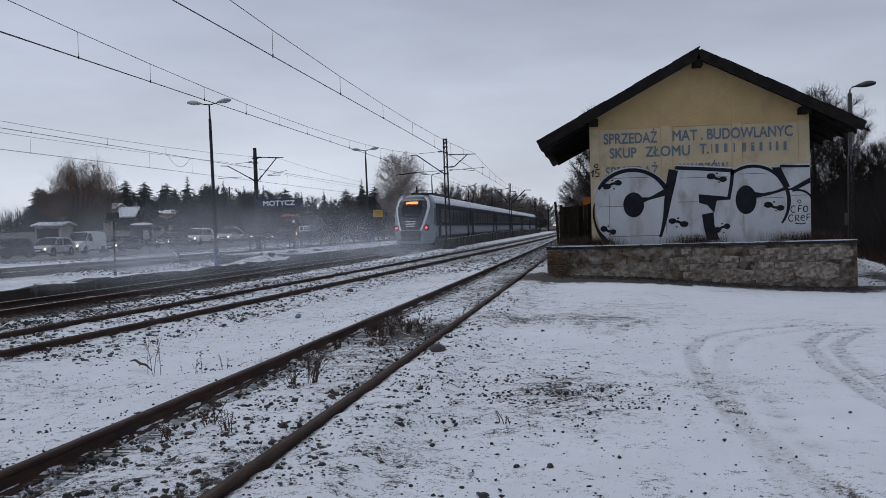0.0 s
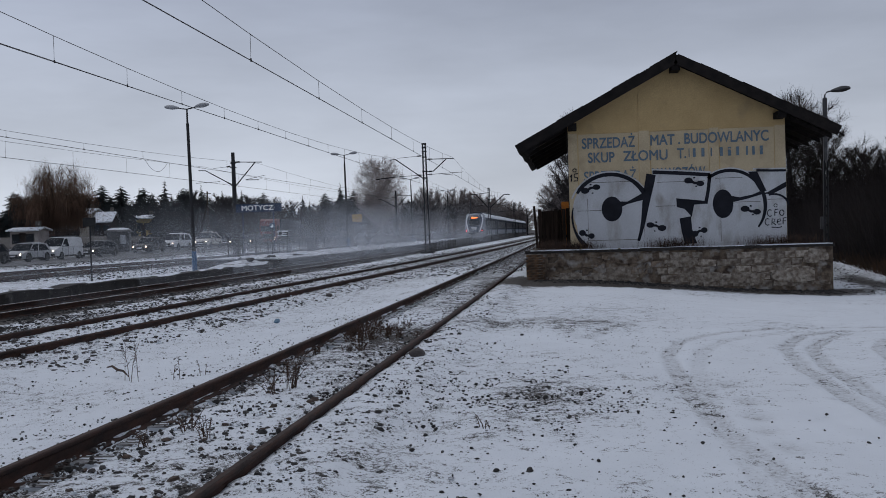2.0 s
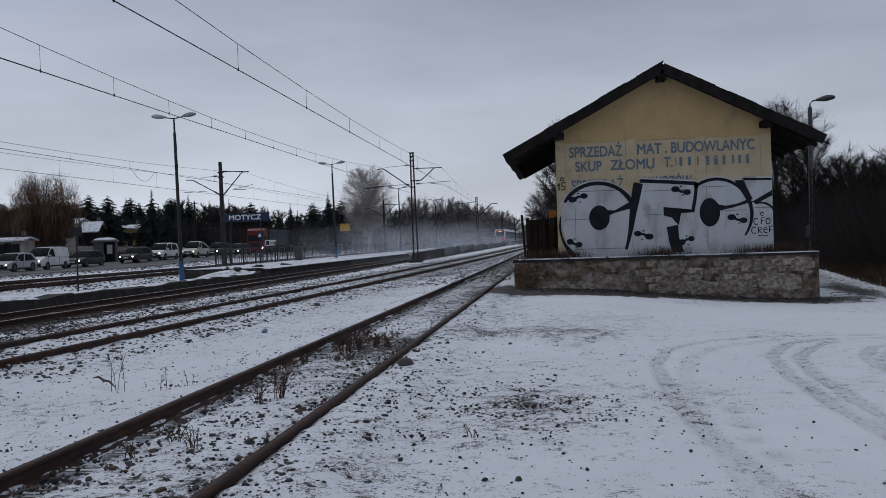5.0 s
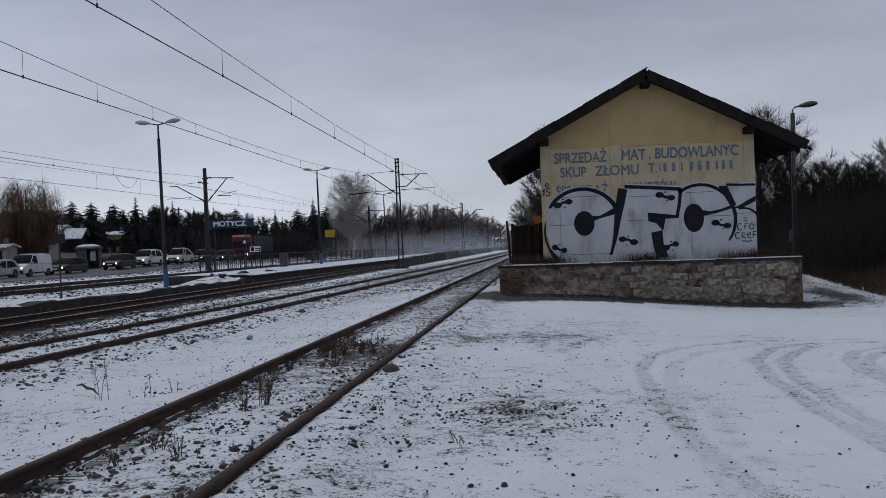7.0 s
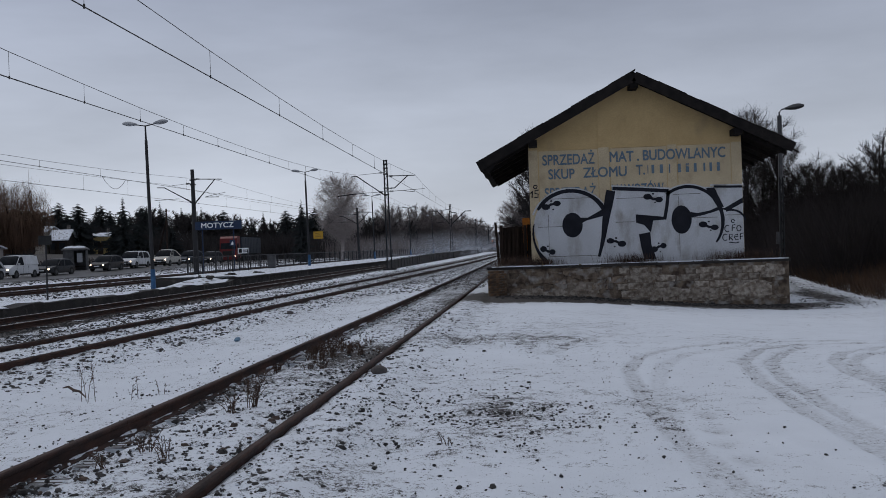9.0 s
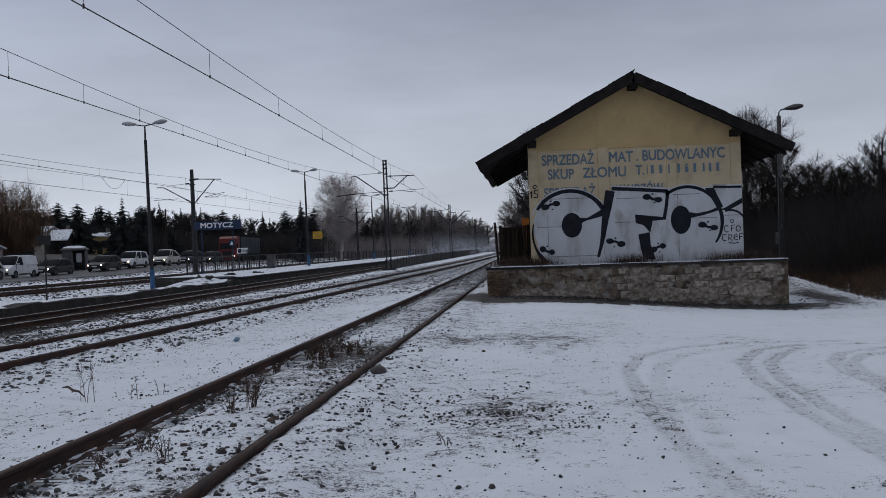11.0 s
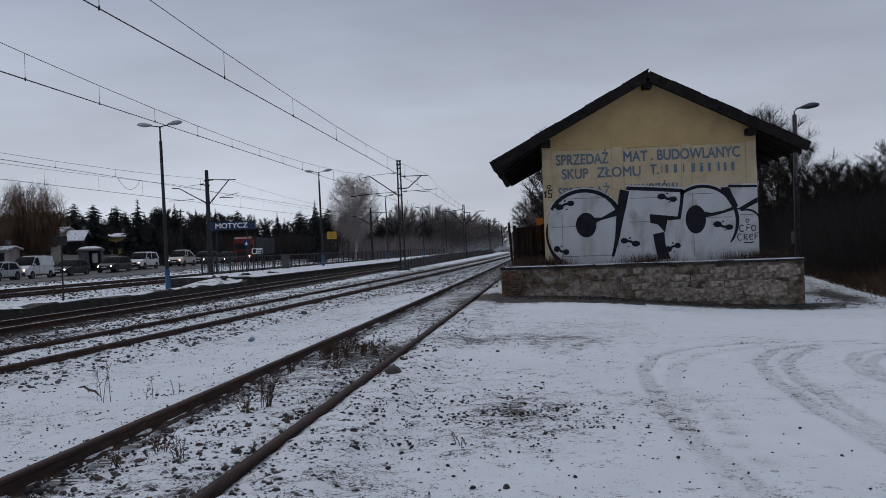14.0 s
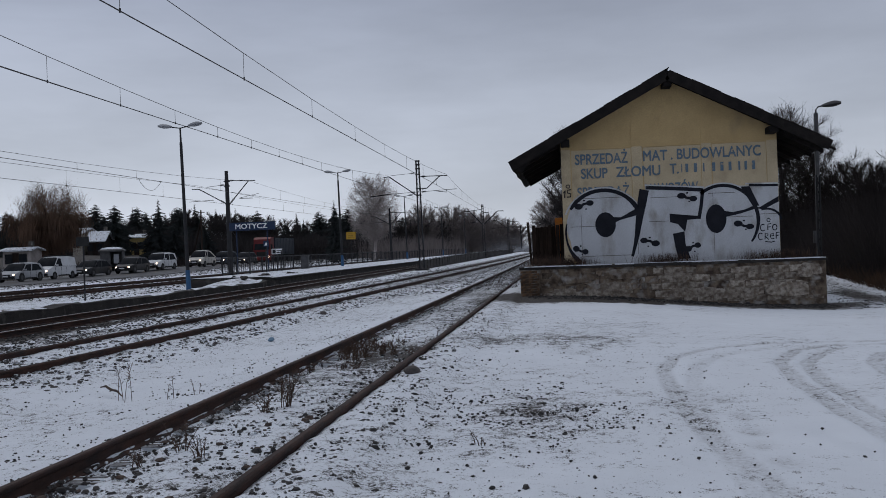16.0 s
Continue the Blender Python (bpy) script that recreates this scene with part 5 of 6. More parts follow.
    panel("destination_display", ((3.24, 0.44), (3.42, 0.41)), M_AMBER, "lit amber destination display", 0.09)
    panel("coupler_cover", ((0.55, 0.62), (0.75, 0.75), (1.15, 0.75), (1.28, 0.66)), M_UNDER, "black coupler cover", 0.06)
    panel("number_bar", ((1.60, 0.3), (1.66, 0.31)), M_SIGNWHITE, "", 0.08)
    panel("number_bar", ((1.75, 0.36), (1.82, 0.36)), M_SIGNWHITE, "", 0.08)
    panel("number_bar", ((1.92, 0.36), (1.98, 0.36)), M_SIGNWHITE, "", 0.08)
    for s in (-1, 1):
        sh = Shape()
        line = [(0.66, 1.30), (0.84, 1.8), (1.0, 2.4), (1.10, 3.0), (1.02, 3.45), (0.80, 3.74)]
        for (xa, za), (xb, zb) in zip(line[:-1], line[1:]):
            sh.loft([[face(s * xa, za, 0.07), face(s * (xa + 0.14), za, 0.05), face(s * (xa + 0.14), za, -0.1), face(s * xa, za, -0.1)], [face(s * xb, zb, 0.07), face(s * (xb + 0.14), zb, 0.05), face(s * (xb + 0.14), zb, -0.1), face(s * xb, zb, -0.1)]])
        part("face_pillar", sh, M_SIGNWHITE, cab_end, "silver white face pillar")
        p = face(s * 1.10, 1.5, 0.06)
        part("lamp_housing", Shape().tube([(p.x, p.y - 0.02, p.z), (p.x, p.y + 0.2, p.z)], [0.18, 0.22], 12), M_BLACK, cab_end)
        part("tail_light", Shape().tube([(p.x, p.y - 0.06, p.z), (p.x, p.y + 0.05, p.z)], [0.075, 0.09], 12), M_REDGLOW, cab_end, "lit red tail light")
        part("side_window", Shape().slab([Vector((s * 1.405, 2.0, 1.75)), Vector((s * 1.41, 3.2, 1.62)), Vector((s * 1.41, 3.2, 3.0)), Vector((s * 1.39, 2.5, 2.95))], (s * 0.03, 0, 0)), M_GLASS, cab_end)
    return train


TRAIN = build_train()


# ---- vehicles queueing on the road ----
def paint(name, c):
    return mat(name, c, tuple(v * 0.85 for v in c), 1.5, 0.4, 0.03, 0.0, spots=tuple(v * 0.65 + 0.008 for v in c), spot_scale=1.2, spot_edge=(0.58, 0.85), spec=0.22)


P_SILVER, P_WHITE, P_DARK = paint("silver_car_paint", (0.36, 0.37, 0.39)), paint("white_van_paint", (0.60, 0.61, 0.63)), paint("dark_car_paint", (0.016, 0.018, 0.022))
P_BLACKBLUE, P_PEARL, P_CREAM, P_BLUE, P_RED = paint("charcoal_car_paint", (0.02, 0.018, 0.019)), paint("pearl_suv_paint", (0.60, 0.61, 0.63)), paint("cream_van_paint", (0.48, 0.46, 0.42)), paint("slate_blue_paint", (0.022, 0.032, 0.048)), paint("red_lorry_paint", (0.13, 0.013, 0.014))


def build_car(x, y, label, body_paint, length, width, height, hood, screen, roof0, roof1, tail, turn=0.0, lit=True, category="car", rack=False):
    """A car facing -y: the bonnet ends at hood, the roof runs from roof0 to roof1 (parts of its length), and tail is the height of the rear deck as a part of the height."""
    car = thing("car" if category == "car" else category.replace(" ", "_"), pose(x, y, lay(x, y), 0, 0, turn), label, category, "queue of vehicles")
    L, W, H = length * 1.08, width * 0.54, height * 1.08
    belt, sill = 0.58 * H, 0.16 * H

    def ring(yy, w, z0, z1):
        return [(-w, yy, z0), (w, yy, z0), (w * 1.0, yy, z0 + (z1 - z0) * 0.55), (w * 0.93, yy, z1 - 0.02), (w * 0.8, yy, z1), (-w * 0.8, yy, z1), (-w * 0.93, yy, z1 - 0.02), (-w, yy, z0 + (z1 - z0) * 0.55)]

    nose, deck = belt * 0.74, max(belt, tail * H)
    rings = [ring(-L / 2, W * 0.70, sill + 0.10, nose * 0.82), ring(-L / 2 + 0.05, W * 0.82, sill + 0.03, nose * 0.95), ring(-L / 2 + 0.16, W * 0.92, sill, nose * 1.04), ring(-L / 2 + 0.45, W * 0.98, sill, belt * 0.88), ring(-L / 2 + hood * L * 0.7, W, sill, belt * 0.96), ring(-L / 2 + hood * L, W, sill, belt), ring(0.1 * L, W, sill, belt * 1.02), ring(L / 2 - 0.5, W, sill, deck), ring(L / 2 - 0.14, W * 0.95, sill + 0.05, deck * 0.97), ring(L / 2 - 0.03, W * 0.88, sill + 0.10, deck * 0.88), ring(L / 2, W * 0.80, sill + 0.14, belt * 0.76)]
    part("body", Shape().loft(rings), body_paint, car, "", True)
    ya, yb = -L / 2 + hood * L, -L / 2 + roof0 * L
    yc, yd = -L / 2 + roof1 * L, L / 2 - 0.10
    crown = 0.035 * H

    def house(yy, grow=0.0, low=None):
        """A section of the glasshouse: pulled in towards the roof, its height along a curved roof line."""
        if yy < yb:
            g = ((yy - ya) / (yb - ya))
            z = belt + (H - crown - belt) * math.sin(g * math.pi / 2) ** 0.9
        elif yy > yc:
            g = (yd - yy) / max(yd - yc, 1e-6)
            z = belt + (H - crown - belt) * math.sin(max(g, 0.0) * math.pi / 2) ** 0.8
        else:
            z = H - crown + crown * math.sin(math.pi * (yy - yb) / (yc - yb))
        z = max(z, belt + 0.01) + grow
        f = (z - belt) / (H - belt)
        wb, wt_ = W * 0.94 + grow, W * (0.94 - 0.20 * f) + grow
        base = belt - 0.03 if low is None else max(z - low, belt - 0.03)
        if low is not None:
            wb = W * (0.94 - 0.20 * (base - belt) / (H - belt)) + grow
        r = min(0.10, 0.5 * (z - base))
        return [(-wb, yy, base), (-wt_ - 0.01, yy, z - r), (-wt_ + 0.03, yy, z - 0.35 * r), (-wt_ + 0.14, yy, z), (wt_ - 0.14, yy, z), (wt_ - 0.03, yy, z - 0.35 * r), (wt_ + 0.01, yy, z - r), (wb, yy, base)]

    stations = list(np.linspace(ya + 0.02, yb, 6)) + list(np.linspace(yb, yc, 5))[1:] + list(np.linspace(yc, yd - 0.01, 6))[1:]
    part("glasshouse", Shape().loft([house(y_) for y_ in stations]), M_CARGLASS, car, "dark car windows", True)
    part("roof", Shape().loft([house(y_, 0.012, 0.13) for y_ in np.linspace(yb - 0.05, yc + 0.08, 8)]), body_paint, car, "", True)
    van = category == "van"
    for s in (-1, 1):
        # pillars from belt to roof; a van is closed behind the front doors
        spots_ = [(ya + 0.02, yb + 0.02, 0.09), (ya + 0.50 * (yc - ya), yb + 0.45 * (yc - yb), 0.10), (yd - 0.28, yc - 0.02, 0.30)]
        if van:
            spots_ = [(ya + 0.02, yb + 0.02, 0.10), (ya + 0.36 * (yd - ya), ya + 0.36 * (yd - ya), yd - ya - 0.36 * (yd - ya) - 0.02)]
        for y0_, y1_, w_ in spots_:
            lo_, hi_ = W * 0.95, W * 0.755
            part("pillar", Shape().slab([Vector((s * lo_, y0_, belt - 0.02)), Vector((s * lo_, y0_ + w_, belt - 0.02)), Vector((s * hi_, y1_ + w_, H - crown - 0.02)), Vector((s * hi_, y1_, H - crown - 0.02))], (s * 0.022, 0, 0)), body_paint, car)
        part("mirror", Shape().box(min(s * W * 0.97, s * (W + 0.16)), max(s * W * 0.97, s * (W + 0.16)), ya + 0.25, ya + 0.38, belt, belt + 0.15, c=0.02), body_paint, car)
        q = -L / 2
        lamp = part("headlight_housing", Shape().loft([[(s * W * a, q + d, z) for a, d, z in ring_] for ring_ in (((0.50, 0.0, nose * 0.78), (0.84, 0.12, nose * 0.84), (0.90, 0.28, nose * 1.0), (0.56, 0.10, nose * 0.95)), ((0.50, 0.14, nose * 0.78), (0.84, 0.26, nose * 0.84), (0.90, 0.40, nose * 1.0), (0.56, 0.24, nose * 0.95)))]), M_LAMP, car, "clear headlight housing")
        part("headlight", Shape().tube([(s * W * 0.70, q + 0.01, nose * 0.88), (s * W * 0.70, q + 0.2, nose * 0.88)], [0.075, 0.09], 10), M_HEAD if lit else M_LAMP, lamp, "lit headlight" if lit else "")
        for yy in (ya + 0.12, ya + 1.12, ya + 2.0):
            if yy < L / 2 - 1.0:
                part("door_seam", Shape().box(min(s * W * 0.99, s * (W + 0.004)), max(s * W * 0.99, s * (W + 0.004)), yy, yy + 0.018, sill + 0.08, belt - 0.1), M_BLACK, car)
        part("sill_trim", Shape().box(min(s * W * 0.96, s * (W + 0.008)), max(s * W * 0.96, s * (W + 0.008)), -L / 2 + 0.3 * L, L / 2 - 0.3 * L, sill - 0.03, sill + 0.08), M_BLACK, car)
        for yw in (-L / 2 + 0.19 * L, L / 2 - 0.19 * L):
            rr = (0.225 * H if H < 1.7 else 0.33) + 0.05
            part("wheel_arch", Shape().tube([(s * (W - 0.1), yw, rr - 0.05), (s * (W + 0.006), yw, rr - 0.05)], rr, 14), M_BLACK, car)
    wt_ = W * 0.74
    part("grille", Shape().box(-W * 0.45, W * 0.45, -L / 2 - 0.025, -L / 2 + 0.03, belt * 0.52, belt * 0.68, c=0.01), M_BLACK, car)
    part("bumper", Shape().box(-W * 0.82, W * 0.82, -L / 2 - 0.05, -L / 2 + 0.1, sill + 0.03, sill + 0.22, c=0.03), M_BLACK, car)
    part("plate_bar", Shape().box(-0.26, 0.26, -L / 2 - 0.062, -L / 2 - 0.05, sill + 0.18, sill + 0.29), M_SIGNWHITE, car)
    r = 0.225 * H if H < 1.7 else 0.33
    for yw in (-L / 2 + 0.19 * L, L / 2 - 0.19 * L):
        for s in (-1, 1):
            wheel = part("wheel", Shape().tube([(s * (W - 0.2), yw, r), (s * (W + 0.01), yw, r)], r, 14), M_RUBBER, car)
            part("rim", Shape().tube([(s * (W + 0.005), yw, r), (s * (W + 0.02), yw, r)], [r * 0.6, r * 0.5], 10), M_STEEL, wheel)
    if rack:
        for yr in (yb + 0.3, (yb + yc) / 2, yc - 0.3):
            part("roof_bar", Shape().box(-wt_, wt_, yr, yr + 0.06, H + 0.06, H + 0.1), M_BLACK, car)
        for s in (-1, 1):
            part("rack_rail", Shape().box(s * wt_ * 0.85 - 0.02, s * wt_ * 0.85 + 0.02, yb + 0.2, yc - 0.1, H, H + 0.12), M_BLACK, car)
    return car


build_car(-44.6, 66.6, "dark hatchback waiting at the head of the queue", P_BLACKBLUE, 4.3, 1.8, 1.5, 0.24, 0, 0.44, 0.8, 0.6)
build_car(-45.6, 74.4, "silver hatchback with lit headlights in the queue", P_SILVER, 4.06, 1.75, 1.46, 0.22, 0, 0.42, 0.82, 0.6)
build_car(-46.1, 80.4, "white panel van with roof rack and lit headlights", P_WHITE, 4.5, 1.85, 1.88, 0.19, 0, 0.38, 0.97, 0.6, category="van", rack=True)
build_car(-45.9, 87.0, "dark estate car with one bright headlight", P_DARK, 4.5, 1.78, 1.45, 0.25, 0, 0.45, 0.8, 0.6)
CAR_CREEP_A = build_car(-44.1, 94.3, "charcoal hatchback with lit headlights creeping forward", P_BLACKBLUE, 4.2, 1.76, 1.46, 0.24, 0, 0.44, 0.82, 0.6)
CAR_CREEP_B = build_car(-43.7, 100.0, "pearl white sport utility car with lit headlights", P_PEARL, 4.5, 1.86, 1.68, 0.25, 0, 0.42, 0.88, 0.6)
build_car(-42.8, 107.2, "cream utility van with a blue load behind", P_CREAM, 4.2, 1.75, 1.75, 0.2, 0, 0.4, 0.62, 0.55)
build_car(-43.6, 117, "slate blue car with lit headlights", P_BLUE, 4.4, 1.8, 1.6, 0.24, 0, 0.42, 0.85, 0.6)
build_car(-43.0, 123, "dark car with a bright headlight before the lorry", P_DARK, 4.3, 1.76, 1.45, 0.24, 0, 0.44, 0.82, 0.6)


def build_lorry(x, y):
    lorry = thing("lorry", pose(x, y, lay(x, y), 0, 0, 4), "red tractor unit hauling a dark tarpaulin trailer", "lorry", "queue of vehicles")
    cab_ = part("cab", Shape().loft([[(-1.22, a, z), (1.22, a, z), (1.22, 2.2, z), (-1.22, 2.2, z)] for z, a in ((0.55, -0.05), (1.6, 0.0), (2.6, 0.12), (3.35, 0.3), (3.65, 0.8))]), P_RED, lorry, "red lorry cab")
    part("windscreen", Shape().slab([Vector((-1.1, -0.01, 1.85)), Vector((1.1, -0.01, 1.85)), Vector((1.05, 0.13, 2.7)), Vector((-1.05, 0.13, 2.7))], (0, 0.05, 0)), M_GLASS, cab_)
    for s in (-1, 1):
        part("side_window", Shape().box(min(s * 1.2, s * 1.235), max(s * 1.2, s * 1.235), 0.4, 1.2, 1.9, 2.6), M_GLASS, cab_)
        part("headlight", Shape().tube([(s * 0.9, -0.1, 0.85), (s * 0.9, 0.1, 0.85)], 0.16, 10), M_HEAD, cab_, "lit headlight")
        part("mirror", Shape().box(min(s * 1.25, s * 1.5), max(s * 1.25, s * 1.5), 0.1, 0.2, 1.9, 2.6, c=0.02), M_BLACK, cab_)
    part("grille", Shape().box(-0.8, 0.8, -0.06, 0.02, 0.95, 1.55, c=0.02), M_BLACK, cab_)
    part("bumper", Shape().box(-1.2, 1.2, -0.12, 0.3, 0.35, 0.7, c=0.05), P_RED, cab_)
    trailer = part("trailer", Shape().box(-1.25, 1.25, 2.9, 15.5, 1.15, 3.55, c=0.05), P_BLUE, lorry, "dark blue tarpaulin trailer")
    for k in range(12):
        part("tarpaulin_rib", Shape().box(1.245, 1.275, 3.3 + k, 3.36 + k, 1.2, 3.5), P_DARK, trailer)
    part("chassis", Shape().box(-0.5, 0.5, 0.4, 15.2, 0.7, 1.15), M_UNDER, lorry)
    for yw in (1.0, 4.2, 11.5, 12.8, 14.1):
        for s in (-1, 1):
            part("wheel", Shape().tube([(s * 0.9, yw, 0.5), (s * 1.22, yw, 0.5)], 0.5, 14), M_RUBBER, lorry)


build_lorry(-43.3, 131)


def build_utility_pole(x, y, h, label):
    pole = thing("utility_pole", pose(x, y, float(level(x, y)) - 0.1), label, "utility pole")
    part("shaft", Shape().tube([(0, 0, 0), (0, 0, h)], [0.15, 0.10], 8), M_WOOD, pole)
    part("brace", Shape().tube([(-1.7, 0, 0), (-0.05, 0, h * 0.8)], [0.13, 0.09], 8), M_WOOD, pole)
    part("crossbar", Shape().box(-0.5, 0.5, -0.05, 0.05, h - 0.35, h - 0.25), M_WOOD, pole)


build_utility_pole(-48.6, 122, 7.6, "dark braced wooden utility pole behind the road")
crossing = build_post_sign("crossing_sign", -31.9, 98, 0.0, 3.0, 0.62, 0.62, M_SIGNBLUE, "blue square pedestrian crossing sign")
part("triangle", Shape().slab([Vector((-0.2, -0.026, 2.5)), Vector((0.2, -0.026, 2.5)), Vector((0.0, -0.026, 2.88))], (0, 0.005, 0)), M_SIGNWHITE, crossing)


def build_signal(x, y, label):
    signal = thing("track_signal", pose(x, y, -0.2), label, "railway signal", "track signals")
    part("post", Shape().tube([(0, 0, 0), (0, 0, 3.4)], 0.07, 8), M_MAST, signal)
    part("lamp_box", Shape().box(-0.22, 0.22, -0.12, 0.12, 2.7, 3.5, c=0.04), M_BLACK, signal)
    part("lens", Shape().tube([(0, -0.14, 3.2), (0, -0.11, 3.2)], 0.09, 10), M_SIGNWHITE, signal)


build_signal(-9.4, 236, "small dark signal post beside the line")
build_signal(-8.9, 228, "small dark signal post beside the line")
for x, y, r in ((-15.6, 44.6, 0.2), (-15.9, 48.5, 0.26), (-15.5, 52.0, 0.22), (-16.9, 46.5, 0.16)):
    lump = Shape()
    for _ in range(5):
        lump.stone(x + random.gauss(0, r * 0.5), y + random.gauss(0, r * 0.5), 0.3 + random.uniform(0, 0.08), r * random.uniform(0.6, 1.0), 0.6)
    tagged(part("rubble_pile", lump, M_DARKCONC), "dark broken concrete on the snowy platform end", "rubble", "rubble piles")


# ---- houses and the bus shelter beyond the road ----
def build_house(name, x, y, w, d, h, ridge, wall, label, turn=0.0, roof_mat=None):
    z = float(level(x, y)) - 0.3
    house = thing(name, pose(x, y, z, 0, 0, turn), label, "house")
    part("wall", Shape().slab([Vector((-w / 2, 0, 0)), Vector((w / 2, 0, 0)), Vector((w / 2, 0, h)), Vector((0, 0, h)), Vector((-w / 2, 0, h))], (0, d, 0)), wall, house)
    roof_ = Shape()
    o = 0.35
    roof_.loft([[(-w / 2 - o, -o, h), (w / 2 + o, -o, h), (w / 2 + o, d / 2, h + ridge), (-w / 2 - o, d / 2, h + ridge)], [(-w / 2 - o, -o, h + 0.18), (w / 2 + o, -o, h + 0.18), (w / 2 + o, d / 2, h + ridge + 0.18), (-w / 2 - o, d / 2, h + ridge + 0.18)]])
    roof_.loft([[(-w / 2 - o, d / 2, h + ridge), (w / 2 + o, d / 2, h + ridge), (w / 2 + o, d + o, h), (-w / 2 - o, d + o, h)], [(-w / 2 - o, d / 2, h + ridge + 0.18), (w / 2 + o, d / 2, h + ridge + 0.18), (w / 2 + o, d + o, h + 0.18), (-w / 2 - o, d + o, h + 0.18)]])
    part("roof", roof_, roof_mat or M_SNOW, house, "snow-covered roof")
    for s in (-1, 1):
        part("gable", Shape().slab([Vector((s * (w / 2 - 0.1), 0, h)), Vector((s * (w / 2 - 0.1), d, h)), Vector((s * (w / 2 - 0.1), d / 2, h + ridge))], (s * 0.1, 0, 0)), wall, house)
    for k in (-0.28, 0.22):
        win = part("window", Shape().box(k * w - 0.5, k * w + 0.5, -0.03, 0.05, h * 0.42, h * 0.42 + 1.1), M_GLASS, house)
        part("frame", Shape().box(k * w - 0.58, k * w + 0.58, -0.02, 0.04, h * 0.42 - 0.08, h * 0.42 + 1.18), M_WOOD if wall == M_BARK else M_CONCRETE, win)
    part("door", Shape().box(-0.05 * w - 0.45, -0.05 * w + 0.45, -0.03, 0.05, 0.3, 2.3), M_WOOD, house)
    part("chimney", Shape().box(0.2 * w, 0.2 * w + 0.5, d * 0.55, d * 0.55 + 0.5, h + ridge * 0.6, h + ridge + 0.9), M_CONCRETE, house)
    return house


M_CREAMWALL = mat("cream_house_render", (0.42, 0.39, 0.33), (0.34, 0.31, 0.27), 1, 0.9, 0.2)
M_OCHREWALL = mat("yellow_house_render", (0.45, 0.34, 0.14), (0.38, 0.28, 0.12), 1, 0.9, 0.2)
M_GREYWALL = mat("grey_hut_render", (0.36, 0.325, 0.31), (0.27, 0.24, 0.23), 1, 0.9, 0.3)
build_house("hut", -66.0, 107, 3.6, 2.5, 2.5, 0.35, M_GREYWALL, "pale rendered trackside hut with flat snowy roof", 0)
build_house("house", -82.7, 150, 4.2, 6, 3.9, 0.9, M_CREAMWALL, "cream house half hidden by a willow", 5)
build_house("house", -78.3, 150, 2.8, 4.5, 2.5, 1.7, M_BARK, "dark timber house with snow-covered roof", 8)
build_house("house", -75.7, 160, 2.6, 4, 3.3, 0.6, M_OCHREWALL, "yellow house among dark conifers", 12)
build_house("house", -70.0, 182, 5, 6, 3.0, 2.2, M_GREYWALL, "distant house with snow on its roof", 0)


def build_shelter():
    x, y = -49.9, 99
    sh = thing("bus_shelter", pose(x, y, float(level(x, y)), 0, 0, 18), "small dark grey bus shelter with snow on its roof", "bus shelter")
    for a, b in ((-1.2, -1.1), (1.1, 1.2)):
        part("side_panel", Shape().box(a, b, 0, 1.5, 0, 2.2), M_STEEL, sh)
    part("back_panel", Shape().box(-1.1, 1.1, 1.4, 1.5, 0, 2.2), M_STEEL, sh)
    part("front_panel", Shape().box(-1.1, -0.1, 0, 0.06, 0, 2.2), M_STEEL, sh)
    part("notice_panel", Shape().box(0.25, 0.8, -0.03, 0.0, 0.9, 1.9), M_LAMP, sh)
    part("roof", Shape().loft([[(-w, -d, z), (w, -d, z), (w, 1.5 + d, z), (-w, 1.5 + d, z)] for w, d, z in ((1.35, 0.2, 2.2), (1.35, 0.2, 2.34), (1.05, -0.1, 2.56), (0.5, -0.4, 2.66))]), M_STEEL, sh)
    part("snow_cap", Shape().loft([[(-w, -d, z), (w, -d, z), (w, 1.5 + d, z), (-w, 1.5 + d, z)] for w, d, z in ((1.3, 0.15, 2.35), (1.0, -0.12, 2.6), (0.5, -0.4, 2.71))]), M_SNOW, sh)
    part("bench", Shape().box(-0.9, 0.9, 1.0, 1.38, 0.42, 0.48), M_WOOD, sh)


build_shelter()


# ---- trees ----
def grow(trunk, crown, p, d, length, radius, depth, rng, spread, droop, twig):
    """One limb and what grows from it."""
    pts, rad = [p], [radius]
    n = 3
    for k in range(n):
        d = (d + Vector((rng.uniform(-1, 1), rng.uniform(-1, 1), rng.uniform(-1, 1))) * 0.16 + Vector((0, 0, -droop if depth < 2 else 0.06))).normalized()
        p = p + d * length / n
        pts.append(p)
        rad.append(radius * (1 - 0.55 * (k + 1) / n))
    if depth > 1:
        trunk.tube(pts, rad, 5 if depth > 2 else 3, False)
    else:
        for a, b, r in zip(pts[:-1], pts[1:], rad):
            s = Vector((-(b - a).y, (b - a).x, 0.001)).normalized() * max(r, twig)
            t = (b - a).normalized().cross(s)
            crown.add([a - s, a + s, b], [(0, 1, 2)])
            crown.add([a - t, a + t, b], [(0, 1, 2)])
    if depth == 0:
        return
    kids = 4 if depth > 2 else (6 if depth == 2 else 9)
    for k in range(kids):
        f = rng.uniform(0.3, 1.0)
        i = min(int(f * n), n - 1)
        q = pts[i].lerp(pts[i + 1], f * n - i)
        side = Vector((rng.uniform(-1, 1), rng.uniform(-1, 1), rng.uniform(-0.2, 0.9))).normalized()
        e = (d * (1 - spread) + side * spread).normalized()
        grow(trunk, crown, q, e, length * rng.uniform(0.5, 0.72), radius * 0.5, depth - 1, rng, spread, droop, twig)


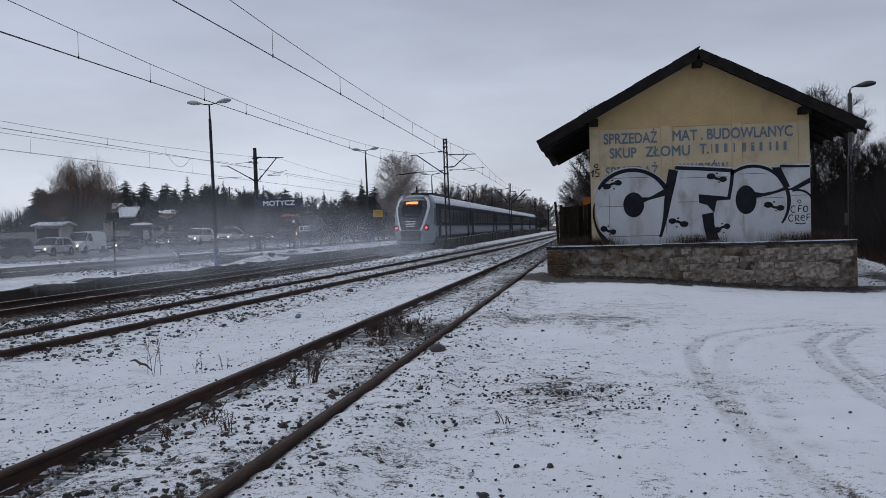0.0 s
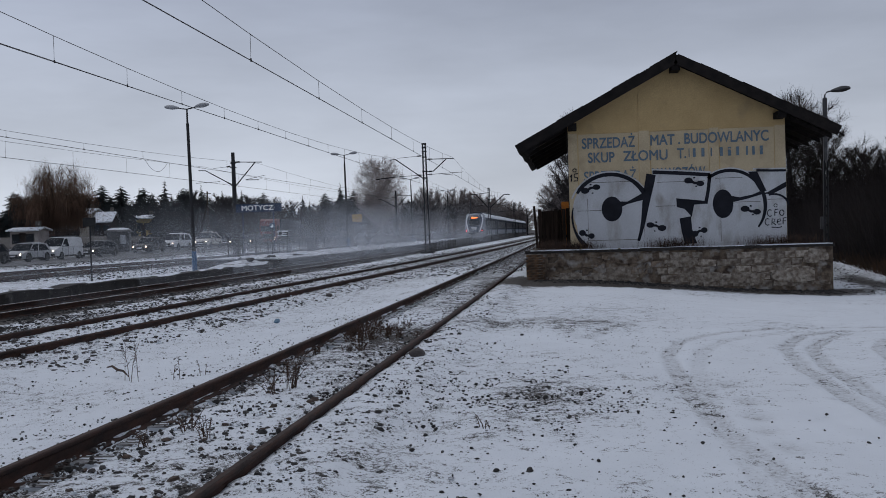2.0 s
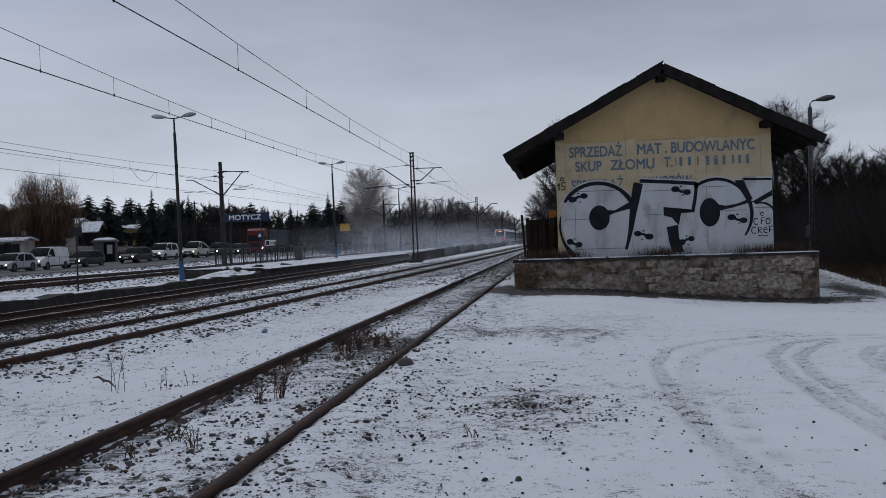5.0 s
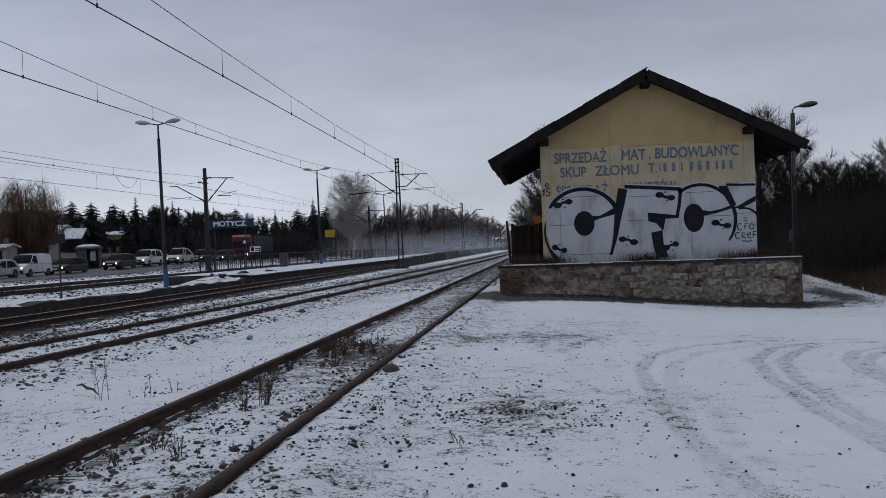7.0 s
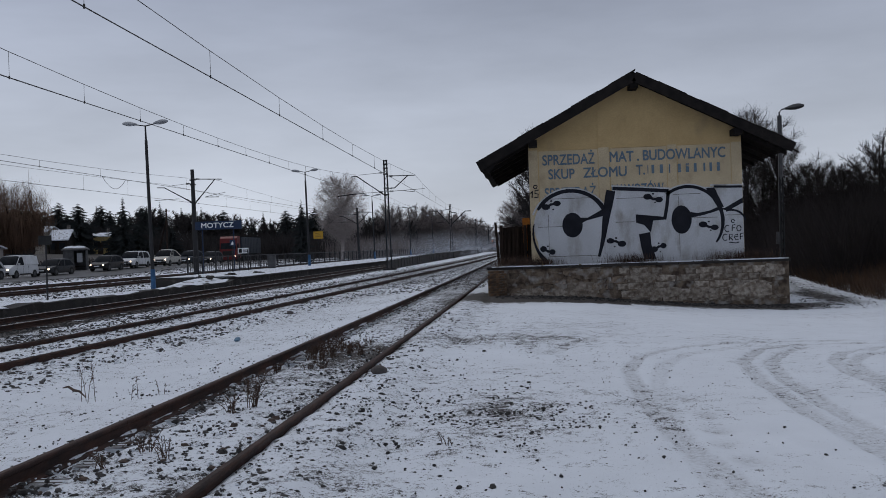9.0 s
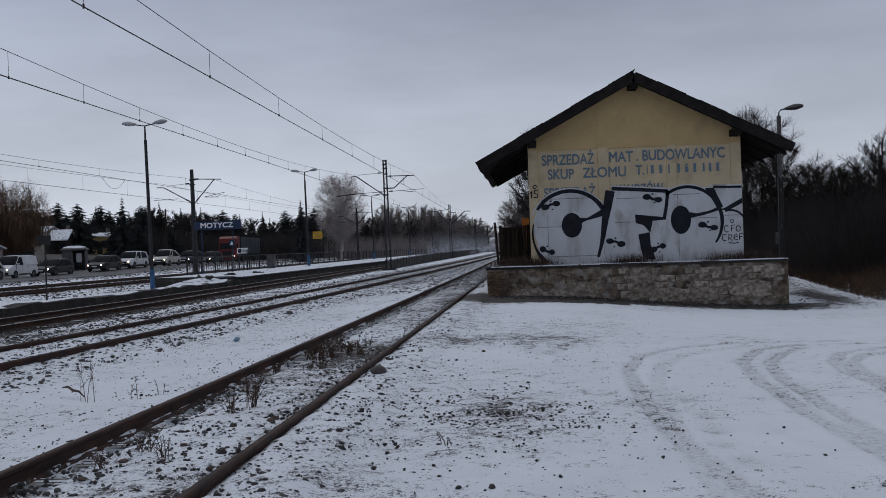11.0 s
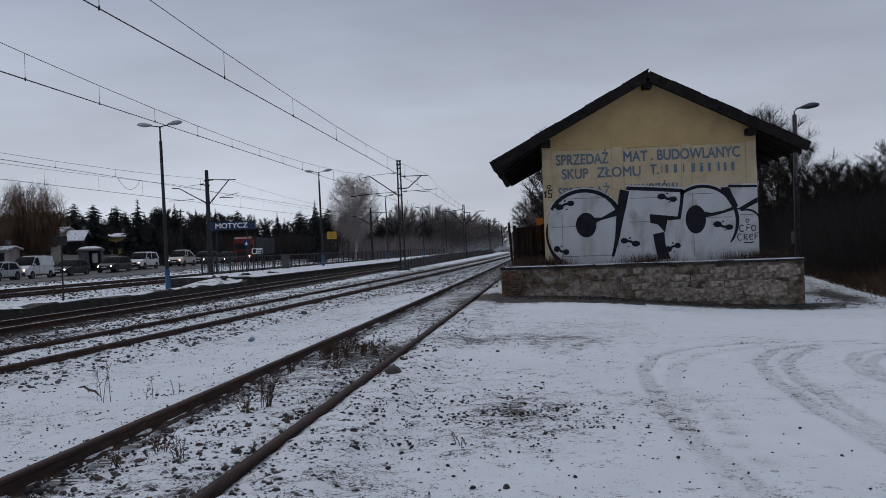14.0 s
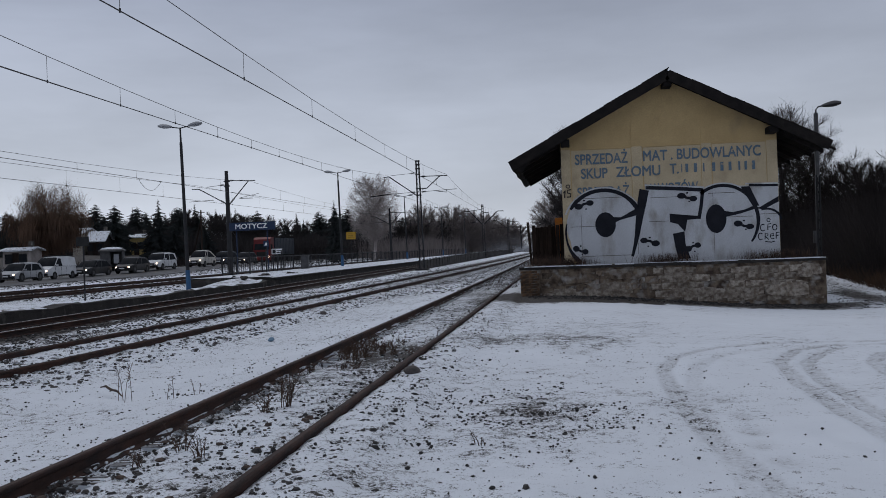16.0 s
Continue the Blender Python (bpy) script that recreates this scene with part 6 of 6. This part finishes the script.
def bare_tree(seed, h, spread, droop, bark, twigs, label, m, name="bare_tree", twig=0.018, depth=4, stem=0.3, group="bare trees"):
    rng = random.Random(seed)
    tree = thing(name, m, label, "tree", group)
    trunk, crown = Shape(), Shape()
    r = h * 0.018
    trunk.tube([(0, 0, -0.4), (0.02 * h, 0, h * 0.25), (0, 0.02 * h, h * 0.6), (0, 0, h * 0.92)], [r * 1.3, r, r * 0.6, r * 0.2], 7)
    for k in range(9):
        z = h * (stem + (0.9 - stem) * k / 9)
        a = k * 2.4 + rng.uniform(-0.5, 0.5)
        d = Vector((math.cos(a), math.sin(a), rng.uniform(0.35, 1.1))).normalized()
        grow(trunk, crown, Vector((0, 0.01 * h, z)), d, h * rng.uniform(0.2, 0.3) * (1.15 - 0.45 * k / 9), r * 0.5, depth - 1, rng, spread, droop, twig)
    part("trunk", trunk, bark, tree)
    part("crown", crown, twigs, tree)
    return tree


def conifer(seed, h, w, label, m, name="spruce", ragged=0.3, dome=False):
    rng = random.Random(seed)
    tree = thing(name, m, label, "tree", "conifers")
    part("trunk", Shape().tube([(0, 0, -0.4), (0, 0, h * 0.97)], [h * 0.016, 0.02], 6), M_BARK, tree)
    crown = Shape()
    z = h * 0.06
    while z < h * 0.99:
        f = 1 - z / h
        reach = w / 2 * (math.sqrt(max(1 - (1.15 * (1 - f) - 0.15) ** 2 * (1 if f < 0.87 else 0.2), 0.02)) if dome else f ** 0.8) * rng.uniform(1 - ragged, 1.08)
        n = 12 if f > 0.3 else 7
        for k in range(n):
            a = 6.283 * (k + rng.random()) / n
            d = Vector((math.cos(a), math.sin(a), 0))
            s = Vector((-d.y, d.x, 0))
            L = max(reach * rng.uniform(0.55, 1.12), 0.16)
            zz = z + h * 0.035 * rng.uniform(-1, 1)
            for q in range(6):
                g0, g1 = q / 6, (q + 1.3) / 6
                p0 = d * L * g0 + Vector((0, 0, zz - L * 0.26 * g0))
                p1 = d * L * g1 + Vector((0, 0, zz - L * 0.30 * g1 - 0.08 * h * f * rng.uniform(-0.5, 1)))
                wd = L * (0.17 if f > 0.45 or dome else 0.28) * (1 - 0.5 * g0)
                crown.add([p0 + s * wd * 0.4, p0 - s * wd * 0.4, p1 + s * wd * rng.uniform(-1, 1), p1 + Vector((0, 0, 0.25 * wd))], [(0, 1, 2), (0, 3, 1)])
                crown.add([p0, p0 + s * wd + d * 0.3 * L, p0 + Vector((0, 0, -wd * 0.8)) + d * 0.1, p0 - s * wd + d * 0.3 * L], [(0, 1, 2), (0, 2, 3)])
        z += h * (0.03 if f > 0.45 or dome else 0.019) * rng.uniform(0.8, 1.2)
    part("crown", crown, M_NEEDLE, tree)
    return tree


def stand(x, y, dz=0.0, turn=0.0, s=1.0):
    return pose(x, y, float(level(x, y)) + dz, 0, 0, turn) @ Matrix.Scale(s, 4)


def copies(ob, places):
    for x, y, s in places:
        c = copy_thing(ob, stand(x, y, 0, (x * 37 + y * 11) % 360))
        c.scale = (s, s, s)


def hazy_tree(seed, h, w, material, label, m, name="bare_tree", twig=0.016, fill=75, low=0.2, droop=0.0, group="bare trees", limbs=30, even=False):
    """A bare tree whose rounded crown is a haze of fine twigs."""
    g = random.Random(seed)
    tree = thing(name, m, label, "tree", group)
    trunk, crown = Shape(), Shape()
    trunk.tube([(0, 0, -0.4), (0.015 * h, 0, h * 0.3), (0, 0.015 * h, h * 0.65), (0, 0, h * 0.95)], [h * 0.022, h * 0.017, h * 0.009, 0.01], 7)
    mid_z, rz = h * (0.5 + low / 2), h * (0.5 - low / 2)
    for k in range(limbs):
        a = k * 2.4 + g.uniform(-0.3, 0.3)
        e = -0.75 + 1.7 * (k + 0.5) / limbs
        c = math.sqrt(max(1 - e * e, 0.05)) * (g.uniform(0.9, 1.02) if even else g.uniform(0.7, 1.08))
        tip = Vector((math.cos(a) * c * w / 2, math.sin(a) * c * w / 2, mid_z + rz * e * (g.uniform(0.94, 1.0) if even else g.uniform(0.85, 1.05))))
        root = Vector((0, 0.01 * h, tip.z * g.uniform(0.45, 0.8) if even else max(h * 0.16, tip.z - c * w * 0.35 - 0.16 * h)))
        bend = root.lerp(tip, 0.5) + Vector((g.gauss(0, 0.03), g.gauss(0, 0.03), 0.03)) * h
        trunk.tube([root, bend, tip], [h * 0.0036, h * 0.0022, 0.008], 4, False)
        for _ in range(fill):
            t = g.random() ** 0.7
            p = root.lerp(bend, t * 2) if t < 0.5 else bend.lerp(tip, t * 2 - 1)
            out = Vector((p.x, p.y, (p.z - mid_z) * 0.6)).normalized() * 0.5 + Vector((g.gauss(0, 0.6), g.gauss(0, 0.6), g.gauss(0.35 - droop, 0.45)))
            n = h * g.uniform(0.035, 0.09)
            q = p + out.normalized() * n
            r = q + Vector((g.gauss(0, 0.35), g.gauss(0, 0.35), g.uniform(-0.2, 0.5) - droop * 2)).normalized() * n * 0.7
            b = g.uniform(0, 6.283)
            s = Vector((math.cos(b), math.sin(b), 0.3)) * twig
            crown.add([p - s, p + s, q + s * 0.6, q - s * 0.6, r], [(0, 1, 2, 3), (3, 2, 4)])
            for _ in range(2):
                u = p.lerp(q, g.uniform(0.3, 1.0))
                v = u + Vector((g.gauss(0, 1), g.gauss(0, 1), g.gauss(0.3 - droop * 2, 0.7))).normalized() * n * 0.6
                crown.add([u - s * 0.5, u + s * 0.5, v], [(0, 1, 2)])
    part("trunk", trunk, material if material in (M_BIRCH, M_FARTWIG) else M_BARK, tree)
    part("crown", crown, material, tree)
    return tree


def willow(seed, h, w, label, m):
    """A weeping willow: a stout trunk, a domed crown of fine twigs and hanging strands below."""
    g = random.Random(seed)
    tree = thing("willow", m, label, "tree", "willows")
    trunk, crown = Shape(), Shape()
    trunk.tube([(0, 0, -0.4), (0.1, 0, h * 0.2), (0, 0.1, h * 0.5)], [h * 0.05, h * 0.035, h * 0.02], 8)
    for k in range(40):
        a = k * 2.4 + g.uniform(-0.3, 0.3)
        e = -0.35 + 1.3 * (k + 0.5) / 40
        c = math.sqrt(max(1 - e * e, 0.04)) * g.uniform(0.6, 1.05)
        tip = Vector((math.cos(a) * c * w / 2, math.sin(a) * c * w / 2, h * (0.55 + 0.40 * e * g.uniform(0.85, 1.08))))
        root = Vector((0, 0, h * g.uniform(0.2, 0.42)))
        bend = root.lerp(tip, 0.55) + Vector((0, 0, 0.06 * h))
        trunk.tube([root, bend, tip], [0.07, 0.04, 0.012], 4, False)
        for _ in range(420):
            t = g.random() ** 0.6
            p = (root.lerp(bend, t * 2) if t < 0.5 else bend.lerp(tip, t * 2 - 1)) + Vector((g.gauss(0, 0.4), g.gauss(0, 0.4), g.gauss(0, 0.3)))
            up = g.random() < (0.85 if p.z > h * 0.62 else 0.25)
            b = g.uniform(0, 6.283)
            s = Vector((math.cos(b), math.sin(b), 0)) * 0.019
            if up:
                q = p + Vector((p.x * 0.06 + g.gauss(0, 0.45), p.y * 0.06 + g.gauss(0, 0.45), g.uniform(0.1, 1.0)))
                crown.add([p - s * 0.6, p + s * 0.6, q], [(0, 1, 2)])
            else:
                drop = min(h * g.uniform(0.04, 0.34), p.z - 0.3)
                out = Vector((p.x, p.y, 0)).normalized() * 0.25
                q = p + out + Vector((g.gauss(0, 0.4), g.gauss(0, 0.4), -drop))
                mid = p.lerp(q, 0.4) + out + Vector((g.gauss(0, 0.15), g.gauss(0, 0.15), 0.15))
                crown.add([p - s, p + s, mid + s, mid - s, q], [(0, 1, 2, 3), (3, 2, 4)])
    part("trunk", trunk, M_BARK, tree)
    part("crown", crown, M_WILLOW, tree)
    return tree


# single trees that stand out
willow(3, 11.4, 9.4, "broad russet weeping willow behind the hut", stand(-65.0, 113))
hazy_tree(5, 14.0, 8.0, M_BIRCH, "tall frosted birch with drooping twigs", stand(-30.8, 150), "birch", 0.012, 190, 0.25, 0.38, limbs=74, even=True)
# this tree's grey carries the haze in its twig colour
hazy_tree(6, 11.2, 7.6, M_FARTWIG, "bare tree behind the platform, greyed for haze", stand(-30.7, 200), "bare_tree", 0.016, 220, 0.2, limbs=60, even=True)
conifer(2, 9.4, 4.4, "slender dark spruce beside the platform", stand(-34.8, 140))
hazy_tree(8, 8.4, 6.2, M_BELT, "dark bare tree with fine twigs", stand(1.2, 58), fill=240, low=0.2, limbs=40)
# dark belt of conifers and bare trees beyond the road
spruce = conifer(11, 9.0, 4.8, "dark spruce in the tree belt", stand(-60, 190), ragged=0.55)
pine = conifer(12, 9.0, 6.5, "broad dark pine in the tree belt", stand(-72, 170), "pine", 0.5, True)
hedge = hazy_tree(14, 8.0, 6.6, M_BELT, "dark bare tree in the tree belt", stand(-66, 185), twig=0.022, fill=130, low=0.04, limbs=44)
rng = random.Random(4)
copies(spruce, [(-(92 - i * 1.75) + rng.uniform(-1, 1), 172 + rng.uniform(-6, 22) + i * 0.9, rng.uniform(0.6, 1.05)) for i in range(30)] + [(-(90 - i * 1.9) + rng.uniform(-1, 1), 182 + rng.uniform(-6, 22) + i * 0.9, rng.uniform(0.75, 1.15)) for i in range(28)])
copies(pine, [(-(95 - i * 3.2) + rng.uniform(-1, 1), 168 + rng.uniform(-4, 14) + i * 1.2, rng.uniform(0.7, 1.15)) for i in range(18)] + [(-77.2, 155, 0.95), (-64.6, 141, 0.62), (-61.0, 142, 0.66), (-59.0, 150, 0.62), (-82, 160, 0.8), (-80.5, 132, 0.68), (-77.0, 130, 0.62), (-74.2, 131, 0.66), (-84.5, 136, 0.74), (-88, 140, 0.8)])
conifer(41, 9.8, 6.4, "ragged dark pine with a thin top", stand(-62.6, 140), "pine", 0.62)
copies(hedge, [(-(98 - i * 2.4) + rng.uniform(-1, 1), 163 + rng.uniform(-3, 20) + i * 1.3, rng.uniform(0.85, 1.15)) for i in range(30)] + [(-(94 - i * 2.6) + rng.uniform(-1, 1), 172 + rng.uniform(-3, 20) + i * 1.3, rng.uniform(0.8, 1.1)) for i in range(26)])
# trees along the line, aerial haze painted in by the paler twigs
far_tree = hazy_tree(15, 8.6, 7.0, M_FARTWIG, "bare tree along the line, greyed for haze", stand(-33, 212), twig=0.016, fill=190, low=0.03, limbs=54, even=True)
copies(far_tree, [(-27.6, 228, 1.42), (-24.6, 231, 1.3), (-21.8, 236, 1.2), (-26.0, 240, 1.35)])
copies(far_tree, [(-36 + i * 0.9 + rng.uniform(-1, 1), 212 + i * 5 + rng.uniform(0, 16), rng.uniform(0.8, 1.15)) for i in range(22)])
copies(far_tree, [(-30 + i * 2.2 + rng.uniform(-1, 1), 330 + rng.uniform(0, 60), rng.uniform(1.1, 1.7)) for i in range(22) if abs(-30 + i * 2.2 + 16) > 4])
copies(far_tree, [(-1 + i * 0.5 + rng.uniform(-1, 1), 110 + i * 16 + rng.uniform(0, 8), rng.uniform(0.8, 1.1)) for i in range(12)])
# the bare wood to the right of the shed
wood_a = hazy_tree(21, 9.4, 6.4, M_TWIG, "bare tree in the dark wood beside the yard", stand(11.9, 55), twig=0.009, fill=190, low=0.12, limbs=46)
wood_b = bare_tree(22, 6.2, 0.45, 0.0, M_BARK, M_TWIG, "slim bare tree in the dark wood beside the yard", stand(17.5, 50), twig=0.012, depth=4, stem=0.12)
copies(wood_a, [(15.0, 60, 0.80), (10.5, 64, 0.9), (18.0, 62, 0.66), (21.6, 60, 0.72), (25.5, 62, 0.68), (29, 62, 0.72), (15.2, 50, 0.46), (24, 52, 0.56), (17.0, 53, 0.54), (19.6, 55, 0.65), (22.4, 54, 0.64), (16.0, 57, 0.6), (13.4, 57, 0.66)])
copies(wood_b, [(14.5 + rng.uniform(0, 16), 44 + rng.uniform(0, 20), rng.uniform(0.5, 0.78)) for _ in range(34)])


def thicket(name, label, count, place, height, material, width, lean=0.35):
    """A mass of thin upright stems."""
    sh = Shape()
    g = random.Random(name)
    for _ in range(count):
        x, y = place(g)
        h = height * g.uniform(0.4, 1.0)
        z = float(level(x, y)) - 0.05 if name != "ramp_weeds" else 0.74
        a = g.uniform(0, 6.283)
        s = Vector((math.cos(a), math.sin(a), 0)) * width
        tip = Vector((x + g.uniform(-lean, lean) * h, y + g.uniform(-lean, lean) * h, z + h))
        base = Vector((x, y, z))
        mid = base.lerp(tip, 0.55) + Vector((g.uniform(-1, 1), g.uniform(-1, 1), 0)) * 0.06 * h
        sh.add([base - s, base + s, mid + s * 0.7, mid - s * 0.7, tip], [(0, 1, 2, 3), (3, 2, 4)])
    tagged(part(name, sh, material), label, "undergrowth", kind="stuff")


thicket("undergrowth", "dense dark undergrowth of the wood", 46000, lambda g: (lambda y: (11.0 + 0.05 * (y - 36) + g.random() ** 1.2 * 26, y))(36 + g.random() * 40), 3.9, M_TWIG, 0.011, 0.6)
thicket("wood_stems", "tall thin stems filling the dark wood", 12000, lambda g: (11.5 + g.random() * 28, 50 + g.random() * 26), 5.2, M_TWIG, 0.014, 0.5)
thicket("dead_grass", "rust-brown dead grass along the bank", 20000, lambda g: (lambda y: (9.9 + 0.1 * (y - 28) + g.random() ** 1.3 * 9, y))(29 + g.random() * 22), 0.75, M_REED, 0.009, 0.8)
thicket("far_scrub", "brown scrub behind the road", 16000, lambda g: (-112 + g.random() * 74, 160 + g.random() * 30), 5.6, M_BELT, 0.06)
thicket("verge_scrub", "dark hedge behind the road", 7000, lambda g: (-58 + g.random() * 6, 84 + g.random() * 130), 1.5, M_TWIG, 0.03)
# these two scrubs are coloured paler to stand for haze
thicket("line_scrub", "scrub beside the line, paled for haze", 14000, lambda g: (-40 + g.random() * 16, 170 + g.random() * 190), 5.0, M_FARTWIG, 0.05)
thicket("end_scrub", "wood where the line disappears, paled for haze", 9000, lambda g: (-16 + g.random() * 60, 400 + g.random() * 60), 9.0, M_FARTWIG, 0.12)
thicket("ramp_weeds", "dry brown weeds along the foot of the shed wall", 2600, lambda g: (g.choice((2.7, 3.2, 5.6, 6.3, 6.5, 0.2, -0.5, -0.75, -0.3)) + g.gauss(0, 0.35), 28.98 + g.random() * 0.26), 0.4, M_WEED, 0.004)


# ---- weeds and stones near the camera ----
def build_weed(x, y, h, stems, label, seed, curl=0.25):
    g = random.Random(seed)
    z = float(level(x, y)) - 0.03
    weed = thing("dry_weed", pose(x, y, z), label, "weed", "dry weeds")
    for _ in range(stems):
        a = g.uniform(0, 6.283)
        k = g.uniform(0.02, curl) * h
        hh = h * g.uniform(0.55, 1.0)
        b = Vector((g.uniform(-0.05, 0.05), g.uniform(-0.05, 0.05), 0))
        pts = [b, b + Vector((math.cos(a) * k * 0.3, math.sin(a) * k * 0.3, hh * 0.5)), b + Vector((math.cos(a) * k, math.sin(a) * k, hh))]
        sh = Shape().tube(pts, [0.0042, 0.0034, 0.0016], 4, False)
        for _ in range(g.randint(10, 18)):
            f = g.uniform(0.35, 1.0)
            q = pts[1].lerp(pts[2], (f - 0.5) * 2) if f > 0.5 else pts[0].lerp(pts[1], f * 2)
            e = q + Vector((g.uniform(-1, 1), g.uniform(-1, 1), g.uniform(0, 0.9))).normalized() * h * g.uniform(0.05, 0.14)
            sh.tube([q, e], [0.0016, 0.0022], 3, False)
        part("stem", sh, M_WEED, weed)


for i, (x, y, h, n, c) in enumerate(((-5.12, 10.25, 0.66, 2, 0.35), (-5.0, 10.15, 0.52, 2, 0.25), (-4.4, 9.95, 0.34, 2, 0.1), (-4.05, 9.9, 0.2, 2, 0.3), (-2.85, 9.2, 0.40, 18, 0.5), (-2.95, 8.85, 0.26, 10, 0.7), (-3.05, 7.1, 0.26, 9, 0.7), (-2.8, 6.9, 0.22, 8, 0.7), (-3.2, 6.6, 0.18, 8, 0.9), (-0.72, 7.3, 0.14, 4, 0.5))):
    build_weed(x, y, h, n, "dry dead weed standing in the snow", i, c)
g_ = random.Random(9)
for i in range(34):
    y = g_.gauss(14.2, 1.0)
    build_weed(siding(y) + g_.uniform(-0.5, 0.55), y, g_.uniform(0.10, 0.24), 11, "low tuft of brown weeds between the siding rails", 50 + i, 0.8)


def build_rock(x, y, r, label):
    rock = Shape()
    rings = []
    for k in range(6):
        f = -0.9 + 1.85 * k / 5
        w = math.sqrt(max(1 - f * f, 0.02))
        rings.append([(x + r * w * math.cos(a) * (1 + 0.14 * noise.noise((math.cos(a) * 1.5, math.sin(a) * 1.5, f + x))), y + 0.8 * r * w * math.sin(a), float(level(x, y)) + r * 0.35 + 0.62 * r * f) for a in np.linspace(0, 6.283, 12, endpoint=False)])
    tagged(part("rock", rock.loft(rings), mat("grey_field_stone", (0.10, 0.088, 0.084), (0.06, 0.054, 0.052), 8, 0.9, 0.4), None, "", True), label, "rock")


build_rock(-1.86, 10.95, 0.10, "rounded grey stone lying beside the rail")
build_rock(-2.75, 4.3, 0.075, "brown stone between the rails")
build_rock(-6.35, 24.0, 0.09, "dark lump half sunk in the snow")


def build_stick():
    stick = Shape().tube([(-5.72, 10.95, -0.12), (-5.55, 10.75, -0.08), (-5.40, 10.58, -0.10), (-5.25, 10.42, -0.09), (-5.12, 10.30, -0.14)], [0.008, 0.014, 0.016, 0.013, 0.006], 6)
    tagged(part("fallen_stick", stick, M_WEED), "dark bent stick lying in the snow", "stick")


build_stick()
scrap = Shape()
scrap.stone(-5.54, 17.1, -0.16, 0.085, 0.6)
tagged(part("plastic_scrap", scrap, mat("faded_blue_plastic", (0.16, 0.27, 0.36), (0.12, 0.2, 0.28), 9, 0.6, 0.2)), "crumpled pale blue plastic scrap in the snow", "litter")


# ---- snow whirled up behind the train ----
def build_dust(name, label, y, wide, high, seed):
    """One billow of fine snow standing across the line, lumpy and thin."""
    billow = Shape()
    nx, nz = 26, 8
    verts = []
    for k in range(nz + 1):
        for i in range(nx + 1):
            u, v = i / nx, k / nz
            p = Vector(((u - 0.5) * wide, 0.0, v * high))
            n = noise.noise((p.x * 0.2, p.z * 0.3, seed * 3.7)) * 0.8
            crest = 0.35 * high * noise.noise((p.x * 0.25, 0.0, seed * 1.3)) * v
            verts.append((p.x, n + 0.8 * math.sin(u * 5 + seed), p.z + crest))
    billow.add(verts, [(k * (nx + 1) + i, k * (nx + 1) + i + 1, (k + 1) * (nx + 1) + i + 1, (k + 1) * (nx + 1) + i) for k in range(nz) for i in range(nx)])
    ob = part(name, billow, M_DUST if y < 40 else M_DUST_THICK, None, "", True)
    return tagged(ob, label, "snow dust", kind="stuff")


DUST = []
for n, y in enumerate((23, 31, 39, 46, 53, 60, 67, 78, 92, 108, 128, 152, 182, 218, 262, 310)):
    wide = 16.0 if y < 42 else 13.0 + 0.045 * y
    DUST.append((y, build_dust("snow_dust", "billow of fine snow whirled up by the train", y, wide, 3.0 if y < 42 else 4.0 + 0.008 * y, n + 1)))


# ---- what moves ----
def motions():
    rows = []
    for k in range(17):
        t = float(k)
        y = 67.3 + 32.5 * t
        rows.append((t, pose(far_line(y), y, 0.02, 0, 0, 0.6)))
    walk(TRAIN, rows)
    for y, cloud in DUST:
        x, up = far_line(y) - 1.9, (y - 64.0) / 32.5
        stay = 2.0 + 0.03 * max(y - 50, 0)
        fade = float(np.interp(y, [30, 70], [2.6, 4.5]))
        keys = [(up - 0.1, 0.0, -5.5), (up + 0.15, -0.1, -1.6), (up + 0.5, -0.4, -0.4), (up + 1.3, -1.0, 0.0), (up + stay + 0.25 * fade, -2.5, -0.9), (up + stay + fade, -4.5, -5.5)]
        heights = [(t, np.interp(t, [k[0] for k in keys], [k[1] for k in keys]), np.interp(t, [k[0] for k in keys], [k[2] for k in keys])) for t in np.arange(0, 16.01, 0.25)]
        walk(cloud, [(float(t), pose(x + float(d), y, float(z))) for t, d, z in heights])
    for car, x, y in ((CAR_CREEP_A, -44.1, 94.3), (CAR_CREEP_B, -43.7, 100.0)):
        walk(car, [(t, pose(x, y - d, lay(x, y - d))) for t, d in ((0.0, 0.0), (9.0, 0.0), (10.8, 0.3), (12.5, 0.9), (14.5, 1.9), (16.0, 2.4))])


motions()
